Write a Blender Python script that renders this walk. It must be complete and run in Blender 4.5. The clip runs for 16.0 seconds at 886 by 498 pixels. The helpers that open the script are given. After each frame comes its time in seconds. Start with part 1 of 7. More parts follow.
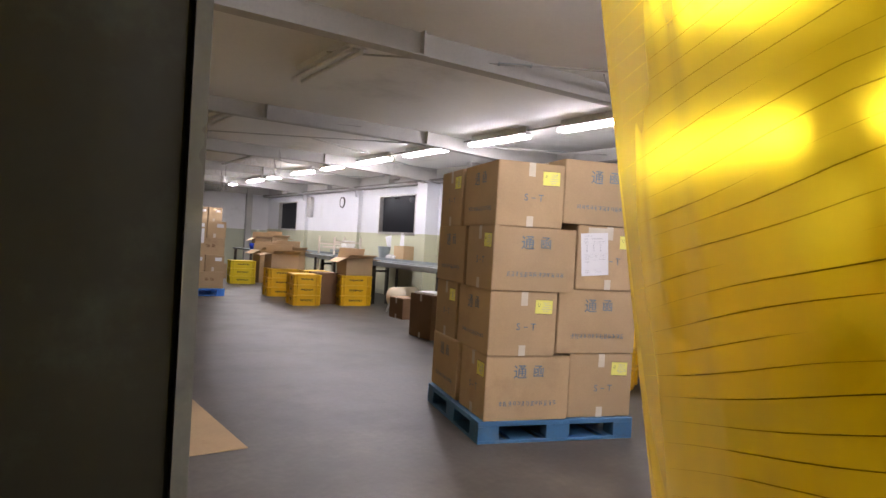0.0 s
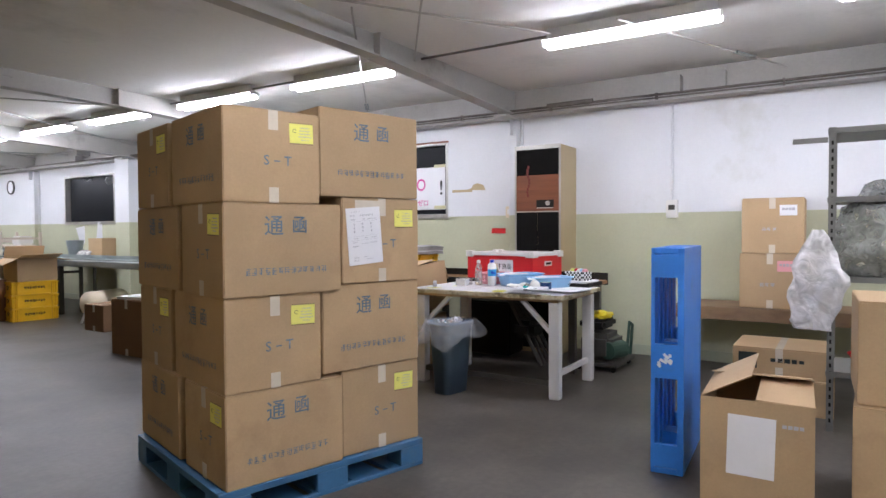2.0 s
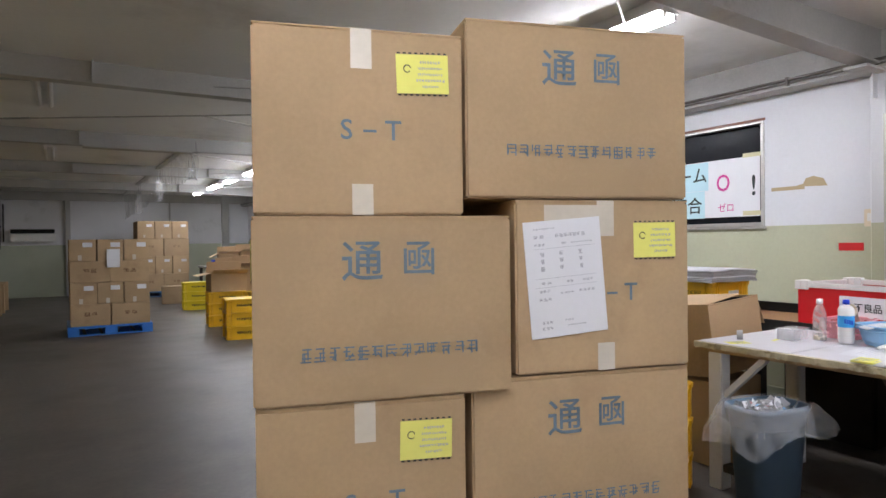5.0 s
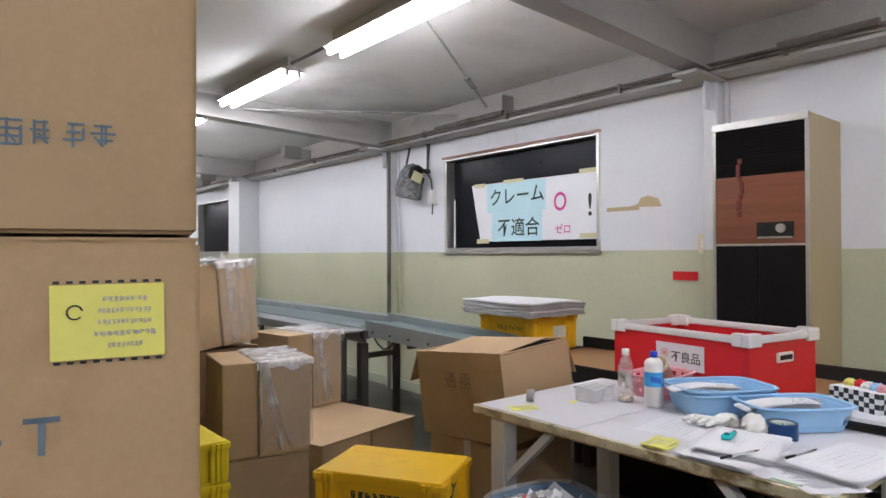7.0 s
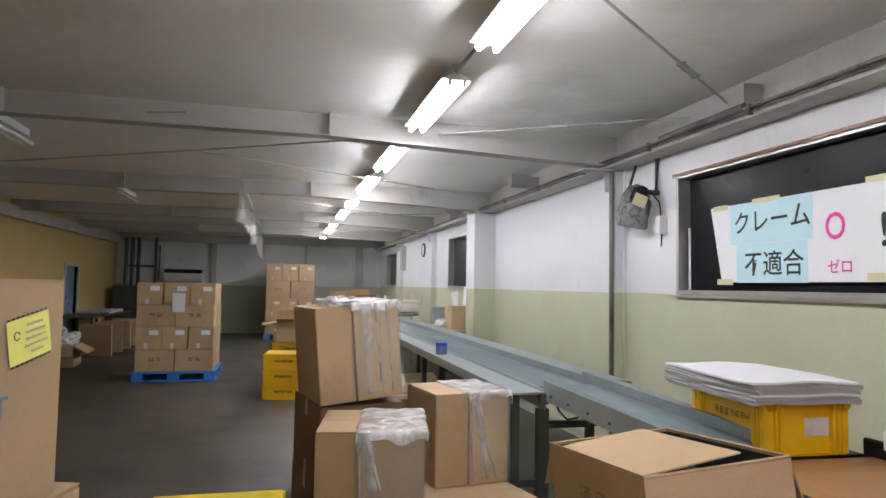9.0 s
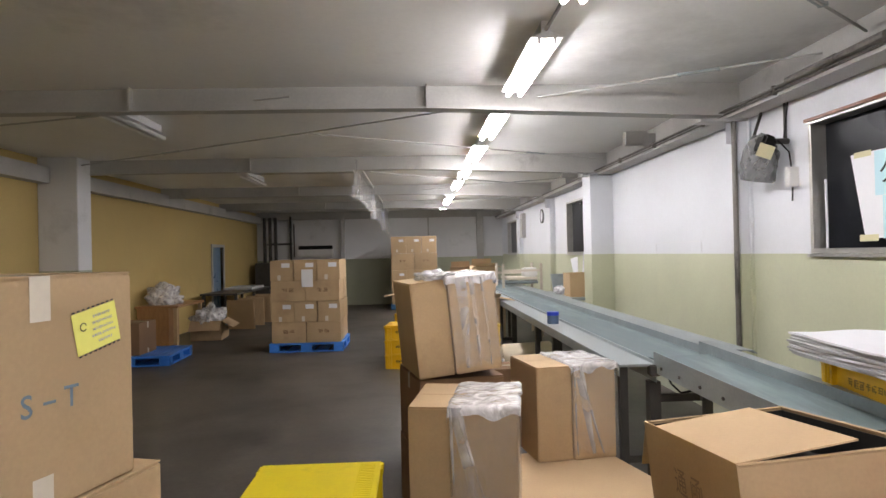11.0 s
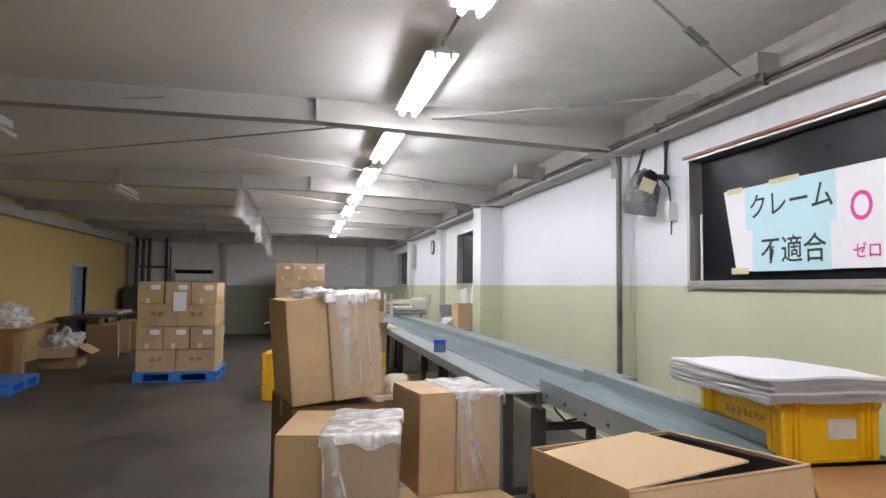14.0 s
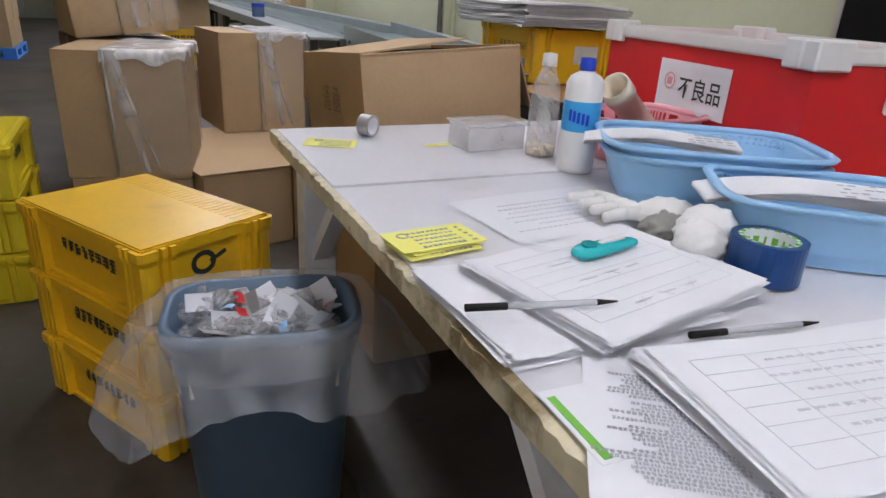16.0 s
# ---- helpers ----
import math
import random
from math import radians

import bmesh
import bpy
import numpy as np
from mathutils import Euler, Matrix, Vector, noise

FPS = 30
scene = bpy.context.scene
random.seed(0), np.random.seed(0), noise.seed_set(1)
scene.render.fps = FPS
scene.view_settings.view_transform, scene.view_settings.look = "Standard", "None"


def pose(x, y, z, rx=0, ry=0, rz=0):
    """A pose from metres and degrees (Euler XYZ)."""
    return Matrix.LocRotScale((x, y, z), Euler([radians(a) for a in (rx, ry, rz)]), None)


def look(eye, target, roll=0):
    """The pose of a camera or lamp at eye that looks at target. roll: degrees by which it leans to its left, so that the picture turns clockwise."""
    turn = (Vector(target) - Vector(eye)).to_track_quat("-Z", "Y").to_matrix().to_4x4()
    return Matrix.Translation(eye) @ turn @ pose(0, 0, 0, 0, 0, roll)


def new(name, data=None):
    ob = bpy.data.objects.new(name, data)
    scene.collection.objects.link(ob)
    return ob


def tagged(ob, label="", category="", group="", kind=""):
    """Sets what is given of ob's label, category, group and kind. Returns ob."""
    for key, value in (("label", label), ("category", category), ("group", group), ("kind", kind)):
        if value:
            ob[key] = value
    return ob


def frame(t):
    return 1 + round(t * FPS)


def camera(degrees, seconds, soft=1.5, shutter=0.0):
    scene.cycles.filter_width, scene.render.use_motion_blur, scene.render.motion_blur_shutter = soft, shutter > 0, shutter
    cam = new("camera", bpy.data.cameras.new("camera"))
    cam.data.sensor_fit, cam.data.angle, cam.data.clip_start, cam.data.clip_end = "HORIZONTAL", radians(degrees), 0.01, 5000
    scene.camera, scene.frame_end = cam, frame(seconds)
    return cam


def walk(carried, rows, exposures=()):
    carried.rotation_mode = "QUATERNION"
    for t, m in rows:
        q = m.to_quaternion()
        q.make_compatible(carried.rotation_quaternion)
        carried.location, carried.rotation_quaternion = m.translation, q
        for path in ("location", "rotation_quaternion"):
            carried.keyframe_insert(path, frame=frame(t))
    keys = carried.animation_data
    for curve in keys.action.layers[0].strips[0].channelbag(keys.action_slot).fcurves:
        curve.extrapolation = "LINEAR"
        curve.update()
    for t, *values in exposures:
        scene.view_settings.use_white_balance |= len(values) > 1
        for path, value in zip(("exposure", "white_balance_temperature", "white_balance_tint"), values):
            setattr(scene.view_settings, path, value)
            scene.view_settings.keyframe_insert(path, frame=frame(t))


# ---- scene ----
cam = camera(69.6, 16.0)
PATH = [
    (0, (0.004, -0.214, 1.272), (1.117, 1.448, 1.257), 3.3),
    (0.5, (0.176, 0.009, 1.264), (1.493, 1.513, 1.23), 3.2),
    (1, (0.351, 0.219, 1.259), (1.759, 1.638, 1.201), 2.3),
    (1.5, (0.517, 0.474, 1.275), (2.04, 1.768, 1.193), 0.8),
    (2, (0.734, 0.738, 1.287), (2.425, 1.805, 1.229), -0.3),
    (2.5, (0.955, 0.981, 1.294), (2.636, 2.066, 1.282), -0.1),
    (3, (1.183, 1.161, 1.307), (2.687, 2.479, 1.289), 0.6),
    (3.2, (1.298, 1.25, 1.304), (2.696, 2.681, 1.307), 0.8),
    (5.5, (2.459, 1.638, 1.373), (3.489, 3.353, 1.349), -0.8),
    (6, (2.766, 1.673, 1.388), (3.972, 3.268, 1.347), 0.2),
    (6.5, (3.07, 1.751, 1.404), (4.338, 3.297, 1.378), -0.1),
    (7, (3.339, 1.892, 1.433), (4.621, 3.427, 1.449), -0.2),
    (7.5, (3.63, 1.991, 1.436), (4.815, 3.602, 1.496), 0.1),
    (8, (3.89, 2.115, 1.458), (4.824, 3.882, 1.526), 0.1),
    (8.5, (4.152, 2.288, 1.509), (4.853, 4.159, 1.604), 0.3),
    (9, (4.443, 2.372, 1.49), (4.924, 4.308, 1.605), 1.0),
    (9.5, (4.594, 2.385, 1.465), (4.811, 4.371, 1.519), 1.5),
    (12, (4.643, 2.445, 1.542), (4.723, 4.444, 1.553), -1.5),
    (12.5, (4.659, 2.446, 1.53), (4.919, 4.429, 1.564), -1.4),
    (13, (4.721, 2.519, 1.506), (5.102, 4.479, 1.62), -0.2),
    (13.5, (4.72, 2.607, 1.509), (5.164, 4.551, 1.652), -0.0),
    (14, (4.69, 2.622, 1.433), (5.116, 4.573, 1.55), 0.6),
    (14.5, (4.738, 2.543, 1.299), (5.253, 4.474, 1.368), 1.5),
    (15, (4.82, 2.437, 1.205), (5.51, 4.296, 0.943), 3.1),
    (15.5, (4.858, 2.343, 1.147), (5.594, 4.105, 0.552), 2.8),
    (16, (4.891, 2.297, 1.127), (5.703, 3.968, 0.386), 3.5),
]
walk(cam, [(t, look(eye, target, roll)) for t, eye, target, roll in PATH],
     exposures=[(0, 0.52, 6900, 18), (0.5, 0.46, 6450, 18), (1.0, 0.44, 6050, 17), (2.0, 0.34, 6350, 12), (3.0, 0.30, 6500, 10), (5.5, 0.26, 6500, 10), (6.5, 0.14, 6550, 10), (7.0, 0.00, 6650, 10), (8.0, 0.06, 6850, 10), (9.0, 0.12, 6800, 10), (9.5, 0.20, 7000, 11),
                (12.0, 0.36, 7050, 11), (13.0, 0.36, 6800, 10), (14.0, 0.34, 6750, 10), (15.0, 0.10, 6500, 10), (16.0, -0.06, 6500, 10)])

# ---- light ----
world = bpy.data.worlds.new("night")
scene.world = world
world.use_nodes = True
world.node_tree.nodes["Background"].inputs[0].default_value = (0.02, 0.025, 0.04, 1)
world.node_tree.nodes["Background"].inputs[1].default_value = 0.3
TUBE_POWER = 62.0


# ---- materials ----
def mat(name, color, rough=0.6, metal=0.0, var=0.12, scale=6.0, fine=60.0, bump=0.1, spec=0.4, rand=0.0, dirt=None, dirt_scale=1.2, dirt_cut=(0.55, 0.75), alpha=1.0, trans=0.0, stretch=None, coat=0.0):
    m = bpy.data.materials.new(name)
    m.use_nodes = True
    nt = m.node_tree
    bs = nt.nodes["Principled BSDF"]
    L = nt.links.new
    tc = nt.nodes.new("ShaderNodeTexCoord")
    geo = nt.nodes.new("ShaderNodeNewGeometry")
    mp = nt.nodes.new("ShaderNodeMapping")
    L(geo.outputs["Position"], mp.inputs[0])
    if stretch:
        mp.inputs["Scale"].default_value = stretch
    n1 = nt.nodes.new("ShaderNodeTexNoise")
    n1.inputs["Scale"].default_value = scale
    n1.inputs["Detail"].default_value = 5
    n2 = nt.nodes.new("ShaderNodeTexNoise")
    n2.inputs["Scale"].default_value = fine
    n2.inputs["Detail"].default_value = 3
    L(mp.outputs[0], n1.inputs["Vector"])
    L(mp.outputs[0], n2.inputs["Vector"])
    mx = nt.nodes.new("ShaderNodeMath")
    mx.operation = "MULTIPLY_ADD"
    L(n1.outputs[0], mx.inputs[0])
    mx.inputs[1].default_value = 0.7
    sc = nt.nodes.new("ShaderNodeMath")
    sc.operation = "MULTIPLY"
    L(n2.outputs[0], sc.inputs[0])
    sc.inputs[1].default_value = 0.3
    L(sc.outputs[0], mx.inputs[2])
    src = mx.outputs[0]
    if rand:
        oi = nt.nodes.new("ShaderNodeObjectInfo")
        rr = nt.nodes.new("ShaderNodeMath")
        rr.operation = "MULTIPLY_ADD"
        L(oi.outputs["Random"], rr.inputs[0])
        rr.inputs[1].default_value = rand
        ad = nt.nodes.new("ShaderNodeMath")
        ad.operation = "SUBTRACT"
        L(src, ad.inputs[0])
        ad.inputs[1].default_value = rand / 2
        L(ad.outputs[0], rr.inputs[2])
        src = rr.outputs[0]
    ramp = nt.nodes.new("ShaderNodeValToRGB")
    c = Vector(color[:3])
    lo = c * (1 - var)
    hi = c * (1 + var)
    ramp.color_ramp.elements[0].position = 0.3
    ramp.color_ramp.elements[0].color = (*lo, 1)
    ramp.color_ramp.elements[1].position = 0.7
    ramp.color_ramp.elements[1].color = (*[min(v, 1) for v in hi], 1)
    L(src, ramp.inputs[0])
    out = ramp.outputs[0]
    if dirt:
        n3 = nt.nodes.new("ShaderNodeTexNoise")
        n3.inputs["Scale"].default_value = dirt_scale
        n3.inputs["Detail"].default_value = 8
        n3.inputs["Roughness"].default_value = 0.65
        L(mp.outputs[0], n3.inputs["Vector"])
        r3 = nt.nodes.new("ShaderNodeMapRange")
        r3.inputs[1].default_value, r3.inputs[2].default_value = dirt_cut
        L(n3.outputs[0], r3.inputs[0])
        mm = nt.nodes.new("ShaderNodeMix")
        mm.data_type = "RGBA"
        L(r3.outputs[0], mm.inputs[0])
        L(out, mm.inputs[6])
        mm.inputs[7].default_value = (*dirt, 1)
        out = mm.outputs[2]
    L(out, bs.inputs["Base Color"])
    rm = nt.nodes.new("ShaderNodeMapRange")
    rm.inputs[3].default_value = max(0.02, rough - 0.1)
    rm.inputs[4].default_value = min(1, rough + 0.1)
    L(n1.outputs[0], rm.inputs[0])
    L(rm.outputs[0], bs.inputs["Roughness"])
    bs.inputs["Metallic"].default_value = metal
    bs.inputs["Specular IOR Level"].default_value = spec
    bs.inputs["Coat Weight"].default_value = coat
    if alpha < 1:
        bs.inputs["Alpha"].default_value = alpha
    if trans:
        bs.inputs["Transmission Weight"].default_value = trans
    if bump:
        b = nt.nodes.new("ShaderNodeBump")
        b.inputs["Strength"].default_value = bump
        b.inputs["Distance"].default_value = 0.01
        L(mx.outputs[0], b.inputs["Height"])
        L(b.outputs[0], bs.inputs["Normal"])
    return m


def painted_wall(name, top, low, line, dirt, grime=(0.58, 0.8)):
    """Two-tone paint: one colour above the line, another below it."""
    m = mat(name, top, 0.55, 0, 0.05, 1.5, 40, 0.06, 0.35, 0, dirt, 0.9, grime)
    nt = m.node_tree
    bs = nt.nodes["Principled BSDF"]
    ramp = next(n for n in nt.nodes if n.type == "VALTORGB")
    src = ramp.inputs[0].links[0].from_socket
    r2 = nt.nodes.new("ShaderNodeValToRGB")
    for e, k in zip(r2.color_ramp.elements, (0.93, 1.07)):
        e.color = (*[v * k for v in low], 1)
    r2.color_ramp.elements[0].position, r2.color_ramp.elements[1].position = 0.3, 0.7
    nt.links.new(src, r2.inputs[0])
    geo = nt.nodes.new("ShaderNodeNewGeometry")
    sx = nt.nodes.new("ShaderNodeSeparateXYZ")
    nt.links.new(geo.outputs["Position"], sx.inputs[0])
    lt = nt.nodes.new("ShaderNodeMath")
    lt.operation = "LESS_THAN"
    nt.links.new(sx.outputs[2], lt.inputs[0])
    lt.inputs[1].default_value = line
    mm = nt.nodes.new("ShaderNodeMix")
    mm.data_type = "RGBA"
    nt.links.new(lt.outputs[0], mm.inputs[0])
    nt.links.new(ramp.outputs[0], mm.inputs[6])
    nt.links.new(r2.outputs[0], mm.inputs[7])
    old = next(n for n in nt.nodes if n.type == "MIX" and n != mm)
    nt.links.new(mm.outputs[2], old.inputs[6])
    return m


def glow(name, color, strength):
    m = bpy.data.materials.new(name)
    m.use_nodes = True
    bs = m.node_tree.nodes["Principled BSDF"]
    bs.inputs["Base Color"].default_value = (0.8, 0.8, 0.8, 1)
    bs.inputs["Emission Color"].default_value = (*color, 1)
    bs.inputs["Emission Strength"].default_value = strength
    return m


CARD = mat("cardboard", (0.425, 0.296, 0.168), 0.72, 0, 0.12, 3.0, 90, 0.07, 0.28, 0.35, (0.30, 0.19, 0.105), 2.2, (0.56, 0.82))
CARD_IN = mat("cardboard_inside", (0.50, 0.352, 0.208), 0.8, 0, 0.08, 2.5, 90, 0.05, 0.2)
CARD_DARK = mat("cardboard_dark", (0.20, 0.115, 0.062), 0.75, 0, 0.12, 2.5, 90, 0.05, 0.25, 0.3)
CONCRETE = mat("concrete_floor", (0.082, 0.071, 0.060), 0.46, 0, 0.46, 2.2, 26, 0.16, 0.4, 0, (0.038, 0.032, 0.026), 0.8, (0.42, 0.66))
WALL = painted_wall("painted_wall", (0.67, 0.68, 0.71), (0.49, 0.50, 0.355), 1.455, (0.42, 0.41, 0.34), (0.60, 0.88))
WALL_FAR = painted_wall("painted_wall_far", (0.70, 0.70, 0.71), (0.40, 0.42, 0.32), 1.40, (0.4, 0.4, 0.38))
YELLOW_WALL = mat("yellow_wall_paint", (0.53, 0.385, 0.15), 0.6, 0, 0.06, 1.2, 40, 0.06, 0.3, 0, (0.42, 0.30, 0.10), 0.7, (0.6, 0.85))
CEIL = mat("ceiling_board", (0.78, 0.77, 0.75), 0.85, 0, 0.06, 0.8, 30, 0.05, 0.2, 0, (0.40, 0.39, 0.37), 0.55, (0.55, 0.85))
STEEL_PAINT = mat("grey_beam_paint", (0.43, 0.42, 0.40), 0.6, 0, 0.12, 2, 50, 0.08, 0.4, 0, (0.22, 0.20, 0.18), 1.5, (0.6, 0.8))
WHITE_PAINT = mat("white_gloss_paint", (0.70, 0.70, 0.70), 0.35, 0, 0.06, 4, 60, 0.05, 0.5, 0, (0.45, 0.43, 0.38), 2.5, (0.62, 0.8))
GALV = mat("galvanised_steel", (0.33, 0.37, 0.38), 0.45, 0.6, 0.14, 5, 60, 0.04, 0.5, 0, (0.24, 0.27, 0.27), 2, (0.55, 0.8))
BELT = mat("conveyor_belt", (0.12, 0.165, 0.172), 0.4, 0.1, 0.15, 4, 80, 0.05, 0.5, 0, (0.30, 0.38, 0.38), 1.5, (0.5, 0.8), stretch=(3, 0.4, 1))
TRAY = mat("pale_galvanised_steel", (0.40, 0.44, 0.45), 0.35, 0.5, 0.10, 5, 60, 0.03, 0.5, 0, (0.34, 0.39, 0.39), 2, (0.55, 0.8), stretch=(3, 0.4, 1))
SHELF_STEEL = mat("dull_shelf_steel", (0.20, 0.20, 0.19), 0.5, 0.2, 0.15, 6, 60, 0.05)
PIPE_GREY = mat("grimy_conduit", (0.17, 0.155, 0.14), 0.55, 0.2, 0.3, 5, 50, 0.08, 0.4, 0, (0.05, 0.045, 0.04), 3, (0.5, 0.7))
DARK_STEEL = mat("dark_steel", (0.07, 0.065, 0.06), 0.5, 0.4, 0.2, 8, 80, 0.05)
ALU = mat("aluminium_frame", (0.52, 0.51, 0.48), 0.38, 0.8, 0.1, 10, 100, 0.03)
BLACK_GLASS = mat("blacked_out_glass", (0.009, 0.010, 0.013), 0.30, 0, 0.3, 1.5, 30, 0.02, 0.08)
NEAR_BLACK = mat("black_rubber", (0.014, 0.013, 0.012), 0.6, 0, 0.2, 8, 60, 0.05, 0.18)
YEL_CRATE = mat("yellow_plastic", (0.80, 0.47, 0.012), 0.42, 0, 0.08, 5, 60, 0.04, 0.5, 0.15, (0.50, 0.30, 0.03), 3, (0.58, 0.8))
YEL_LEMON = mat("lemon_plastic", (0.72, 0.56, 0.015), 0.45, 0, 0.08, 5, 60, 0.04, 0.5, 0.15, (0.45, 0.36, 0.05), 3, (0.6, 0.8))
PALLET_BLUE = mat("blue_plastic", (0.030, 0.19, 0.62), 0.4, 0, 0.1, 4, 60, 0.04, 0.5, 0, (0.05, 0.16, 0.36), 3, (0.6, 0.8))
PALLET_TEAL = mat("worn_blue_plastic", (0.042, 0.145, 0.29), 0.5, 0, 0.15, 4, 60, 0.06, 0.45, 0, (0.08, 0.13, 0.19), 4, (0.5, 0.75))
RED = mat("red_plastic_board", (0.56, 0.012, 0.018), 0.4, 0, 0.08, 3, 60, 0.03, 0.5, 0, (0.40, 0.03, 0.03), 4, (0.66, 0.85))
WHITE_PLASTIC = mat("white_plastic", (0.72, 0.71, 0.69), 0.4, 0, 0.05, 8, 60, 0.03, 0.5, 0, (0.5, 0.48, 0.42), 5, (0.62, 0.8))
PAPER = mat("white_paper", (0.76, 0.76, 0.79), 0.75, 0, 0.03, 6, 60, 0.04, 0.25)
PAPER_GREY = mat("grey_newsprint", (0.37, 0.37, 0.37), 0.8, 0, 0.15, 6, 60, 0.05, 0.2, 0.4)
YEL_PAPER = mat("yellow_label_paper", (0.80, 0.77, 0.20), 0.7, 0, 0.05, 6, 60, 0.03, 0.25)
BLUE_PAPER = mat("pale_blue_paper", (0.50, 0.72, 0.78), 0.7, 0, 0.04, 6, 60, 0.03, 0.25)
INK = mat("blue_grey_ink", (0.12, 0.17, 0.22), 0.7, 0, 0.25, 20, 120, 0.0)
INK_BLACK = mat("black_ink", (0.02, 0.03, 0.03), 0.6, 0, 0.1, 20, 120, 0.0)
INK_GREY = mat("grey_print", (0.42, 0.42, 0.46), 0.7, 0, 0.2, 20, 120, 0.0)
INK_FAINT = mat("faint_print", (0.56, 0.56, 0.60), 0.7, 0, 0.15, 20, 120, 0.0)
INK_PINK = mat("pink_marker", (0.62, 0.06, 0.30), 0.6, 0, 0.1, 20, 120, 0.0)
TAPE = mat("clear_packing_tape", (0.62, 0.56, 0.47), 0.22, 0, 0.08, 6, 60, 0.05, 0.5)
TAPE_CREAM = mat("masking_tape", (0.62, 0.58, 0.36), 0.6, 0, 0.06, 6, 60, 0.03)
TABLE_TOP = mat("white_laminate", (0.66, 0.65, 0.68), 0.42, 0, 0.05, 3, 60, 0.03, 0.45, 0, (0.50, 0.48, 0.47), 3.0, (0.55, 0.85))
TABLE_EDGE = mat("chipped_cream_paint", (0.56, 0.50, 0.34), 0.6, 0, 0.2, 12, 60, 0.3, 0.4, 0, (0.20, 0.15, 0.07), 7, (0.5, 0.62))
WOOD = mat("brown_plywood", (0.36, 0.185, 0.075), 0.45, 0, 0.18, 3, 50, 0.04, 0.45, 0, None, 1, (0.5, 0.7), stretch=(8, 0.8, 2))
WOOD_DULL = mat("dull_worn_wood", (0.20, 0.125, 0.07), 0.6, 0, 0.2, 3, 50, 0.06, 0.35, 0, (0.10, 0.06, 0.035), 3, (0.5, 0.7), stretch=(8, 0.8, 2))
WOOD_PALE = mat("pale_wood", (0.46, 0.32, 0.18), 0.55, 0, 0.15, 3, 50, 0.04, 0.4, stretch=(8, 0.8, 2))
WALNUT = mat("walnut_veneer", (0.17, 0.058, 0.028), 0.35, 0, 0.25, 3, 50, 0.03, 0.5, stretch=(2, 0.6, 12))
BEIGE = mat("beige_enamel", (0.42, 0.33, 0.19), 0.45, 0, 0.06, 3, 50, 0.03, 0.45)
BASKET_BLUE = mat("pale_blue_plastic", (0.30, 0.53, 0.78), 0.4, 0, 0.05, 5, 60, 0.03, 0.5)
BASKET_PINK = mat("pink_plastic", (0.72, 0.32, 0.36), 0.4, 0, 0.05, 5, 60, 0.03, 0.5)
BIN_BLUE = mat("blue_grey_plastic", (0.085, 0.135, 0.20), 0.45, 0, 0.1, 5, 60, 0.03, 0.5)
COBALT = mat("cobalt_plastic", (0.012, 0.05, 0.50), 0.35, 0, 0.05, 8, 60, 0.02)
NAVY_TAPE = mat("navy_tape", (0.006, 0.045, 0.165), 0.3, 0, 0.1, 8, 60, 0.02)
GREEN_PRINT = mat("green_print", (0.16, 0.42, 0.06), 0.6, 0, 0.05, 8, 60, 0.0)
TEAL = mat("teal_plastic", (0.02, 0.46, 0.48), 0.25, 0, 0.05, 8, 60, 0.02)
GLOVE = mat("white_cotton", (0.74, 0.73, 0.71), 0.9, 0, 0.05, 30, 300, 0.15, 0.1)
GREEN_PAINT = mat("green_machine_paint", (0.035, 0.075, 0.055), 0.45, 0, 0.12, 6, 60, 0.05)
IVORY = mat("ivory_plastic", (0.70, 0.60, 0.45), 0.5, 0, 0.06, 6, 60, 0.05)
DOOR_BLUE = mat("blue_grey_pane", (0.16, 0.24, 0.33), 0.3, 0, 0.1, 3, 60, 0.02)
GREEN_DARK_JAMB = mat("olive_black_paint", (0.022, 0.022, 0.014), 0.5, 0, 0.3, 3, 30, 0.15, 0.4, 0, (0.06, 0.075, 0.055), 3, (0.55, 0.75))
OLIVE_EDGE = mat("olive_grey_paint", (0.17, 0.17, 0.145), 0.3, 0, 0.3, 4, 40, 0.15, 0.4, 0, (0.045, 0.05, 0.035), 4, (0.5, 0.7))
SILVER = mat("silver_tape", (0.45, 0.45, 0.45), 0.35, 0.6, 0.1, 10, 60, 0.05)


def film(name, color, alpha, rough=0.25, bump=0.6, scale=14):
    m = bpy.data.materials.new(name)
    m.use_nodes = True
    nt = m.node_tree
    bs = nt.nodes["Principled BSDF"]
    bs.inputs["Base Color"].default_value = (*color, 1)
    bs.inputs["Roughness"].default_value = rough
    tc = nt.nodes.new("ShaderNodeNewGeometry")
    n = nt.nodes.new("ShaderNodeTexNoise")
    n.inputs["Scale"].default_value = scale
    n.inputs["Detail"].default_value = 5
    n.inputs["Distortion"].default_value = 1.5
    nt.links.new(tc.outputs["Position"], n.inputs["Vector"])
    b = nt.nodes.new("ShaderNodeBump")
    b.inputs["Strength"].default_value = bump
    b.inputs["Distance"].default_value = 0.03
    nt.links.new(n.outputs[0], b.inputs["Height"])
    nt.links.new(b.outputs[0], bs.inputs["Normal"])
    mr = nt.nodes.new("ShaderNodeMapRange")
    mr.inputs[1].default_value, mr.inputs[2].default_value = 0.35, 0.7
    mr.inputs[3].default_value, mr.inputs[4].default_value = alpha * 0.6, min(1, alpha * 1.5)
    nt.links.new(n.outputs[0], mr.inputs[0])
    nt.links.new(mr.outputs[0], bs.inputs["Alpha"])
    return m


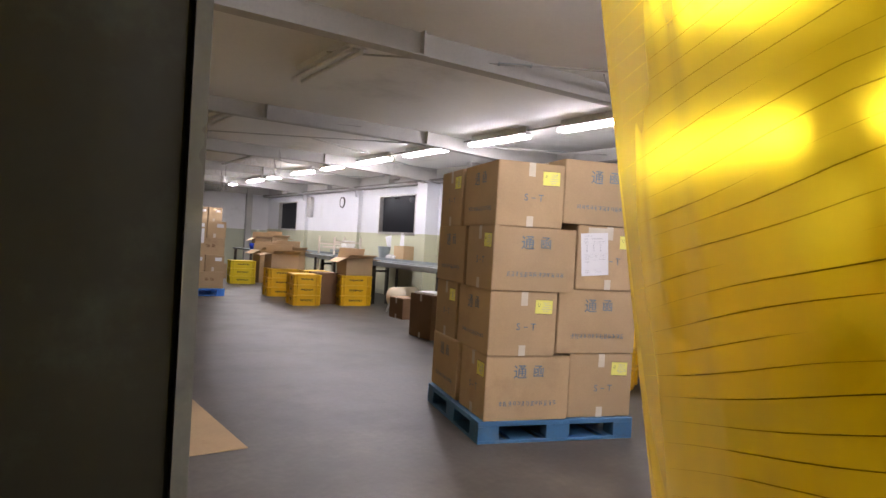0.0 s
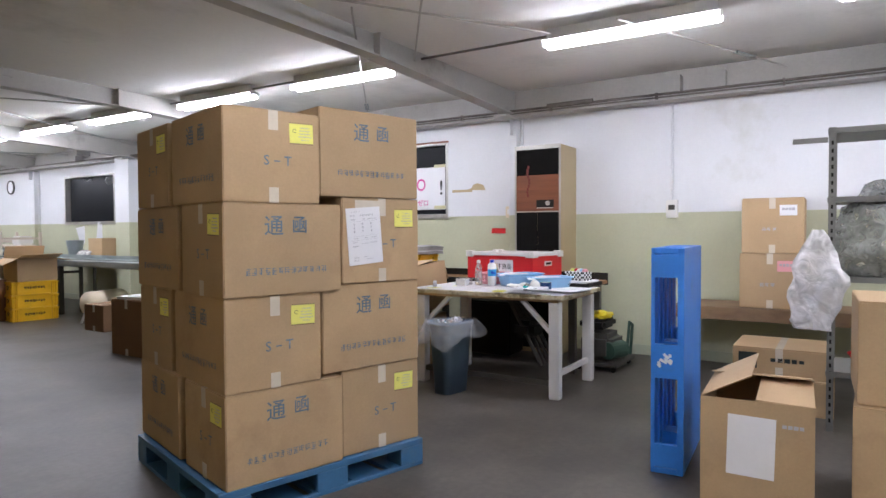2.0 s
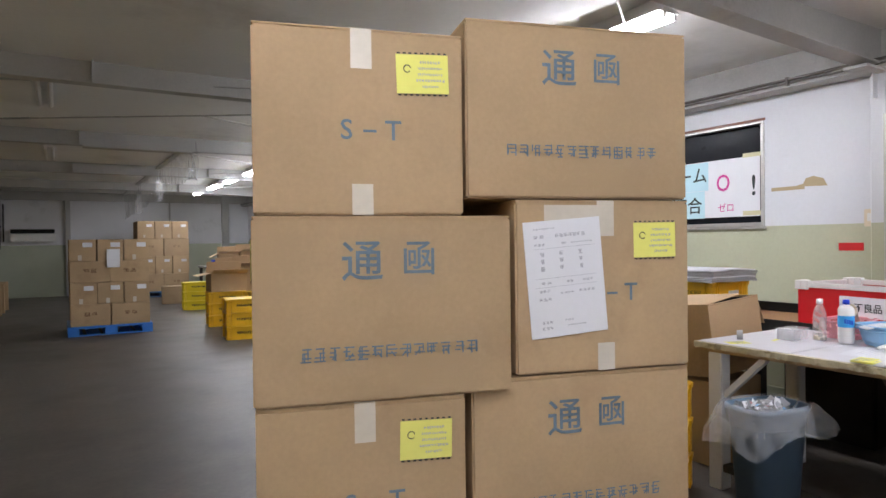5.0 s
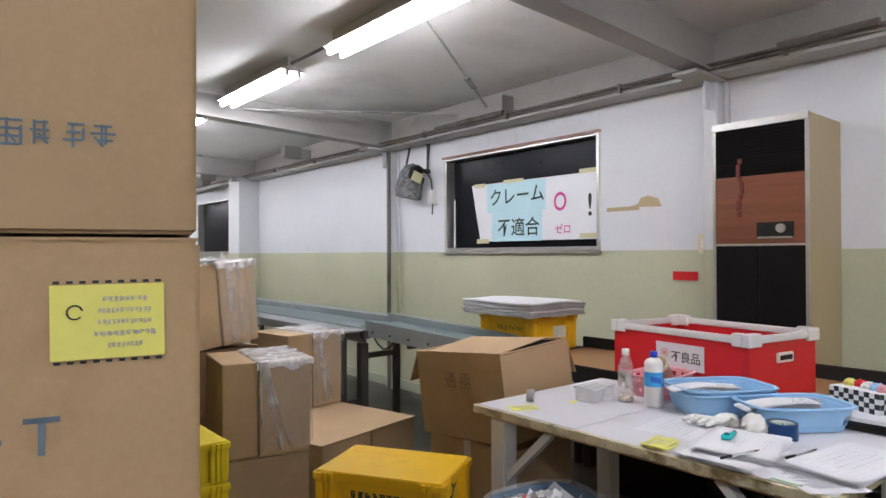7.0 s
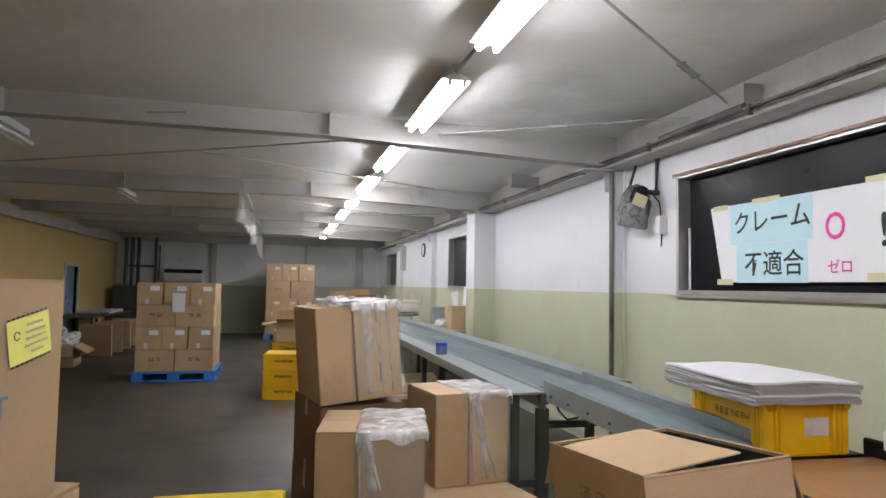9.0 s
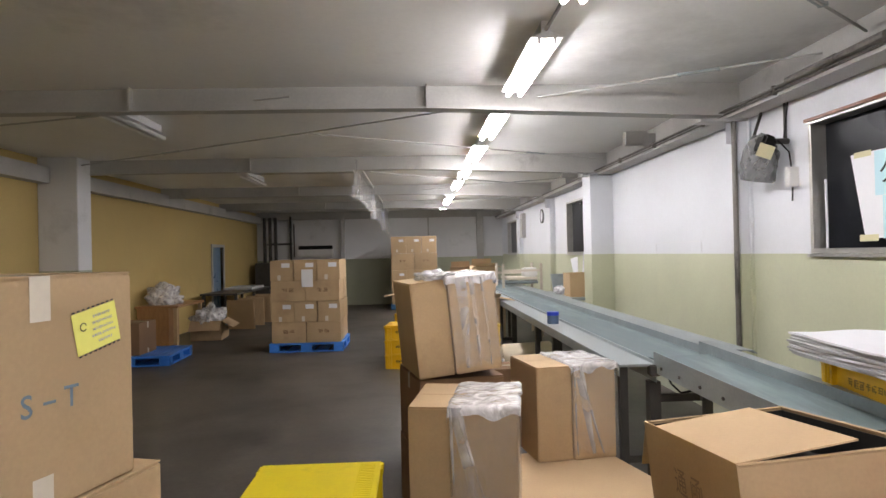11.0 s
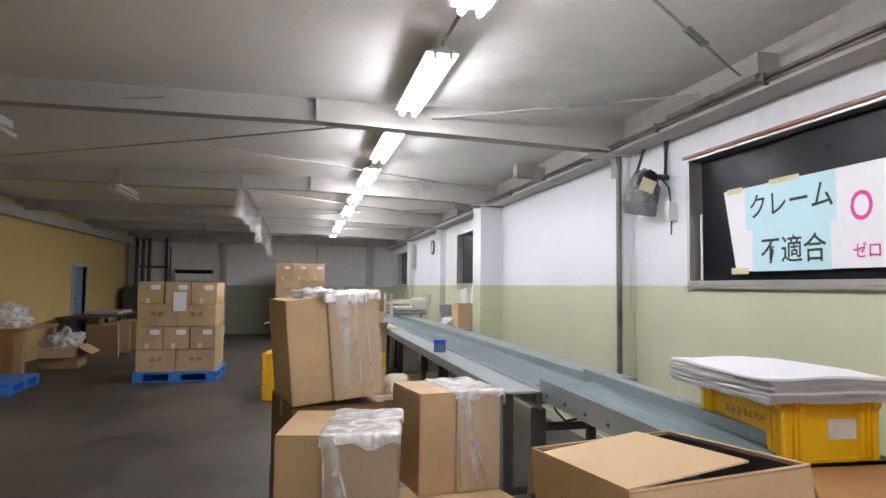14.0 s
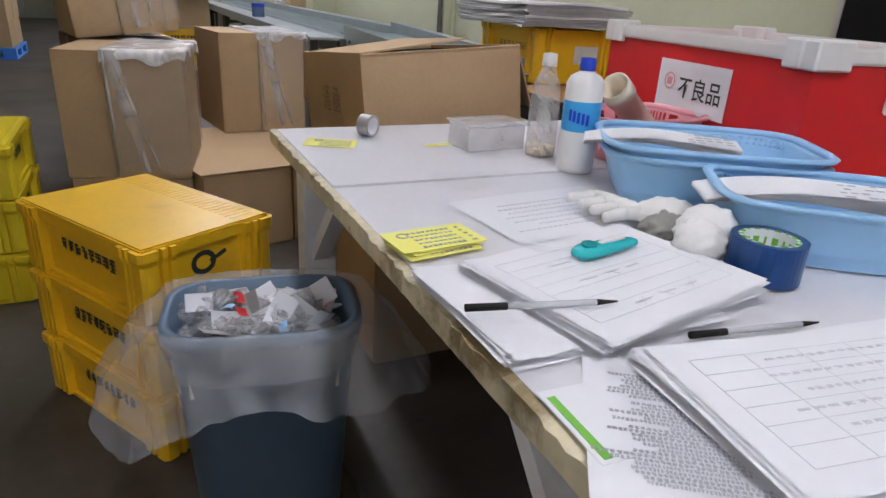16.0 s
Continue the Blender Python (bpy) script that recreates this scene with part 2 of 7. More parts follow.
FILM = film("clear_film", (0.85, 0.84, 0.84), 0.16, 0.15, 0.5)
FILM_WHITE = film("milky_film", (0.86, 0.85, 0.86), 0.66, 0.15, 0.6, 10)
BAG = film("bin_liner", (0.82, 0.84, 0.88), 0.19, 0.16, 0.5, 10)
DULL_BAG = film("dull_bag", (0.30, 0.31, 0.29), 0.72, 0.25, 0.9, 12)
GREY_BAG = film("grey_net_cover", (0.16, 0.16, 0.16), 0.9, 0.7, 0.35, 12)
BOTTLE_CLEAR = film("clear_pet_plastic", (0.78, 0.76, 0.74), 0.30, 0.08, 0.1)
BOX_CLEAR = film("clear_box_plastic", (0.75, 0.75, 0.78), 0.30, 0.1, 0.05, 2)
VINYL = film("clear_vinyl_sheet", (0.45, 0.44, 0.42), 0.22, 0.3, 0.5, 5)

CURTAIN = bpy.data.materials.new("yellow_vinyl_curtain")
CURTAIN.use_nodes = True
_n = CURTAIN.node_tree
_b = _n.nodes["Principled BSDF"]
_b.inputs["Base Color"].default_value = (0.66, 0.385, 0.001, 1)
_b.inputs["Roughness"].default_value = 0.34
_b.inputs["Transmission Weight"].default_value = 0.80
_b.inputs["IOR"].default_value = 1.2
_t = _n.nodes.new("ShaderNodeBsdfTranslucent")
_t.inputs[0].default_value = (0.74, 0.40, 0.0, 1)
_x = _n.nodes.new("ShaderNodeMixShader")
_x.inputs[0].default_value = 0.17
_w = _n.nodes.new("ShaderNodeTexNoise")
_w.inputs["Scale"].default_value = 5
_bu = _n.nodes.new("ShaderNodeBump")
_bu.inputs["Strength"].default_value = 0.25
_bu.inputs["Distance"].default_value = 0.02
_n.links.new(_w.outputs[0], _bu.inputs["Height"])
_n.links.new(_bu.outputs[0], _b.inputs["Normal"])
_n.links.new(_b.outputs[0], _x.inputs[1])
_n.links.new(_t.outputs[0], _x.inputs[2])
_n.links.new(_x.outputs[0], _n.nodes["Material Output"].inputs[0])

TUBE = glow("lit_tube", (0.96, 0.975, 1.07), TUBE_POWER)


# ---- building helpers ----
def bx(bm, x0, x1, y0, y1, z0, z1, m=None):
    vs = [bm.verts.new(Vector(p) if m is None else m @ Vector(p)) for p in ((x0, y0, z0), (x1, y0, z0), (x1, y1, z0), (x0, y1, z0), (x0, y0, z1), (x1, y0, z1), (x1, y1, z1), (x0, y1, z1))]
    for f in ((3, 2, 1, 0), (4, 5, 6, 7), (0, 1, 5, 4), (1, 2, 6, 5), (2, 3, 7, 6), (3, 0, 4, 7)):
        bm.faces.new([vs[i] for i in f])
    return bm


def box(x0, x1, y0, y1, z0, z1, bev=0.0, m=None):
    bm = bx(bmesh.new(), x0, x1, y0, y1, z0, z1, m)
    if bev:
        bmesh.ops.bevel(bm, geom=bm.edges[:], offset=bev, segments=2, affect="EDGES", clamp_overlap=True)
    return bm


def tub(w, d, h, t, z=0.0):
    """An open box as one closed shell: outer walls, rim, inner walls, floor."""
    bm = bmesh.new()

    def ring(g, zz):
        return [bm.verts.new((sx * (w / 2 - g), sy * (d / 2 - g), z + zz)) for sx, sy in ((-1, -1), (1, -1), (1, 1), (-1, 1))]
    rs = [ring(0, 0), ring(0, h), ring(t, h), ring(t, t)]
    for a, b in zip(rs, rs[1:]):
        for i in range(4):
            bm.faces.new((a[i], a[(i + 1) % 4], b[(i + 1) % 4], b[i]))
    bm.faces.new(rs[0][::-1])
    bm.faces.new(rs[3])
    return bm


def bevelled(bm, bev):
    bmesh.ops.bevel(bm, geom=bm.edges[:], offset=bev, segments=1, affect="EDGES", clamp_overlap=True)
    return bm


def rod(bm, p0, p1, r, n=10, r1=None, caps=True):
    p0, p1 = Vector(p0), Vector(p1)
    d = (p1 - p0)
    q = d.to_track_quat("Z", "Y").to_matrix()
    r1 = r if r1 is None else r1
    a = [bm.verts.new(p0 + q @ Vector((r * math.cos(2 * math.pi * i / n), r * math.sin(2 * math.pi * i / n), 0))) for i in range(n)]
    b = [bm.verts.new(p1 + q @ Vector((r1 * math.cos(2 * math.pi * i / n), r1 * math.sin(2 * math.pi * i / n), 0))) for i in range(n)]
    for i in range(n):
        bm.faces.new((a[i], a[(i + 1) % n], b[(i + 1) % n], b[i]))
    if caps:
        bm.faces.new(a[::-1])
        bm.faces.new(b)
    return bm


def lathe(bm, prof, n=20, c=(0, 0, 0)):
    rings = []
    for r, z in prof:
        rings.append([bm.verts.new((c[0] + r * math.cos(2 * math.pi * i / n), c[1] + r * math.sin(2 * math.pi * i / n), c[2] + z)) for i in range(n)])
    for a, b in zip(rings, rings[1:]):
        for i in range(n):
            bm.faces.new((a[i], a[(i + 1) % n], b[(i + 1) % n], b[i]))
    return bm


def part(name, bm, material, parent=None, label="", smooth=False):
    me = bpy.data.meshes.new(name)
    bmesh.ops.recalc_face_normals(bm, faces=bm.faces[:])
    bm.to_mesh(me)
    bm.free()
    me.materials.append(material)
    if smooth:
        for p in me.polygons:
            p.use_smooth = True
    ob = new(name, me)
    if parent is not None:
        ob.parent = parent
    if label:
        tagged(ob, label)
    return ob


def thing(name, m, label, category, group=""):
    ob = new(name)
    ob.matrix_basis = m
    ob.empty_display_size = 0.1
    return tagged(ob, label, category, group)


def structure(name, bm, material, label="", smooth=False):
    return tagged(part(name, bm, material, None, label, smooth), kind="structure")


def letters(text, size, material, parent, m, name="lettering", label="", squash=1.0):
    """Flat lettering, its middle at m, reading along m's x with m's y up."""
    cu = bpy.data.curves.new("letters", "FONT")
    cu.body = text
    cu.size = size
    cu.align_x, cu.align_y = "CENTER", "CENTER"
    cu.resolution_u = 3
    cu.offset = size * 0.009
    tmp = bpy.data.objects.new("letters", cu)
    scene.collection.objects.link(tmp)
    me = bpy.data.meshes.new_from_object(tmp.evaluated_get(bpy.context.evaluated_depsgraph_get()))
    bpy.data.objects.remove(tmp)
    me.transform(m @ Matrix.Diagonal((squash, 1, 1, 1)))
    me.materials.clear()
    me.materials.append(material)
    ob = new(name, me)
    ob.parent = parent
    if label:
        tagged(ob, label)
    return ob


def face_m(x, y, z, side):
    """A frame on a vertical face: x to the reader's right, y up, z out of the face. side: s, w, e, n."""
    rz = {"s": 0, "e": 90, "n": 180, "w": -90}[side]
    return pose(x, y, z, 90, 0, rz)


def sheet(bm, m, w, h, t=0.0006, cx=0.0, cy=0.0):
    return bx(bm, cx - w / 2, cx + w / 2, cy - h / 2, cy + h / 2, 0, t, m)


# ---- the hall ----
WX, FY, SY, LX, CZ = 7.36, 22.0, -6.0, -0.13, 2.85   # window wall, far wall, back wall, yellow wall, ceiling
BEAMS = (-3.3, 0.3, 3.92, 7.5, 11.1, 14.7, 18.3)

structure("floor", box(-2.6, WX + 0.2, SY - 0.2, FY + 0.2, -0.15, 0), CONCRETE, "worn stained grey concrete floor")
structure("ceiling", box(-2.6, WX + 0.2, SY - 0.2, FY + 0.2, CZ, CZ + 0.12), CEIL, "stained off-white flat ceiling boards")

WINDOWS = ((4.84, 6.67), (11.95, 13.66), (19.2, 20.85))
W_LO, W_HI = 1.455, 2.365


def window_wall():
    bm = bmesh.new()
    bx(bm, WX, WX + 0.2, SY - 0.2, FY + 0.2, 0, W_LO)
    bx(bm, WX, WX + 0.2, SY - 0.2, FY + 0.2, W_HI, CZ)
    edges = [SY - 0.2] + [v for w in WINDOWS for v in w] + [FY + 0.2]
    for a, b in zip(edges[0::2], edges[1::2]):
        bx(bm, WX, WX + 0.2, a, b, W_LO, W_HI)
    return bm


structure("wall_east", window_wall(), WALL, "painted wall, white above and pale green below")
structure("wall_north", box(LX - 0.2, WX, FY, FY + 0.2, 0, CZ), WALL_FAR, "dim grey-white end wall with a green lower band")
structure("wall_south", box(-2.6, WX, SY - 0.2, SY, 0, CZ), WALL_FAR)
# yellow wall with the doorway that the walk comes through, and one far door
bm = bmesh.new()
bx(bm, LX - 0.15, LX, 0.62, 17.65, 0, CZ)
bx(bm, LX - 0.15, LX, 18.5, FY, 0, CZ)
bx(bm, LX - 0.15, LX, 17.65, 18.5, 1.78, CZ)
bx(bm, LX - 0.15, LX, SY, -1.25, 0, CZ)
bx(bm, LX - 0.15, LX, -1.25, 0.62, 2.35, CZ)
structure("wall_west", bm, YELLOW_WALL, "mustard-yellow painted wall")
# unseen dark walls added to close off the space behind the doorway
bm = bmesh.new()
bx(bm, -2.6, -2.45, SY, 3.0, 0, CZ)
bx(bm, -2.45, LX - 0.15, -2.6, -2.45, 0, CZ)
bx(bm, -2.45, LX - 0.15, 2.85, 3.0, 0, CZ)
structure("wall_passage", bm, GREEN_DARK_JAMB, "unseen dark wall added to close the space outside")

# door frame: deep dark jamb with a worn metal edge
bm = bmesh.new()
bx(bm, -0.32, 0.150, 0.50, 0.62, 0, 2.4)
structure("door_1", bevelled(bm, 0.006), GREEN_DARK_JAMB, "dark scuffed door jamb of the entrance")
bm = bmesh.new()
bx(bm, 0.150, 0.166, 0.492, 0.60, 0, 2.4)
for i in range(5):
    bx(bm, 0.166, 0.169, 0.50 + i * 0.02, 0.508 + i * 0.02, 0, 2.4)
structure("door_trim", bm, OLIVE_EDGE, "grey steel edge strip of the door jamb")
structure("door_2", box(LX - 0.10, LX - 0.06, 17.65, 18.5, 0, 1.78), DOOR_BLUE, "blue-grey door in the yellow wall")
bm = bmesh.new()
for a, b in ((17.58, 17.65), (18.5, 18.57)):
    bx(bm, LX - 0.1, LX + 0.03, a, b, 0, 1.85)
bx(bm, LX - 0.1, LX + 0.03, 17.65, 18.5, 1.78, 1.85)
structure("door_frame", bm, STEEL_PAINT)


def window(i, y0, y1):
    """Aluminium window, its panes blacked out."""
    bm = bmesh.new()
    for a, b, c, d in ((y0, y1, W_LO, W_LO + 0.035), (y0, y1, W_HI - 0.03, W_HI), (y0, y0 + 0.03, W_LO + 0.035, W_HI - 0.03), (y1 - 0.03, y1, W_LO + 0.035, W_HI - 0.03)):
        bx(bm, WX - 0.012, WX + 0.12, a, b, c, d)
    w = structure("window_%d" % i, bevelled(bm, 0.003), ALU, "aluminium window with blacked-out panes")
    mid = (y0 + y1) / 2
    for k, (a, b, x) in enumerate(((y0 + 0.03, mid + 0.02, 0.075), (mid - 0.02, y1 - 0.03, 0.095))):
        part("pane", box(WX + x, WX + x + 0.012, a, b, W_LO + 0.035, W_HI - 0.03), BLACK_GLASS, w)
    bm = bmesh.new()
    bx(bm, WX - 0.03, WX + 0.06, y0 - 0.015, y1 + 0.015, W_LO - 0.02, W_LO - 0.001)
    part("window_sill", bm, ALU, w)
    return w


for i, (a, b) in enumerate(WINDOWS):
    window(i + 1, a, b)
part("head_strip", box(WX - 0.030, WX - 0.013, WINDOWS[0][0] - 0.02, WINDOWS[0][1] + 0.02, W_HI - 0.012, W_HI + 0.010, 0.002), WALNUT, bpy.data.objects["window_1"], "brown wooden strip over the window")
# pale bent edge of the black sheet
bm = bmesh.new()
bx(bm, WX + 0.05, WX + 0.056, 6.58, 6.60, W_LO + 0.04, W_LO + 0.5)
part("sheet_edge", bm, PAPER, bpy.data.objects["window_1"], "white paper edge behind the black sheet")


def cross_beam(y, i):
    """Rolled steel cross beam with stiffeners and a deeper end at the wall."""
    bm = bmesh.new()
    b = 2.675
    bx(bm, LX, 4.76, y - 0.006, y + 0.006, b, CZ)
    bx(bm, LX, 4.76, y - 0.065, y + 0.065, b - 0.012, b)
    # sloping haunch to the window wall
    p = [(4.76, b), (WX, b - 0.10)]
    vs = []
    for x, z in p:
        vs.append([bm.verts.new((x, y + dy, zz)) for dy, zz in ((-0.075, z - 0.014), (0.075, z - 0.014), (0.075, z), (0.006, z), (0.006, CZ), (-0.006, CZ), (-0.006, z), (-0.075, z))])
    n = len(vs[0])
    for k in range(n):
        bm.faces.new((vs[0][k], vs[0][(k + 1) % n], vs[1][(k + 1) % n], vs[1][k]))
    bm.faces.new(vs[0])
    bm.faces.new(vs[1])
    for x in (2.46, 4.76):
        bx(bm, x - 0.006, x + 0.006, y - 0.07, y + 0.07, b - 0.005, CZ)
    bx(bm, 6.95, WX, y - 0.08, y + 0.08, b - 0.15, b - 0.13)
    structure("beam_%d" % i, bm, STEEL_PAINT, "grey painted steel cross beam")


for i, y in enumerate(BEAMS):
    cross_beam(y, i + 1)

# eaves beam along the window wall, with brackets
bm = bmesh.new()
bx(bm, WX - 0.05, WX - 0.03, SY, FY, 2.60, CZ)
bx(bm, WX - 0.20, WX, SY, FY, 2.545, 2.60)
eaves = structure("beam_eaves", bm, STEEL_PAINT, "grey steel eaves beam along the window wall")
for y in (1.7, 2.1, 5.7, 9.3, 12.9, 16.5, 20.1):
    part("stiffener", box(WX - 0.19, WX - 0.05, y - 0.004, y + 0.004, 2.60, 2.78), STEEL_PAINT, eaves)
for y in (9.6, 12.7, 16.0):
    part("bracket", box(WX - 0.30, WX - 0.05, y - 0.06, y + 0.06, 2.70, CZ), STEEL_PAINT, eaves)
bm = bmesh.new()
bx(bm, LX, LX + 0.16, 0.7, FY, 2.52, 2.72)
structure("beam_west", bm, STEEL_PAINT)

# columns
bm = bmesh.new()
bx(bm, WX - 0.31, WX, 11.02, 11.42, 0, 2.56)
structure("column_east", bm, WALL, "square painted pillar at the window wall")
for i, y in enumerate((0.3, 3.92, 7.5, 14.7, 18.3)):
    bm = bmesh.new()
    bx(bm, WX - 0.10, WX, y - 0.05, y + 0.05, 0, 2.55)
    bevelled(bm, 0.008)
    bx(bm, WX - 0.17, WX, y - 0.004, y + 0.004, 2.35, 2.55)
    bx(bm, WX - 0.022, WX, y - 0.085, y - 0.055, 0, 2.55)
    structure("column_%d" % (i + 1), bm, WALL, "slim steel column at the window wall")
bm = rod(bmesh.new(), (WX - 0.125, 7.455, 0), (WX - 0.125, 7.455, 2.54), 0.021, 10)
structure("column_pipe", bm, PIPE_GREY, "dark upright pipe at a column")
for i, y in enumerate((3.92, 7.5, 10.9)):
    bm = bmesh.new()
    bx(bm, LX, LX + 0.50, y - 0.17, y + 0.17, 0, CZ)
    structure("column_west_%d" % (i + 1), bevelled(bm, 0.01), WALL_FAR, "grey-white painted pillar before the yellow wall")
bm = bmesh.new()
bx(bm, 2.40, 2.52, FY - 0.12, FY, 0, CZ)
bx(bm, 5.05, 5.09, FY - 0.05, FY, 1.0, CZ)
bx(bm, 6.55, 6.75, FY - 0.14, FY, 0, CZ)
structure("column_north", bm, STEEL_PAINT, "dark steel posts on the end wall")
bm = bmesh.new()
bx(bm, LX, WX, FY - 0.10, FY, 2.62, CZ)
structure("beam_north", bm, STEEL_PAINT)
bm = bmesh.new()
bx(bm, WX - 0.014, WX, SY, 3.2, 0, 0.10)
bx(bm, WX - 0.014, WX, 4.0, FY, 0, 0.10)
structure("baseboard", bm, WALL_FAR, "pale skirting along the window wall")

# wind braces: thin rods with turnbuckles under the ceiling
BZ = 2.755


def brace(p, q, turn, name="brace_rod"):
    p, q = Vector((*p, BZ)), Vector((*q, BZ))
    bm = rod(bmesh.new(), p, q, 0.008, 8)
    o = part(name, bm, STEEL_PAINT, None)
    tagged(o, "thin steel wind brace rod with a turnbuckle", "brace", "ceiling braces")
    d = (q - p).normalized()
    c = p.lerp(q, turn)
    s = Vector((-d.y, d.x, 0)) * 0.018
    bm = bmesh.new()
    for sg in (-1, 1):
        rod(bm, c - d * 0.13 + s * sg, c + d * 0.13 + s * sg, 0.007, 6)
    for e in (-1, 1):
        rod(bm, c + d * (0.13 * e) - s * 1.3, c + d * (0.13 * e) + s * 1.3, 0.012, 6)
    part("turnbuckle", bm, GALV, o)


brace((7.30, 6.42), (3.60, 8.85), 0.17)
brace((7.30, 6.02), (4.0, 3.5), 0.19)
brace((3.60, 8.9), (7.2, 11.0), 0.72)
brace((3.6, 8.85), (0.1, 11.0), 0.5)
brace((3.7, 7.4), (0.1, 8.6), 0.5)
brace((5.30, 3.90), (2.2, 1.6), 0.6)
brace((5.24, 2.62), (2.0, 4.6), 0.6)
brace((5.18, 2.1), (7.3, 1.2), 0.7)
brace((7.2, 13.2), (4.0, 15.2), 0.2)
brace((4.0, 12.0), (7.2, 14.4), 0.7)
brace((7.2, 16.8), (4.0, 18.8), 0.2)


# ---- fixed services ----
def lamp(x, y0, y1, lit=True):
    """Twin-tube batten fitting, ends y0 to y1, under the ceiling."""
    c = (y0 + y1) / 2
    o = thing("ceiling_lamp", pose(x, c, CZ - 0.025), "white twin-tube batten lamp, " + ("lit" if lit else "switched off"), "ceiling lamp", "ceiling lamps" if lit else "unlit ceiling lamps")
    h = (y1 - y0) / 2
    bm = bmesh.new()
    vs = []
    for y in (-h, h):
        vs.append([bm.verts.new((xx, y, zz)) for xx, zz in ((-0.030, -0.048), (0.030, -0.048), (0.096, -0.078), (0.02, -0.083), (-0.02, -0.083), (-0.096, -0.078))])
    for k in range(6):
        bm.faces.new((vs[0][k], vs[0][(k + 1) % 6], vs[1][(k + 1) % 6], vs[1][k]))
    bm.faces.new(vs[0])
    bm.faces.new(vs[1])
    bx(bm, -0.028, 0.028, -h + 0.02, h - 0.02, -0.048, 0.025)
    part("housing", bm, WHITE_PAINT, o)
    for sx in (-1, 1):
        bm = rod(bmesh.new(), (sx * 0.046, -h + 0.012, -0.102), (sx * 0.046, h - 0.012, -0.102), 0.019, 10)
        part("tube", bm, TUBE if lit else WHITE_PLASTIC, o, "glowing white fluorescent tube" if lit else "unlit fluorescent tube", True)
    for e in (-1, 1):
        for sx in (-1, 1):
            part("lamp_holder", box(sx * 0.046 - 0.011, sx * 0.046 + 0.011, e * h - 0.006, e * h + 0.006, -0.122, -0.06, 0.003), WHITE_PLASTIC, o, "white tube socket")
    return o


LAMP_X = 5.43
for a, b in ((-4.3, -3.02), (-2.4, -1.12), (-0.5, 0.78), (1.46, 2.74), (4.24, 5.47), (6.06, 7.29), (7.95, 9.18), (9.72, 10.95), (11.45, 12.68), (13.25, 14.48), (15.0, 16.23), (16.8, 18.03), (18.6, 19.83)):
    lamp(LAMP_X, a, b)
for a, b in ((-4.3, -3.02), (-2.4, -1.12), (-0.6, 0.68), (1.25, 2.53)):
    lamp(2.12, a, b)
for a, b in ((4.3, 5.55), (7.65, 8.9), (12.0, 13.25)):
    lamp(2.12, a, b, False)
bm = bmesh.new()
for a, b in ((2.74, 4.24), (5.47, 6.06), (7.29, 7.95), (9.18, 9.72), (10.95, 11.45)):
    rod(bm, (LAMP_X, a - 0.02, CZ - 0.05), (LAMP_X, b + 0.02, CZ - 0.05), 0.011, 8)
structure("lamp_conduit", bm, PIPE_GREY, "thin conduit between the lamps")

bm = bmesh.new()
rod(bm, (WX - 0.216, SY, 2.600), (WX - 0.216, FY, 2.600), 0.013, 8)
rod(bm, (WX - 0.212, SY, 2.568), (WX - 0.212, 12, 2.575), 0.008, 8)
for y in (3.2, 5.9, 6.3):
    rod(bm, (WX - 0.225, y - 0.25, 2.615), (WX - 0.22, y + 0.25, 2.612), 0.024, 8)
for k in range(12):
    y = -1 + k * 1.1
    bx(bm, WX - 0.235, WX - 0.199, y, y + 0.02, 2.555, 2.618)
structure("wall_conduit", bm, PIPE_GREY, "grey cable conduit along the window wall")
bm = rod(bmesh.new(), (WX - 0.02, 2.2, 1.58), (WX - 0.02, 2.2, 2.55), 0.011, 8)
structure("switch_conduit", bm, WALL, "pale painted conduit down to the switch")
o = thing("switch_box", pose(WX, 2.2, 1.49), "grey wall switch box with a dark rocker", "switch")
part("body", box(-0.05, 0, -0.055, 0.055, -0.09, 0.09, 0.006), WHITE_PLASTIC, o)
part("rocker", box(-0.056, -0.049, -0.03, 0.03, -0.01, 0.04), DARK_STEEL, o)
o = thing("light_switch", pose(WX, 4.02, 1.50), "small ivory wall switch plate", "switch")
part("plate", box(-0.012, 0, -0.035, 0.035, -0.07, 0.06, 0.004), IVORY, o)
part("rocker", box(-0.017, -0.011, -0.012, 0.012, -0.03, 0.03, 0.002), WHITE_PLASTIC, o)

# rolled clear vinyl curtain on a rail in the middle of the hall
bm = bmesh.new()
bx(bm, 3.80, 3.88, 11.15, FY - 0.1, 2.79, 2.82)
bx(bm, 2.5, 3.84, 11.00, 11.20, 2.64, 2.675)
structure("curtain_rail", bm, STEEL_PAINT, "steel rail under the ceiling")
bm = bmesh.new()
rng = random.Random(4)
prev = None
N_V = 110
for k in range(N_V):
    y = 10.98 + k * (FY - 0.12 - 10.98) / (N_V - 1)
    near_beam = max(0.0, 1 - min(abs(y - b) for b in BEAMS) / 0.55)
    bot = 2.33 - 0.02 * (y - 11) - 0.07 * near_beam + 0.012 * math.sin(k * 0.5) + 0.008 * rng.random()
    amp = 0.012 + 0.055 * near_beam
    row = [bm.verts.new((3.86 + amp * math.sin(k * 1.9 + j * 0.8) * (0.4 + 0.2 * j) + 0.012 * rng.random(), y, 2.80 + (bot - 2.80) * j / 4)) for j in range(5)]
    if prev:
        for j in range(4):
            bm.faces.new((prev[j], prev[j + 1], row[j + 1], row[j]))
    prev = row
o = part("vinyl_curtain", bm, VINYL, None, "", True)
tagged(o, "crumpled clear vinyl curtain gathered under the ceiling", "curtain")

# yellow vinyl curtain in the entrance


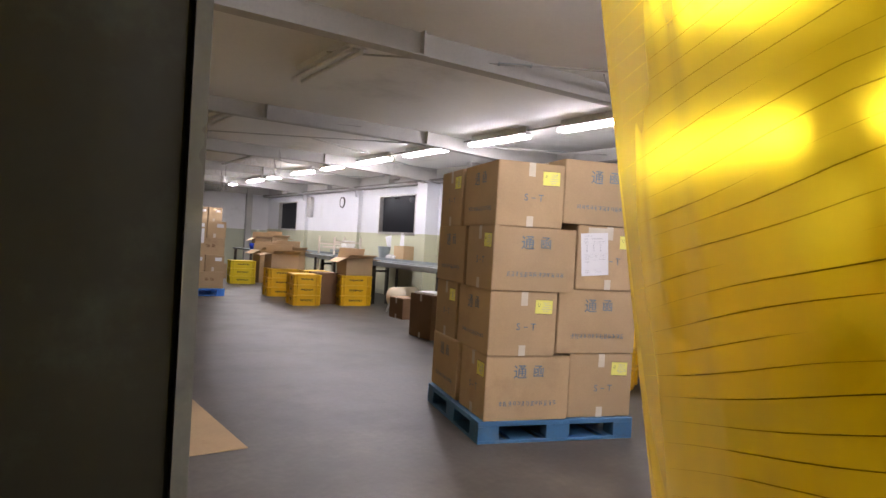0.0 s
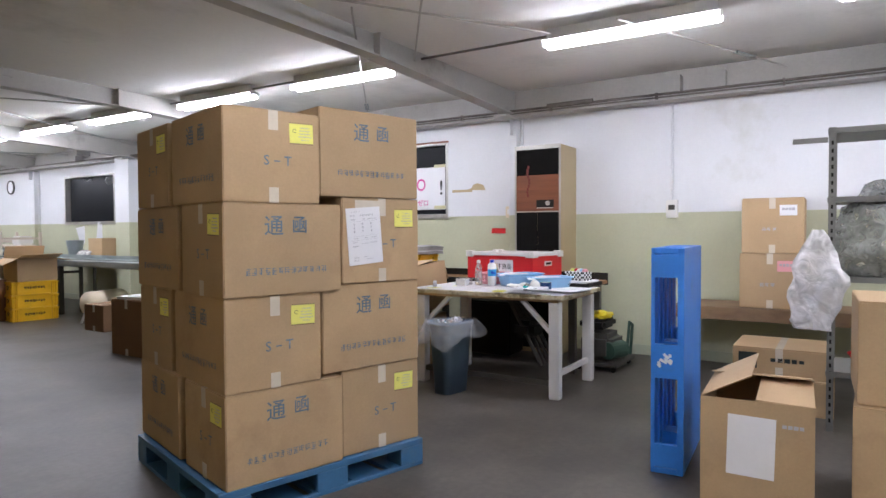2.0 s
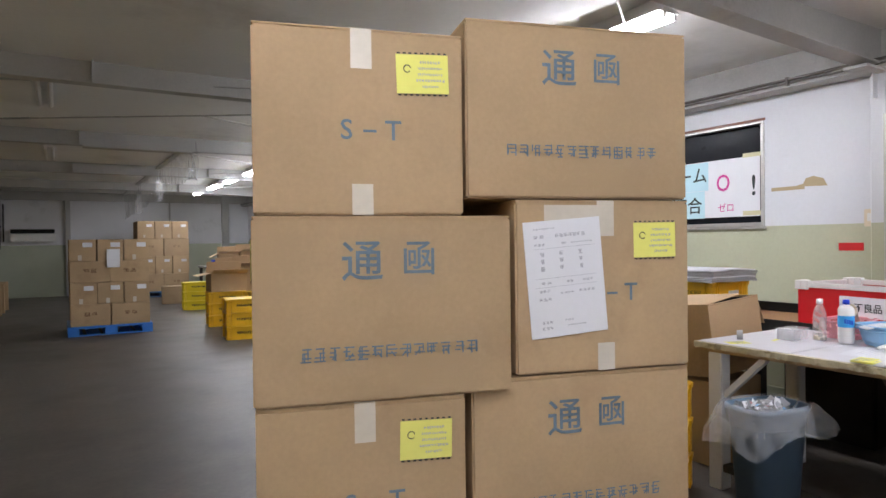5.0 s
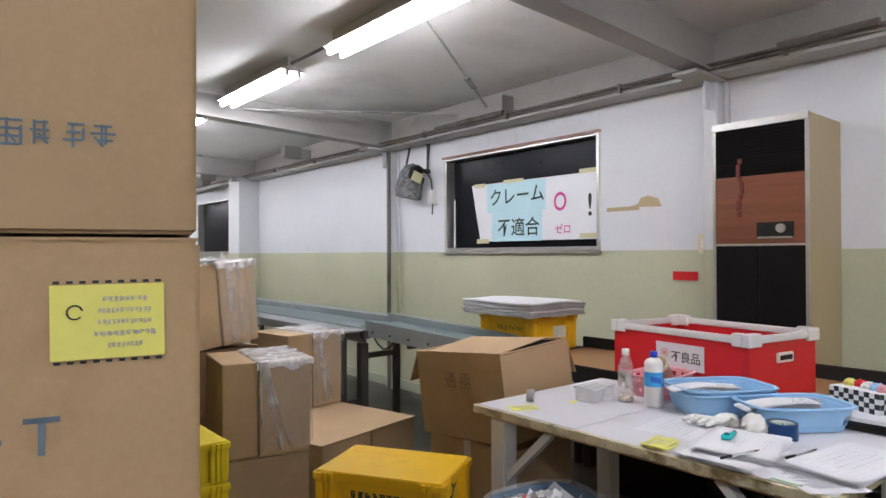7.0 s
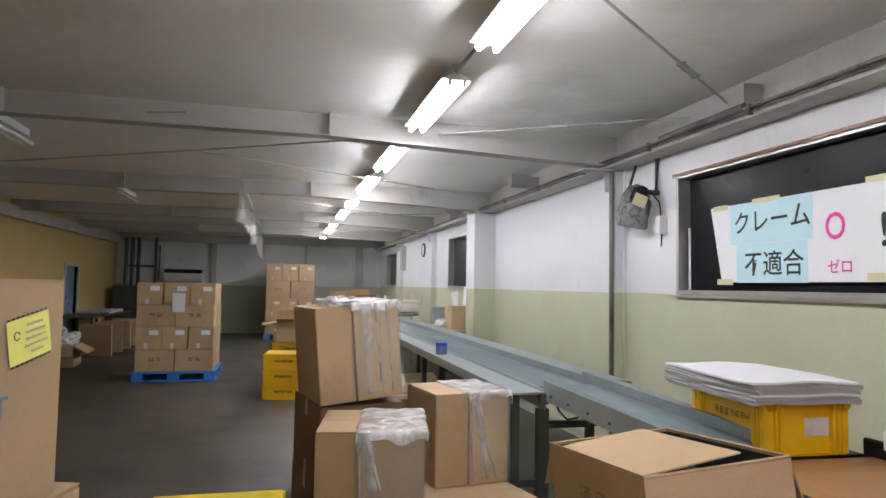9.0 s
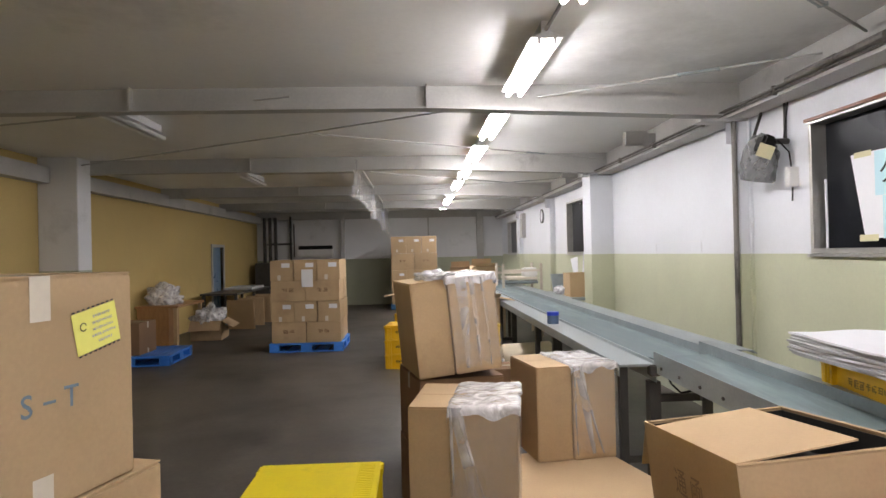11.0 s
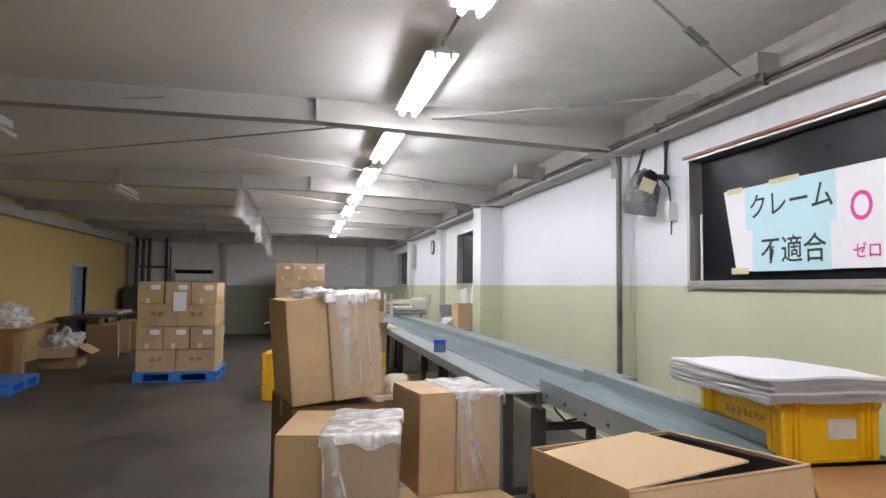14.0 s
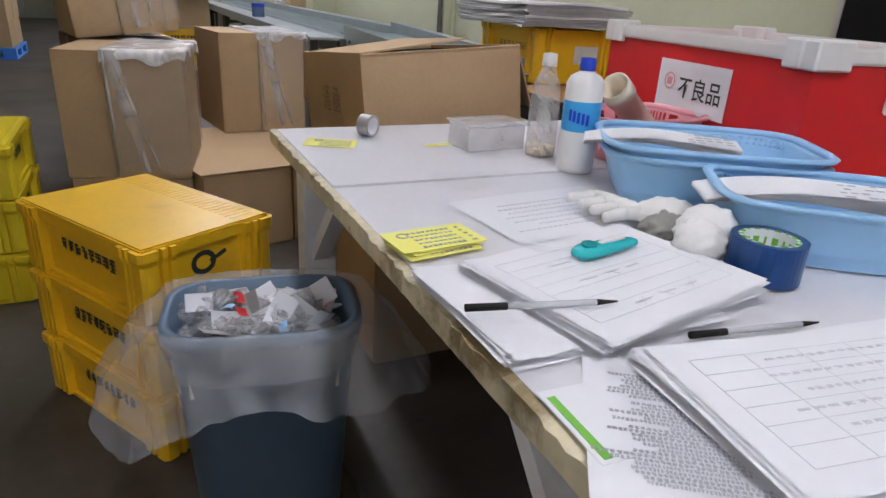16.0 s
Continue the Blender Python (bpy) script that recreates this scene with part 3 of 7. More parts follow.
def curtain_at(u, z):
    v = (z - 0.03) / 2.32
    y = 0.079 + 0.205 * (z - 1.272) - u * 1.30
    x = 0.352 - 0.050 * min(1.0, u * 1.30 / 0.18) + 0.022 * math.sin(u * 13 + v * 2) * u - 0.05 * u * math.sin(v * 3.1) + 0.006 * math.sin(u * 31 + v * 5) * u
    return x, y


bm = bmesh.new()
NU, NV = 40, 80
grid = []
for i in range(NU + 1):
    u = i / NU
    grid.append([bm.verts.new((*curtain_at(u, 0.03 + 2.32 * j / NV), 0.03 + 2.32 * j / NV)) for j in range(NV + 1)])
for i in range(NU):
    for j in range(NV):
        bm.faces.new((grid[i][j], grid[i + 1][j], grid[i + 1][j + 1], grid[i][j + 1]))
o = thing("door_curtain", pose(0, 0, 0), "glossy translucent yellow vinyl curtain in the doorway", "curtain")
part("curtain_sheet", bm, CURTAIN, o, "", True)
bm = bmesh.new()
crng = random.Random(11)
for j in range(300):
    z0 = 0.06 + (j // 2) * 0.0138 + crng.uniform(-0.001, 0.001)
    u0 = crng.uniform(0.0, 0.006) if j % 2 == 0 else crng.uniform(0.09, 0.2)
    u1 = u0 + (crng.uniform(0.06, 0.25) if j % 2 == 0 else crng.uniform(0.1, 0.4))
    last = None
    n = max(4, int((u1 - u0) * 60))
    for i in range(n + 1):
        u = min(1, u0 + (u1 - u0) * i / n)
        z = z0 + 0.30 * u + 0.0015 * math.sin(u * 40 + j * 0.4) + 0.003 * math.sin(u * 9)
        x, y = curtain_at(u, z)
        th = 0.00032 * math.sin(math.pi * i / n)
        z = min(z, 2.34)
        x, y = curtain_at(u, z)
        row = (bm.verts.new((x - 0.0025, y, z - th)), bm.verts.new((x - 0.0025, y, z + th)))
        if last:
            bm.faces.new((last[0], row[0], row[1], last[1]))
        last = row
tagged(part("crease", bm, mat("curtain_crease", (0.50, 0.29, 0.004), 0.2), o, "fine brown horizontal creases"), kind="stuff")
structure("curtain_track", box(0.28, 0.38, -1.25, 0.45, 2.36, 2.42), STEEL_PAINT)
structure("door_lintel", box(LX, 0.45, -1.25, 0.62, 2.42, CZ), GREEN_DARK_JAMB)


# ---- kinds of things ----
def carton(w, d, h, m, label="", group="", material=None, tape=True, marks="", slips=(), open_top=False, parent_name="cardboard_box"):
    """A closed or open carton, its base's middle at m; w along x, d along y."""
    o = thing(parent_name, m, label or "plain brown corrugated cardboard box", "box", group)
    c = material or CARD
    if open_top:
        part("body", tub(w, d, h, 0.006), c, o)
    else:
        part("body", box(-w / 2, w / 2, -d / 2, d / 2, 0, h - 0.003, 0.005), c, o)
        # top flaps meet in the middle
        part("top_flap", box(-w / 2 + 0.002, w / 2 - 0.002, -d / 2 + 0.002, -0.0015, h - 0.003, h + 0.001), c, o)
        part("top_flap", box(-w / 2 + 0.002, w / 2 - 0.002, 0.0015, d / 2 - 0.002, h - 0.003, h + 0.001), c, o)
    if tape and not open_top:
        for sx in (-1, 1):
            bm = bmesh.new()
            e = sx * (w / 2 + 0.0008)
            bx(bm, min(e, e + sx * 0.0006), max(e, e + sx * 0.0006), -0.024, 0.024, h - 0.09, h)
            part("tape", bm, TAPE, o, "clear parcel tape tab")
            bm = bmesh.new()
            bx(bm, min(e, e + sx * 0.0006), max(e, e + sx * 0.0006), -0.024, 0.024, 0.0, 0.07)
            part("tape", bm, TAPE, o, "clear parcel tape tab")
        bm = bmesh.new()
        bx(bm, -w / 2, w / 2, -0.024, 0.024, h + 0.0012, h + 0.0018)
        part("tape", bm, TAPE, o, "clear parcel tape strip")
    return o


def flap(o, w, d, h, side, angle, length, material=None):
    """A flap of an open carton hinged at the top edge of one side; angle 0 stands up, 90 hangs out level."""
    t = 0.005
    if side in "sn":
        bm = box(-w / 2 + 0.004, w / 2 - 0.004, 0, t, 0, length)
        m = pose(0, -d / 2 if side == "s" else d / 2 - t, h, angle if side == "s" else -angle)
    else:
        bm = box(0, t, -d / 2 + 0.004, d / 2 - 0.004, 0, length)
        m = pose(-w / 2 if side == "w" else w / 2 - t, 0, h, 0, -angle if side == "w" else angle, 0)
    bmesh.ops.transform(bm, matrix=m, verts=bm.verts[:])
    return part("flap", bm, material or CARD_IN, o)


def bars(bm, m, w, h, n, rng, t=0.0004):
    """A line of unreadable print: n small bars."""
    step = w / n
    for k in range(n):
        if rng.random() < 0.12:
            continue
        sheet(bm, m, step * rng.uniform(0.55, 0.85), h * rng.uniform(0.7, 1.0), t, -w / 2 + step * (k + 0.5), 0)


def glyphs(bm, m, w, h, n, rng, t=0.0004, bold=0.15):
    """Unreadable dense characters: each a few crossing bars."""
    step = w / n
    s = step * 0.86
    st = min(h, s) * bold
    for k in range(n):
        cx = -w / 2 + step * (k + 0.5)
        for q in range(rng.choice((3, 3, 4))):
            ln = s * rng.uniform(0.45, 1.0)
            sheet(bm, m, ln, st, t, cx + (s - ln) * rng.uniform(-0.5, 0.5), h * (0.44 - 0.29 * q - 0.05 * rng.random()))
        for q in range(rng.choice((2, 2, 3))):
            ln = h * rng.uniform(0.4, 0.95)
            sheet(bm, m, st, ln, t, cx + s * rng.uniform(-0.42, 0.42), (h - ln) * rng.uniform(-0.5, 0.5))
        if rng.random() < 0.6:
            sheet(bm, m @ pose(cx + s * rng.uniform(-0.2, 0.2), -h * 0.2, 0, 0, 0, rng.choice((-50, 50))), s * 0.55, st, t)


def shipping_marks(o, w, d, h, side, kind, rng):
    """Printed marks on one face of a shipping carton."""
    if side in "sn":
        fx, fy = 0, (-d / 2 - 0.001 if side == "s" else d / 2 + 0.001)
    else:
        fx, fy = (-w / 2 - 0.001 if side == "w" else w / 2 + 0.001), 0
    f = face_m(fx, fy, h / 2, side)
    if kind == "long":
        letters("\u901a", 0.098, INK, o, f @ pose(-0.060, 0.103, 0.0004))
        letters("\u51fe", 0.086, INK, o, f @ pose(0.072, 0.108, 0.0004))
        bm = bmesh.new()
        glyphs(bm, f @ pose(0.005, -0.098, 0), 0.42, 0.032, 13, rng, bold=0.11)
        tagged(part("printed_line", bm, INK, o, "line of small blue-grey print"), kind="stuff")
    else:
        letters("S", 0.064, INK, o, f @ pose(-0.035, -0.02, 0.0004))
        letters("T", 0.064, INK, o, f @ pose(0.072, -0.02, 0.0004))
        bm = sheet(bmesh.new(), f @ pose(0.018, -0.02, 0), 0.03, 0.006)
        part("printed_dash", bm, INK, o)


def yellow_slip(o, f, rng, w=0.124, h=0.09, crooked=0.0):
    """Yellow inspection slip with print, taped on."""
    g = f @ pose(0, 0, 0.0012, 0, 0, crooked)
    s = part("slip", sheet(bmesh.new(), g, w, h), YEL_PAPER, o, "yellow inspection slip")
    bm = bmesh.new()
    for k, (ww, n) in enumerate(((0.05, 4), (0.06, 6), (0.06, 6), (0.07, 5), (0.04, 4))):
        glyphs(bm, g @ pose(0.018, 0.027 - k * 0.014, 0.0008), ww, 0.006, n * 2, rng)
    part("slip_print", bm, INK_GREY, s)
    bm = bmesh.new()
    for k in range(12):
        if k in (0, 11):
            continue
        a = 2 * math.pi * k / 12
        sheet(bm, g @ pose(-0.036 + 0.008 * math.cos(a), 0.012 + 0.008 * math.sin(a), 0.0008, 0, 0, math.degrees(a) + 90), 0.0052, 0.002)
    part("ring_mark", bm, INK_BLACK, s)
    bm = bmesh.new()
    for k in range(9):
        for yy in (-h / 2 - 0.003, h / 2 + 0.003):
            sheet(bm, g @ pose(-w / 2 + (k + 0.5) * w / 9, yy, -0.0004), w / 18, 0.0035)
    tagged(part("slip_border", bm, INK_BLACK, s), kind="stuff")


def pallet(m, label, material, w=1.14, d=1.1, h=0.145, group="", gap=0.006):
    """Moulded plastic pallet with two fork openings a side."""
    o = thing("pallet", m, label, "pallet", group)
    n = 9
    for k in range(n):
        x0 = w * k / n + gap
        part("deck_board", box(max(0.031, x0), min(w - 0.031, w * (k + 1) / n - gap), 0.03, d - 0.03, h - 0.028, h - 0.001), material, o)
    for k in range(5):
        part("base_slat", box(max(0.031, w * k / 5 + 0.02), min(w - 0.031, w * (k + 1) / 5 - 0.03), 0.03, d - 0.03, 0, 0.018), material, o)
    for y0, y1 in ((0, 0.03), (d - 0.03, d)):
        bm = bmesh.new()
        bx(bm, 0, w, y0, y1, h - 0.032, h)
        bx(bm, 0, w, y0, y1, 0, 0.02)
        for a, b in ((0, 0.13), (0.5 - 0.075, 0.5 + 0.075), (0.87, 1)):
            bx(bm, w * a, w * b, y0, y1, 0.02, h - 0.032)
        part("rim", bevelled(bm, 0.003), material, o)
    for x0, x1 in ((0, 0.03), (w - 0.03, w)):
        bm = bmesh.new()
        bx(bm, x0, x1, 0.03, d - 0.03, h - 0.032, h)
        bx(bm, x0, x1, 0.03, d - 0.03, 0, 0.02)
        for a, b in ((0.03, 0.13), (0.5 - 0.075, 0.5 + 0.075), (0.87, 0.97)):
            bx(bm, x0, x1, d * a, d * b, 0.02, h - 0.032)
        part("rim", bm, material, o)
    for i in range(3):
        for j in range(3):
            x, y = w * (0.07 + 0.43 * i), d * (0.07 + 0.43 * j)
            if 0.05 < x < w - 0.05 and 0.05 < y < d - 0.05:
                part("foot", box(x - 0.06, x + 0.06, y - 0.06, y + 0.06, 0.018, h - 0.028), material, o)
    return o


def crate(m, label, material, w=0.53, d=0.35, h=0.19, lid=True, group="", marks=True, seed=0):
    """Stackable plastic crate: tapered walls, corner posts, rim and a flat ribbed lid."""
    o = thing("plastic_crate", m, label, "crate", group)
    i = 0.018
    part("body", tub(w - 2 * i, d - 2 * i, h - 0.02, 0.012), material, o)
    for sx in (-1, 1):
        for sy in (-1, 1):
            prof = [(0.078, i), (0.078, -0.007)]
            for k in (0.058, 0.036):
                prof += [(k + 0.006, -0.007), (k + 0.004, 0.004), (k - 0.004, 0.004), (k - 0.006, -0.007)]
            prof = prof + [(0.003, -0.007), (-0.007, 0.003)] + [(q, p) for p, q in prof[::-1]] + [(i, i)]
            bm = bmesh.new()
            rings = []
            for z, out in ((0.008, 0.0), (h - 0.045, 0.0), (h - 0.030, 0.007), (h - 0.008, 0.007)):
                rings.append([bm.verts.new((sx * (w / 2 - p + (out if p < i else 0)), sy * (d / 2 - q + (out if q < i else 0)), z)) for p, q in prof])
            n = len(prof)
            for ra, rb in zip(rings, rings[1:]):
                for k in range(n):
                    bm.faces.new((ra[k], ra[(k + 1) % n], rb[(k + 1) % n], rb[k]))
            bm.faces.new(rings[0])
            bm.faces.new(rings[-1])
            part("corner_post", bm, material, o)
    bm = bmesh.new()
    for z0, z1, g in ((h - 0.034, h - 0.012, 0.0), (0.0, 0.012, 0.008)):
        bx(bm, -w / 2 + g, w / 2 - g, -d / 2 + g, -d / 2 + i, z0, z1)
        bx(bm, -w / 2 + g, w / 2 - g, d / 2 - i, d / 2 - g, z0, z1)
        bx(bm, -w / 2 + g, -w / 2 + i, -d / 2 + i, d / 2 - i, z0, z1)
        bx(bm, w / 2 - i, w / 2 - g, -d / 2 + i, d / 2 - i, z0, z1)
    part("rim", bm, material, o)
    if lid:
        bm = box(-w / 2 - 0.003, w / 2 + 0.003, -d / 2 - 0.003, d / 2 + 0.003, h - 0.012, h, 0.004)
        ribs = bmesh.new()
        for k in range(24):
            x = -w / 2 + 0.03 + k * (w - 0.06) / 23
            bx(ribs, x - 0.003, x + 0.003, -d / 2 + 0.02, -d / 2 + 0.09, h, h + 0.001)
        lid_ob = part("lid", bm, material, o)
        tagged(part("ridge_band", ribs, material, lid_ob), kind="stuff")
    if marks:
        rng = random.Random(seed)
        for s, yy in (("s", -d / 2 + i - 0.001), ("n", d / 2 - i + 0.001)):
            bm = bmesh.new()
            glyphs(bm, face_m(0, yy, h * 0.52, s), w * 0.46, 0.034, 8, rng, bold=0.24)
            part("printed_name", bm, INK_BLACK, o, "black printed name")
        for s, xx in (("w", -w / 2 + i - 0.001), ("e", w / 2 - i + 0.001)):
            bm = bmesh.new()
            f = face_m(xx, 0, h * 0.55, s)
            for k in range(14):
                a = 2 * math.pi * k / 14
                sheet(bm, f @ pose(0.028 * math.cos(a) - 0.01, 0.024 * math.sin(a), 0, 0, 0, math.degrees(a) + 90), 0.016, 0.013)
            sheet(bm, f @ pose(0.032, 0.006, 0, 0, 0, 20), 0.05, 0.011)
            part("printed_mark", bm, INK_BLACK, o, "black round printed mark")
    return o


def crumple(bm, c, rx, ry, rz, seed, n=14, rough=0.35):
    """A crumpled lump of film or cloth."""
    rng = random.Random(seed)
    off = Vector((rng.random() * 40, rng.random() * 40, rng.random() * 40))
    res = bmesh.ops.create_icosphere(bm, subdivisions=4, radius=1)
    for v in res["verts"]:
        p = v.co.normalized()
        k = 1 + rough * (abs(noise.noise(p * 2.2 + off)) * 1.6 - 0.4) + rough * 0.5 * abs(noise.noise(p * 6 + off))
        q = Vector((p.x * rx * k, p.y * ry * k, p.z * rz * k))
        if q.z < -rz * 0.55:
            q.z = -rz * 0.55
        v.co = Vector(c) + q
    return bm


# ---- the tall stack of shipping cartons that the walk goes round ----
ANG = -16.05
BASE = pose(2.515, 3.015, 0, 0, 0, ANG)
pallet(BASE, "worn teal-blue plastic pallet under the carton stack", PALLET_TEAL, w=1.15, d=1.13)
rng = random.Random(7)
for r in range(4):
    jig = [(rng.uniform(-0.012, 0.012), rng.uniform(-0.012, 0.012), rng.uniform(-1.2, 1.2)) for _ in range(4)]
    # (u0, v0, along x?, length, width)
    if r % 2 == 0:
        spots = ((0.035, 0.005, True, 0.60, 0.478), (0.655, 0.03, False, 0.69, 0.492), (0.035, 0.545, False, 0.62, 0.478), (0.53, 0.81, True, 0.61, 0.505))
    else:
        spots = ((0.035, 0.005, False, 0.61, 0.478), (0.537, 0.03, True, 0.61, 0.55), (0.035, 0.67, True, 0.60, 0.478), (0.655, 0.66, False, 0.735, 0.49))
    for k, (u0, v0, along, CL, CW) in enumerate(spots):
        if r == 3 and k == 3:
            continue   # one carton is gone from the top layer
        jx, jy, jr = jig[k]
        CH = 0.466 if (r, k) == (2, 3) else 0.432 if k in (1, 3) else 0.420
        z = 0.147 + r * (0.4375 if k in (1, 3) else 0.4235)
        x, y, rz = (u0 + CL / 2, v0 + CW / 2, 0) if along else (u0 + CW / 2, v0 + CL / 2, 90)
        o = carton(CL, CW, CH, BASE @ pose(x + jx * 0.3, y + jy * 0.5, z, 0, 0, rz + jr * 0.7), "brown shipping carton with blue-grey print stacked on a pallet", "cartons of the tall stack", parent_name="shipping_carton")
        for side in ("s", "n"):
            shipping_marks(o, CL, CW, CH, side, "long", rng)
        for side in ("w", "e"):
            shipping_marks(o, CL, CW, CH, side, "end", rng)
            f = face_m(-CL / 2 - 0.001 if side == "w" else CL / 2 + 0.001, 0, CH / 2, side)
            skew = rng.uniform(-2, 2)
            yellow_slip(o, f @ pose(0.142, 0.115, 0), rng, crooked=11 if (r, k, side) == (2, 3, "e") else skew)
        if r == 2 and k == 1:
            f = face_m(-CL / 2 - 0.001, 0, CH / 2, "w")
            g = f @ pose(-0.113, 0.024, 0.003, 0, 0, 4.5)
            s = part("delivery_note", sheet(bmesh.new(), g, 0.21, 0.29), PAPER, o, "white printed delivery note")
            bm = bmesh.new()
            for x, y, w_, h_, n_ in ((-0.05, 0.125, 0.06, 0.004, 8), (-0.065, 0.106, 0.03, 0.008, 2), (0.02, 0.106, 0.085, 0.009, 7), (-0.065, 0.086, 0.03, 0.006, 3), (0.0, 0.086, 0.02, 0.006, 1), (0.05, 0.086, 0.06, 0.004, 8), (-0.055, -0.01, 0.03, 0.007, 2), (0.01, -0.01, 0.02, 0.006, 2), (0.06, -0.01, 0.03, 0.005, 3), (-0.06, -0.03, 0.03, 0.007, 3), (0.0, -0.038, 0.04, 0.005, 4), (0.055, -0.036, 0.045, 0.007, 4), (-0.06, -0.05, 0.035, 0.007, 3), (-0.06, -0.108, 0.03, 0.007, 3), (-0.06, -0.122, 0.03, 0.007, 3), (0.0, -0.106, 0.025, 0.004, 4), (0.02, -0.120, 0.05, 0.004, 8)):
                glyphs(bm, g @ pose(x, y, 0.0008), w_, h_, n_, rng)
            for x in (-0.06, -0.008, 0.045):
                for q in range(3):
                    glyphs(bm, g @ pose(x, 0.062 - 0.018 * q, 0.0008), 0.013, 0.011, 1, rng)
            for y in (0.076, 0.002, -0.02):
                sheet(bm, g @ pose(0, y, 0.0008), 0.17, 0.0007)
            part("note_print", bm, INK_GREY, s)
            bm = sheet(bmesh.new(), f @ pose(-0.085, 0.18, 0.0012), 0.17, 0.05)
            part("tape", bm, TAPE, o, "clear tape holding the note")

# flattened cartons leaning in the way: cardboard sheet on the floor by the entrance
o = part("cardboard_sheet", bevelled(bx(bmesh.new(), -0.42, 0.42, -1.0, 1.0, 0, 0.007), 0.001), CARD, None)
o.matrix_basis = pose(0.74, 4.5, 0, 0, 0, 2)
tagged(o, "flattened brown cardboard sheet lying on the floor", "cardboard")
carton(0.5, 0.6, 0.52, pose(0.73, 5.95, 0), "brown carton near the entrance beside a cardboard sheet", parent_name="cardboard_box")
o = carton(0.46, 0.5, 0.34, pose(0.70, 5.93, 0.523, 0, 0, 3), "brown carton stacked on another near the entrance")
b = part("plastic_bag", crumple(bmesh.new(), (0.30, -0.1, 0.10), 0.08, 0.14, 0.13, 3), FILM_WHITE, None, "", True)
b.matrix_basis = pose(0.70, 5.93, 0.523)
tagged(b, "crumpled white plastic bag against a carton", "bag")

# ---- blue pallet standing on edge, cartons and shelving by the window wall ----
o = pallet(pose(4.155, 1.60, 0.0) @ pose(0, 0, 0, 0, 0, 3.5) @ pose(0, 0, 0, 90, 0, 0), "bright blue plastic pallet standing on its edge", PALLET_BLUE, w=0.68, d=1.19, h=0.165, gap=0.0008)
bm = bmesh.new()
prng = random.Random(2)
for k in range(9):
    sheet(bm, face_m(-0.0015, 0.60 + prng.uniform(-0.03, 0.03), 0.07 + prng.uniform(-0.03, 0.03), "w") @ pose(0, 0, 0, 0, 0, prng.uniform(0, 90)), prng.uniform(0.015, 0.04), 0.014)
part("torn_label", bm, PAPER, o, "torn remains of a white label")

W_, D_, H_ = 0.62, 0.47, 0.50
o = carton(W_, D_, H_, pose(4.24, 1.09, 0, 0, 0, 3), "open brown carton with a blank white sheet taped on", open_top=True)
flap(o, W_, D_, H_, "n", -62, 0.24)
flap(o, W_, D_, H_, "s", -88, 0.235)
flap(o, W_, D_, H_, "e", -80, 0.20)
f = face_m(-W_ / 2 - 0.001, 0, H_ / 2, "w")
part("paper_sheet", sheet(bmesh.new(), f @ pose(-0.02, 0.04, 0.001, 0, 0, -1.5), 0.20, 0.28), PAPER, o, "white sheet of paper")
bm = bmesh.new()
bars(bm, f @ pose(0.15, 0.15, 0), 0.09, 0.018, 4, prng)
part("printed_line", bm, INK_GREY, o)
carton(0.62, 0.46, 0.50, pose(4.36, 0.46, 0, 0, 0, -2), "brown carton beside an open one", material=CARD)
carton(0.60, 0.45, 0.46, pose(4.40, 0.47, 0.504, 0, 0, 2), "brown carton stacked on another")
carton(0.60, 0.66, 0.24, pose(6.02, 1.12, 0), "flat brown carton on the floor under the bench", parent_name="cardboard_box")
o = carton(0.55, 0.60, 0.20, pose(6.02, 1.12, 0.243), "long brown carton with a dark square mark")
part("printed_square", sheet(bmesh.new(), face_m(-0.276, 0.20, 0.11, "w"), 0.12, 0.11), INK_BLACK, o, "black printed square")
bm = bmesh.new()
bars(bm, face_m(-0.276, -0.05, 0.12, "w"), 0.22, 0.03, 5, prng)
part("printed_line", bm, INK_BLACK, o, "black printed line")

# low bench against the wall with two cartons
o = thing("work_bench", pose(7.0, 1.30, 0), "low wooden bench with pale painted legs", "bench")
part("bench_top", box(-0.30, 0.30, -0.75, 0.75, 0.57, 0.61, 0.004), WOOD_DULL, o)
part("bench_edge", box(-0.31, -0.30, -0.75, 0.75, 0.50, 0.605), WOOD_DULL, o)
for x in (-0.25, 0.25):
    for y in (-0.68, 0.68):
        part("leg", box(x - 0.035, x + 0.035, y - 0.035, y + 0.035, 0, 0.57, 0.004), WHITE_PAINT, o)
for k, z in ((0, 0.612), (1, 1.082)):
    o = carton(0.58, 0.47, 0.465, pose(7.06, 1.275 - 0.01 * k, z, 0, 0, k), "closed brown carton on the low bench", "cartons on the bench")
    s = part("label", sheet(bmesh.new(), face_m(-0.292, -0.12, 0.36, "w"), 0.13, 0.09), BASKET_PINK if k == 0 else PAPER, o, "pink printed label" if k == 0 else "white printed label")
    bm = bmesh.new()
    bars(bm, face_m(-0.2932, -0.12, 0.37, "w"), 0.10, 0.025, 4, prng)
    part("label_print", bm, INK_GREY, s)
    bm = bmesh.new()
    glyphs(bm, face_m(-0.292, 0.02, 0.20, "w"), 0.12, 0.03, 3, prng)
    part("printed_marks", bm, INK_GREY, o)

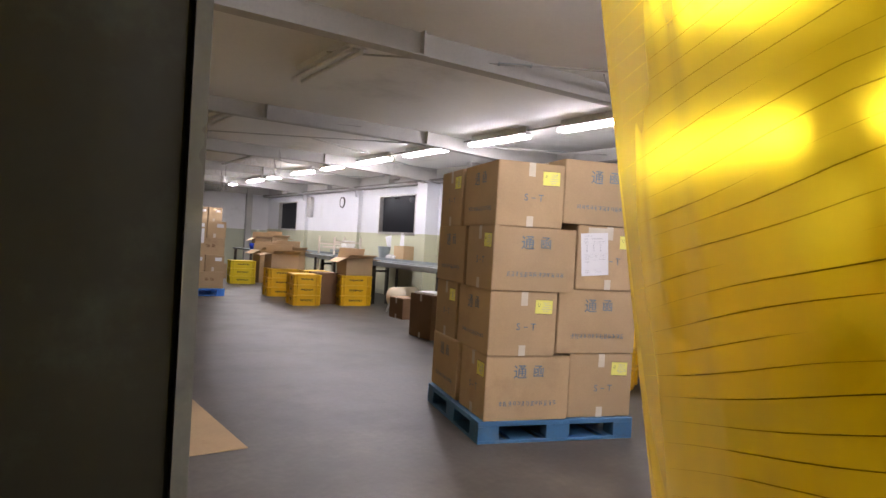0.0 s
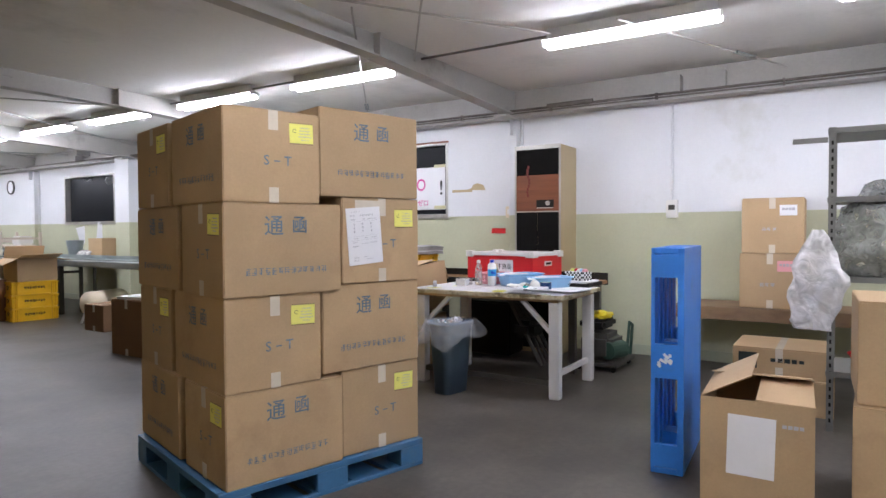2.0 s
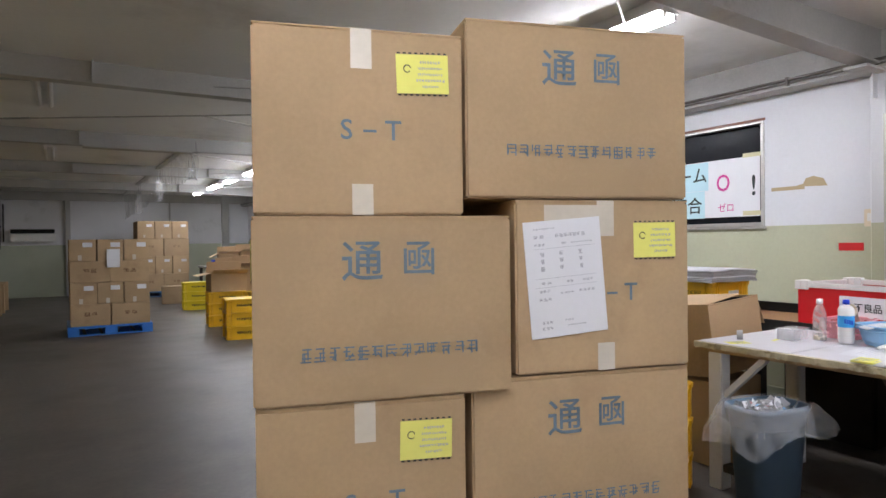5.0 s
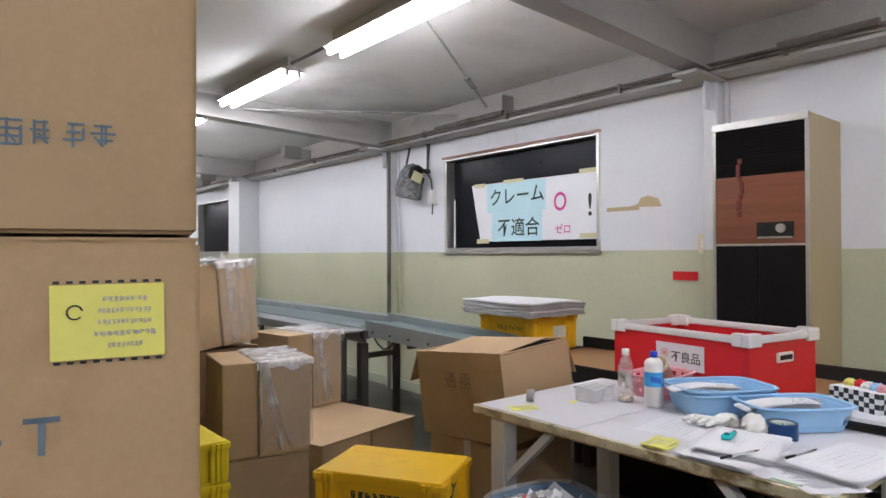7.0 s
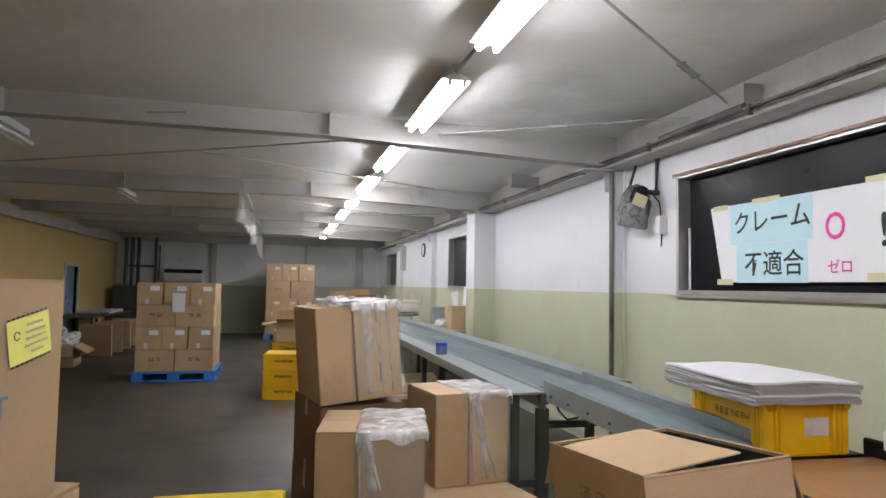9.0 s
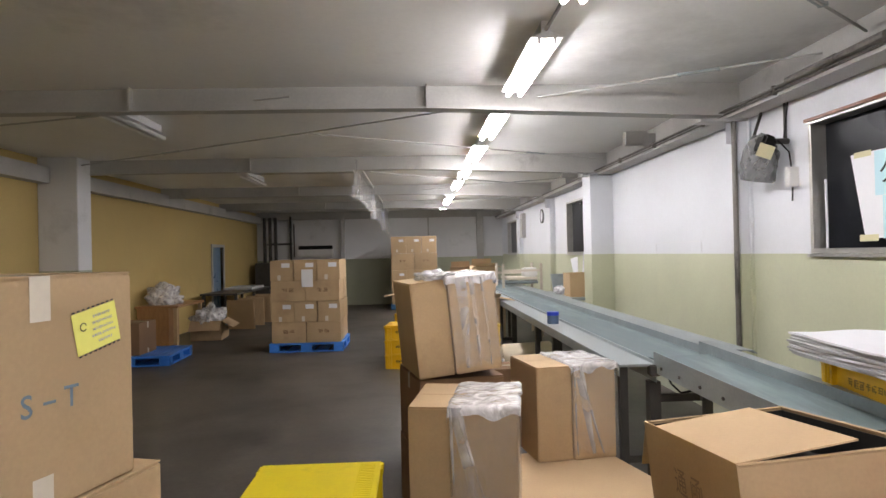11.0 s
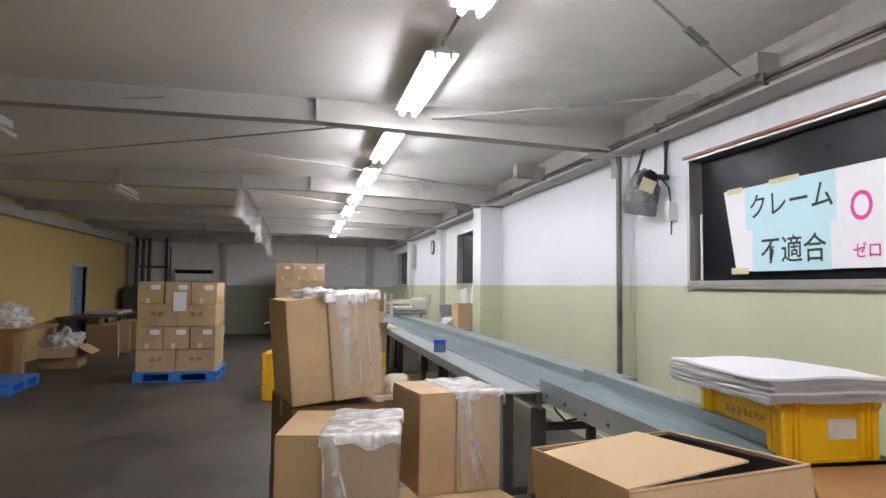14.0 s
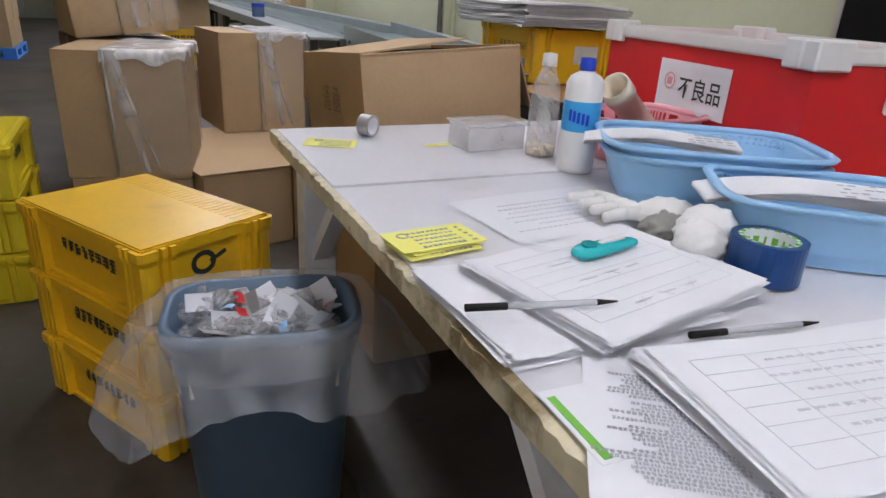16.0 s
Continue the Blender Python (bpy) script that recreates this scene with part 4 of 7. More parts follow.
# slotted-angle shelving with bags
o = thing("steel_shelf", pose(5.42, 0.41, 0), "grey slotted-angle steel shelving with plastic bags", "shelf")
for x in (0, 0.5):
    for y in (-0.7, 0.42):
        bm = bmesh.new()
        bx(bm, x, x + 0.004, y - 0.04, y, 0, 1.92)
        bx(bm, x + 0.004, x + 0.04, y - 0.004, y, 0, 1.92)
        p = part("post", bm, SHELF_STEEL, o)
        bm = bmesh.new()
        for k in range(36):
            bx(bm, x - 0.0006, x, y - 0.026, y - 0.014, 0.06 + k * 0.05, 0.085 + k * 0.05)
        part("slots", bm, NEAR_BLACK, p, "row of dark slots")
for z in (0.35, 0.95, 1.45, 1.88):
    part("shelf_board", box(-0.002, 0.545, -0.745, 0.425, z, z + 0.035, 0.002), SHELF_STEEL, o)
part("bracket_arm", box(0, 0.03, 0.425, 0.62, 1.83, 1.86), SHELF_STEEL, o)
for i, (x, y, z, a, b_, c, ml, lab) in enumerate(((0.22, 0.08, 1.12, 0.26, 0.34, 0.36, DULL_BAG, "clear plastic bag with dull contents"), (0.25, -0.35, 1.10, 0.24, 0.26, 0.18, GREY_BAG, "dull grey wrapped bundle"))):
    b = part("plastic_bag", crumple(bmesh.new(), (0, 0, c * 0.55), a, b_, c, 20 + i), ml, None, "", True)
    b.matrix_basis = pose(5.42 + x, 0.41 + y, 0.986)
    tagged(b, lab + " on the steel shelf", "bag")
bm = bmesh.new()
prev = None
for k in range(14):
    v = k / 13
    r = 0.025 + 0.10 * min(1, v * 2.2) ** 0.8 * (1 - 0.35 * max(0, v - 0.7) / 0.3)
    row = []
    for i in range(18):
        a = 2 * math.pi * i / 18
        rr = r * (1 + 0.25 * math.sin(3 * a + v * 3) + 0.12 * math.sin(7 * a + 5 * v) + 0.55 * noise.noise(Vector((math.cos(a) * 2, math.sin(a) * 2, v * 5))))
        row.append(bm.verts.new((rr * math.cos(a) * 0.55, rr * math.sin(a), 0.62 * (1 - v))))
    if prev:
        for i in range(18):
            bm.faces.new((prev[i], prev[(i + 1) % 18], row[(i + 1) % 18], row[i]))
    prev = row
b = part("hanging_bag", bm, FILM_WHITE, None, "", True)
b.matrix_basis = pose(5.32, 0.89, 0.66)
tagged(b, "crumpled clear plastic bag hanging from the shelf post", "bag")
part("red_cloth", crumple(bmesh.new(), (0, 0, 0.05), 0.2, 0.25, 0.06, 31), RED, None, "", True).matrix_basis = pose(5.69, 0.41, 0.388)
tagged(bpy.data.objects["red_cloth"], "dull red cloth folded on the steel shelf", "cloth")

# ---- white work table ----
TX0, TX1, TY0, TY1, TZ = 5.172, 6.05, 2.50, 3.888, 0.80
o = thing("work_table", pose(TX0, TY0, 0), "white work table with chipped cream edge and braced legs", "table")
w, d = TX1 - TX0, TY1 - TY0
part("tabletop", box(0.012, w, 0.012, 0.862, TZ - 0.022, TZ - 0.003, 0.002), TABLE_TOP, o)
part("tabletop", box(0.012, w, 0.866, d - 0.012, TZ - 0.022, TZ - 0.001, 0.002), TABLE_TOP, o)
rim = random.Random(5)
bm = bmesh.new()
n = 90
for (ax, ay, bx_, by_, nx, ny) in ((0, 0, 0, d, -1, 0), (0, 0, w, 0, 0, -1), (0, d, w, d, 0, 1)):
    prev = None
    for k in range(n + 1):
        t = k / n
        x, y = ax + (bx_ - ax) * t, ay + (by_ - ay) * t
        e = rim.uniform(-0.0035, 0.003)
        row = [bm.verts.new((x - nx * 0.013, y - ny * 0.013, TZ - 0.002 - abs(e) * 0.4)), bm.verts.new((x + nx * e, y + ny * e, TZ - 0.004 - abs(e))), bm.verts.new((x + nx * e * 0.6, y + ny * e * 0.6, TZ - 0.035 + e)), bm.verts.new((x - nx * 0.013, y - ny * 0.013, TZ - 0.036))]
        if prev:
            for j in range(3):
                bm.faces.new((prev[j], prev[j + 1], row[j + 1], row[j]))
        prev = row
part("table_edge", bm, TABLE_EDGE, o, "chipped cream-painted wooden edge")
part("apron", box(0.05, w - 0.05, 0.05, d - 0.05, TZ - 0.06, TZ - 0.023), WOOD_PALE, o)
for x in (0.09, w - 0.06):
    for y in (0.09, d - 0.09):
        part("leg", box(x - 0.04, x + 0.04, y - 0.04, y + 0.04, 0, TZ - 0.06, 0.005), WHITE_PAINT, o, "scuffed white wooden leg")
for y, s in ((0.09, 1), (d - 0.09, -1)):
    bm = bmesh.new()
    bx(bm, -0.02, 0.02, -0.015, 0.015, 0, 0.34, pose(0.09, y + s * 0.03, TZ - 0.30, -s * 45, 0, 0))
    part("brace", bm, WHITE_PAINT, o)
bm = bmesh.new()
bx(bm, 0.12, w - 0.09, 0.075, 0.105, 0.16, 0.20)
part("stretcher", bm, WHITE_PAINT, o)
part("stretcher", box(0.06, 0.12, 0.13, d - 0.13, 0.10, 0.14), DARK_STEEL, o)

# ---- brown receiving bench behind the table ----
o = thing("receiving_bench", pose(6.118, 2.72, 0), "brown plywood receiving bench with black rubber edges", "bench")
part("bench_top", box(0, 0.80, 0, 1.95, 0.755, 0.79, 0.003), WOOD, o)
part("edge_strip", box(0.80, 0.825, 0, 1.95, 0.74, 0.86, 0.003), NEAR_BLACK, o, "black rubber edge strip")
part("edge_strip", box(-0.02, 0.0, 1.0, 1.95, 0.74, 0.83, 0.003), NEAR_BLACK, o, "black rubber edge strip")
for x in (0.06, 0.74):
    for y in (0.08, 1.85):
        part("leg", box(x - 0.03, x + 0.03, y - 0.03, y + 0.03, 0, 0.755), DARK_STEEL, o)
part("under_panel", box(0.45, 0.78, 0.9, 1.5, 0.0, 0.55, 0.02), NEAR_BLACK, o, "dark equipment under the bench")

# red reject crate
o = thing("reject_crate", pose(6.05, 3.13, 0.792, 0, 0, -9), "red plastic board crate with white corners and a sign", "crate")
RW, RL, RH = 0.50, 0.76, 0.285
bm = bmesh.new()
t = 0.008
bx(bm, 0, t, 0, RL, 0, RH - 0.02)
part("side_panel", bm, RED, o)
part("side_panel", box(RW - t, RW, 0, RL, 0, RH - 0.02), RED, o)
part("side_panel", box(t, RW - t, 0, t, 0, RH - 0.02), RED, o)
part("side_panel", box(t, RW - t, RL - t, RL, 0, RH - 0.02), RED, o)
part("floor_panel", box(t, RW - t, t, RL - t, 0, 0.008), RED, o)
g = 0.012
for name, a in (("rim", (-g + 0.003, t + g - 0.003, 0.06, RL - 0.06)), ("rim", (RW - t - g + 0.003, RW + g - 0.003, 0.06, RL - 0.06)), ("rim", (0.06, RW - 0.06, -g + 0.003, t + g - 0.003)), ("rim", (0.06, RW - 0.06, RL - t - g + 0.003, RL + g - 0.003))):
    part(name, box(*a, RH - 0.032, RH, 0.005), WHITE_PLASTIC, o, "white plastic rim")
for x in (0, RW):
    for y in (0, RL):
        bm = bmesh.new()
        sx, sy = (1 if x == 0 else -1), (1 if y == 0 else -1)
        bx(bm, min(x - sx * 0.014, x + sx * 0.075), max(x - sx * 0.014, x + sx * 0.075), min(y - sy * 0.014, y + sy * 0.026), max(y - sy * 0.014, y + sy * 0.026), RH - 0.045, RH + 0.012)
        bx(bm, min(x - sx * 0.014, x + sx * 0.026), max(x - sx * 0.014, x + sx * 0.026), min(y + sy * 0.026, y + sy * 0.075), max(y + sy * 0.026, y + sy * 0.075), RH - 0.045, RH + 0.012)
        part("corner_clip", bevelled(bm, 0.004), WHITE_PLASTIC, o, "white plastic corner clip")
bm = box(0.19, 0.31, -0.012, 0, 0.16, 0.205, 0.004)
part("hand_grip", bm, WHITE_PLASTIC, o, "white oval hand grip")
part("grip_slot", box(0.205, 0.295, -0.0135, -0.0115, 0.172, 0.193), NEAR_BLACK, o)
f = face_m(-0.0015, 0.352, 0.158, "w")
s = part("sign", sheet(bmesh.new(), f, 0.27, 0.118, 0.001), PAPER, o, "white sign with black characters")
letters("\u4e0d\u826f\u54c1", 0.055, INK_BLACK, s, f @ pose(0.035, -0.006, 0.002))
bm = bmesh.new()
for k in range(16):
    a = 2 * math.pi * k / 16
    sheet(bm, f @ pose(-0.085 + 0.019 * math.cos(a), 0.008 + 0.019 * math.sin(a), 0.0015, 0, 0, math.degrees(a) + 90), 0.0085, 0.004)
sheet(bm, f @ pose(-0.085, 0.008, 0.0015), 0.02, 0.018)
part("round_mark", bm, BASKET_PINK, s, "faded pink round mark")

# crate with newsprint pads at the conveyor's end
PM = pose(6.68, 4.93, 0.0, 0, 0, -3)
o = thing("crate_stand", PM, "dark steel stand under a yellow crate", "stand")
for x in (-0.2, 0.2):
    for y in (-0.25, 0.25):
        part("leg", box(x - 0.02, x + 0.02, y - 0.02, y + 0.02, 0, 0.76), DARK_STEEL, o)
part("stand_top", box(-0.25, 0.25, -0.3, 0.3, 0.76, 0.79), DARK_STEEL, o)
crate(PM @ pose(-0.04, 0, 0.792, 0, 0, 90), "yellow plastic crate holding up stacked newsprint pads", YEL_CRATE, 0.53, 0.40, 0.235, lid=False, marks=False, seed=3)
prng = random.Random(9)
f = PM @ face_m(-0.2405 + 0.018, 0.0, 0.792 + 0.14, "w")
o = thing("name_plate", f, "faded black print and label on the yellow crate", "label")
bm = bmesh.new()
glyphs(bm, pose(0.02, 0, 0.002), 0.26, 0.035, 7, prng)
part("printed_name", bm, mat("faded_print", (0.30, 0.18, 0.02), 0.6), o)
f = PM @ face_m(0.02, -0.265 + 0.018, 0.792 + 0.12, "s")
o = part("paper_label", sheet(bmesh.new(), Matrix(), 0.12, 0.075), WHITE_PLASTIC, None)
o.matrix_basis = f @ pose(0, 0, 0.0015)
tagged(o, "worn white label on a yellow crate", "label")
for k in range(9):
    bm = bmesh.new()
    NX, NY = 10, 10
    lay = [[[bm.verts.new(((-0.5 + i / NX) * 0.50 + 0.004 * math.sin(j * 1.3 + k * 2), (-0.5 + j / NY) * 0.67 + 0.004 * math.sin(i * 1.1 + k), zz + 0.004 * math.sin(i * 0.9 + j * 0.6 + k * 0.35) * (abs(i - 5) + abs(j - 5)) / 10 - 0.0045 * ((i - 5) ** 2) / 25)) for j in range(NY + 1)] for i in range(NX + 1)] for zz in (0.0, 0.0088)]
    for i in range(NX):
        for j in range(NY):
            bm.faces.new((lay[0][i][j], lay[0][i][j + 1], lay[0][i + 1][j + 1], lay[0][i + 1][j]))
            bm.faces.new((lay[1][i][j], lay[1][i + 1][j], lay[1][i + 1][j + 1], lay[1][i][j + 1]))
    for i in range(NX):
        for j in (0, NY):
            bm.faces.new((lay[0][i][j], lay[0][i + 1][j], lay[1][i + 1][j], lay[1][i][j]))
            bm.faces.new((lay[0][j][i], lay[0][j][i + 1], lay[1][j][i + 1], lay[1][j][i]))
    o = part("paper_pad", bm, PAPER if k in (3, 8) else PAPER_GREY, None)
    o.matrix_basis = PM @ pose(-0.115 + prng.uniform(-0.012, 0.012), -0.02 + prng.uniform(-0.012, 0.012), 1.03 + k * 0.0105, 0, 0, prng.uniform(-2, 2))
    tagged(o, "flat pad of newsprint sheets lying on a yellow crate", "paper", "paper pads on the crate")

# ---- conveyor ----
o = thing("conveyor", pose(5.70, 5.96, 0), "grey-green steel trough conveyor with a flat side tray", "conveyor")
CLEN = 10.2
part("side_tray", box(0.075, 0.268, 0, CLEN, 0.852, 0.866, 0.003), TRAY, o, "pale galvanised side tray")
part("tray_lip", box(0.268, 0.278, 0, CLEN, 0.84, 0.884, 0.002), TRAY, o)
part("tray_edge", box(0.069, 0.075, 0, CLEN, 0.80, 0.868, 0.002), GALV, o)
part("belt", box(0.285, 0.655, 0, CLEN, 0.862, 0.876, 0.003), BELT, o, "worn green-grey conveyor bed")
part("side_frame", box(0.279, 0.285, 0, CLEN, 0.76, 0.874, 0.001), GALV, o)
bm = bmesh.new()
bx(bm, 0.655, 0.661, 0.12, CLEN, 0.77, 0.925)
prof = ((0.661, 0.925), (0.915, 0.905), (0.935, 0.885), (0.930, 0.884), (0.913, 0.900), (0.661, 0.919))
ends = [[bm.verts.new((x, y, z)) for x, z in prof] for y in (0.12, CLEN)]
for k in range(6):
    bm.faces.new((ends[0][k], ends[0][(k + 1) % 6], ends[1][(k + 1) % 6], ends[1][k]))
bm.faces.new(ends[0])
bm.faces.new(ends[1])
part("guard_flange", bm, GALV, o, "folded galvanised guard flange")
part("clamp", box(0.24, 0.30, -0.03, 0.03, 0.80, 0.862, 0.006), DARK_STEEL, o)
for y in (0.06, 2.6, 5.2, 7.8, 10.0):
    for x, r, zt in ((0.11, 0.022, 0.852), (0.285, 0.032, 0.76), (0.60, 0.022, 0.76)):
        part("leg", box(x - r, x + r, y - r, y + r, 0, zt), DARK_STEEL, o)
    part("cross_bar", box(0.32, 0.578, y - 0.018, y + 0.018, 0.64, 0.68), DARK_STEEL, o)
    part("cross_bar", box(0.132, 0.253, y - 0.015, y + 0.015, 0.30, 0.34), DARK_STEEL, o)
bm = bmesh.new()
pts = [(0.33, 0.0, 0.84), (0.35, -0.04, 0.76), (0.40, -0.05, 0.71), (0.47, -0.05, 0.72), (0.52, -0.03, 0.80)]
for a, b in zip(pts, pts[1:]):
    rod(bm, a, b, 0.006, 6)
part("cable", bm, NEAR_BLACK, o, "black hanging cable")
# sloping chute at the near end
o = thing("conveyor_chute", pose(5.975, 5.93, 0.915) @ pose(0, 0, 0, 2.8, 0, 5), "sloping steel outfeed chute of the conveyor", "chute")
part("chute_bed", box(0.006, 0.375, -1.26, 0.10, -0.034, -0.026), BELT, o, "blue-green worn chute bed")
part("side_plate", box(0, 0.006, -1.26, 0.04, -0.10, 0.018, 0.001), GALV, o)
for k in range(4):
    bm = rod(bmesh.new(), (-0.006, -0.06 - 0.2 * k, -0.06), (0.0, -0.06 - 0.2 * k, -0.06), 0.009, 8)
    part("bolt", bm, DARK_STEEL, o)
bm = bmesh.new()
bx(bm, 0.375, 0.381, -1.26, 0.22, -0.08, 0.028)
bx(bm, 0.381, 0.44, -1.26, 0.22, 0.020, 0.028)
bx(bm, 0.436, 0.440, -1.26, 0.22, 0.0, 0.020)
part("side_plate", bm, GALV, o)
part("stiff_bracket", box(0.02, 0.36, -0.45, -0.42, -0.13, -0.036), DARK_STEEL, o)
o = thing("tape_tin", pose(5.855, 8.05, 0.868), "small round tin with a bright blue lid", "tin")
part("body", lathe(bmesh.new(), ((0, 0), (0.05, 0), (0.05, 0.075), (0, 0.075)), 18), mat("blue_grey_glass", (0.10, 0.15, 0.24), 0.25), o)
part("lid", lathe(bmesh.new(), ((0, 0.075), (0.054, 0.075), (0.054, 0.105), (0, 0.105)), 18), COBALT, o, "bright blue lid")

FRAME_PALE = mat("pale_painted_wood", (0.62, 0.55, 0.46), 0.55, 0, 0.1, 4, 50, 0.04)
# machine over the far conveyor
o = thing("folding_machine", pose(6.24, 13.6, 0), "paper folding machine with a pale wooden frame", "machine")
for x in (-0.05, 0.62):
    for y in (0, 0.9):
        part("post", box(x - 0.02, x + 0.02, y - 0.02, y + 0.02, 0, 1.30), FRAME_PALE, o)
part("cross_rail", box(-0.06, 0.64, -0.02, 0.02, 1.16, 1.20), FRAME_PALE, o)
part("cross_rail", box(-0.06, 0.64, 0.88, 0.92, 1.10, 1.14), FRAME_PALE, o)
part("tray", box(0.02, 0.56, 0.05, 0.85, 1.02, 1.06), FRAME_PALE, o)
bm = bmesh.new()
for k in range(4):
    rod(bm, (0.0, 0.1 + k * 0.07, 0.97), (0.58, 0.1 + k * 0.07, 0.97), 0.03, 10)
part("rollers", bm, GALV, o, "grey steel rollers")
part("hopper", box(0.35, 0.60, 0.2, 0.5, 1.06, 1.22, 0.02), WHITE_PLASTIC, o, "white hopper")
o = thing("side_desk", pose(6.95, 12.2, 0), "grey steel side table with a metal bucket", "table")
part("tabletop", box(-0.30, 0.36, -0.8, 0.8, 0.80, 0.84, 0.004), GALV, o)
for x in (-0.26, 0.3):
    for y in (-0.74, 0.74):
        part("leg", box(x - 0.02, x + 0.02, y - 0.02, y + 0.02, 0, 0.80), DARK_STEEL, o)
o = thing("metal_bucket", pose(6.95, 12.55, 0.842), "tapered grey metal bucket", "bucket")
part("body", lathe(bmesh.new(), ((0, 0), (0.10, 0), (0.15, 0.30), (0.14, 0.30), (0.09, 0.02), (0, 0.02)), 20), GALV, o)
carton(0.36, 0.42, 0.34, pose(7.05, 11.75, 0.842), "open brown carton with a dark flap", open_top=True)
b = part("plastic_bag", crumple(bmesh.new(), (0, 0, 0.06), 0.10, 0.16, 0.08, 12), FILM_WHITE, None, "", True)
b.matrix_basis = pose(6.85, 12.05, 0.842)
tagged(b, "crumpled white bag on the side table", "bag")

# papers hanging on the wall under the second window
for k, (y, z, w, h, r) in enumerate(((13.0, 1.24, 0.21, 0.32, 14), (12.4, 1.26, 0.16, 0.42, -6))):
    o = part("hanging_paper", sheet(bmesh.new(), face_m(WX - 0.012, y, z, "w") @ pose(0, 0, 0, 0, 0, r), w, h, 0.002), PAPER, None)
    o.matrix_basis = pose(WX - 0.012, y, 0) @ pose(0, 0, 0, 0, 0, 32) @ pose(-(WX - 0.012), -y, 0)
    tagged(o, "white sheet of paper hanging on the wall", "paper")
o = thing("wall_clock", pose(WX - 0.03, 15.8, 2.25), "round white wall clock with a dark rim", "clock")
bm = lathe(bmesh.new(), ((0, 0), (0.15, 0), (0.15, 0.03), (0.125, 0.03), (0.125, 0.02), (0, 0.02)), 24)
bmesh.ops.transform(bm, matrix=pose(0.03, 0, 0, 0, -90, 0), verts=bm.verts[:])
part("rim", bm, DARK_STEEL, o)
bm = lathe(bmesh.new(), ((0, 0.021), (0.12, 0.021)), 24)
bmesh.ops.transform(bm, matrix=pose(0.03, 0, 0, 0, -90, 0), verts=bm.verts[:])
part("dial", bm, PAPER, o)
o = thing("wall_box", pose(WX, 18.0, 2.15), "tall grey electric box on the wall", "electric box")
part("body", box(-0.10, 0, -0.15, 0.15, -0.3, 0.3, 0.01), STEEL_PAINT, o)
# hatch outline on the wall
bm = bmesh.new()
for a in ((8.35, 9.5, 1.57, 1.575), (8.35, 9.5, 1.47, 1.475), (8.35, 8.355, 1.475, 1.57), (9.495, 9.5, 1.475, 1.57)):
    bx(bm, WX - 0.004, WX, *a)
structure("wall_hatch", bm, WALL_FAR, "thin outline of a blocked hatch")

# wall fan in a grey cover
o = thing("wall_fan", pose(WX, 6.98, 2.13), "wall fan packed in a grey cover with a yellow tag", "fan")
bm = crumple(bmesh.new(), (0, 0, 0), 0.085, 0.15, 0.225, 41, rough=0.16)
for v in bm.verts:
    v.co = Vector((-0.15, 0.075, -0.01)) + pose(0, 0, 0, 12, 0, 20).to_3x3() @ v.co
part("cover", bm, GREY_BAG, o, "crumpled dark grey cover", True)
bm = rod(bmesh.new(), (0, -0.06, 0.14), (-0.17, -0.06, 0.14), 0.022, 10)
rod(bm, (-0.02, -0.06, 0.14), (-0.02, -0.06, 0.46), 0.012, 8)
rod(bm, (-0.05, 0.20, 0.40), (-0.15, 0.12, 0.22), 0.012, 8)
part("arm", bm, DARK_STEEL, o, "dark steel wall arm")
bm = box(-0.05, 0.05, -0.06, 0.06, -0.07, 0.07, 0.02)
bmesh.ops.transform(bm, matrix=pose(-0.18, -0.07, 0.11, 0, 25, 0), verts=bm.verts[:])
part("motor_housing", bm, NEAR_BLACK, o, "black motor housing")
bm = box(-0.055, 0.05, -0.004, 0.004, -0.05, 0.045)
bmesh.ops.transform(bm, matrix=pose(-0.21, -0.137, 0.06, 0, 22, -14), verts=bm.verts[:])
part("tag", bm, TAPE_CREAM, o, "pale yellow tag")
part("switch_box", box(-0.075, 0, -0.185, -0.125, -0.20, -0.06, 0.006), WHITE_PLASTIC, o, "white switch box")
bm = bmesh.new()
for a, b in (((-0.04, -0.155, -0.06), (-0.05, -0.15, 0.05)), ((-0.05, -0.15, 0.05), (-0.10, -0.10, 0.14)), ((-0.03, -0.15, -0.20), (-0.035, -0.15, -0.30)), ((-0.02, -0.10, 0.42), (-0.05, -0.09, 0.16))):
    rod(bm, a, b, 0.006, 6)
part("cable", bm, NEAR_BLACK, o, "thin dark cable")

AC_BLACK = mat("matt_black_grille", (0.008, 0.0075, 0.007), 0.85, 0, 0.2, 8, 60, 0.05, 0.06)
# old cabinet air conditioner
o = thing("air_conditioner", pose(6.90, 3.205, 0), "old cabinet air conditioner with walnut panel and black grilles", "air conditioner")
AW, AH, AD = 0.515, 2.17, WX - 0.004 - 6.90
part("case", box(0.012, AD, 0, AW, 0, AH, 0.006), BEIGE, o, "beige enamel case")
part("front_frame", box(0.0, 0.012, 0, 0.018, 0, AH), ALU, o)
part("front_frame", box(0.0, 0.012, AW - 0.018, AW, 0, AH), ALU, o)
part("front_frame", box(-0.004, 0.012, 0, AW, AH - 0.04, AH), ALU, o, "aluminium top trim")
part("upper_grille", box(0.006, 0.0125, 0.018, AW - 0.018, 1.86, AH - 0.04), AC_BLACK, o, "black louvred grille")
for k in range(14):
    part("slat", box(0.0, 0.008, 0.02, AW - 0.02, 1.875 + k * 0.018, 1.880 + k * 0.018), AC_BLACK, o)
part("wood_panel", box(0.002, 0.0125, 0.018, AW - 0.018, 1.485, 1.86), WALNUT, o, "walnut veneer panel")
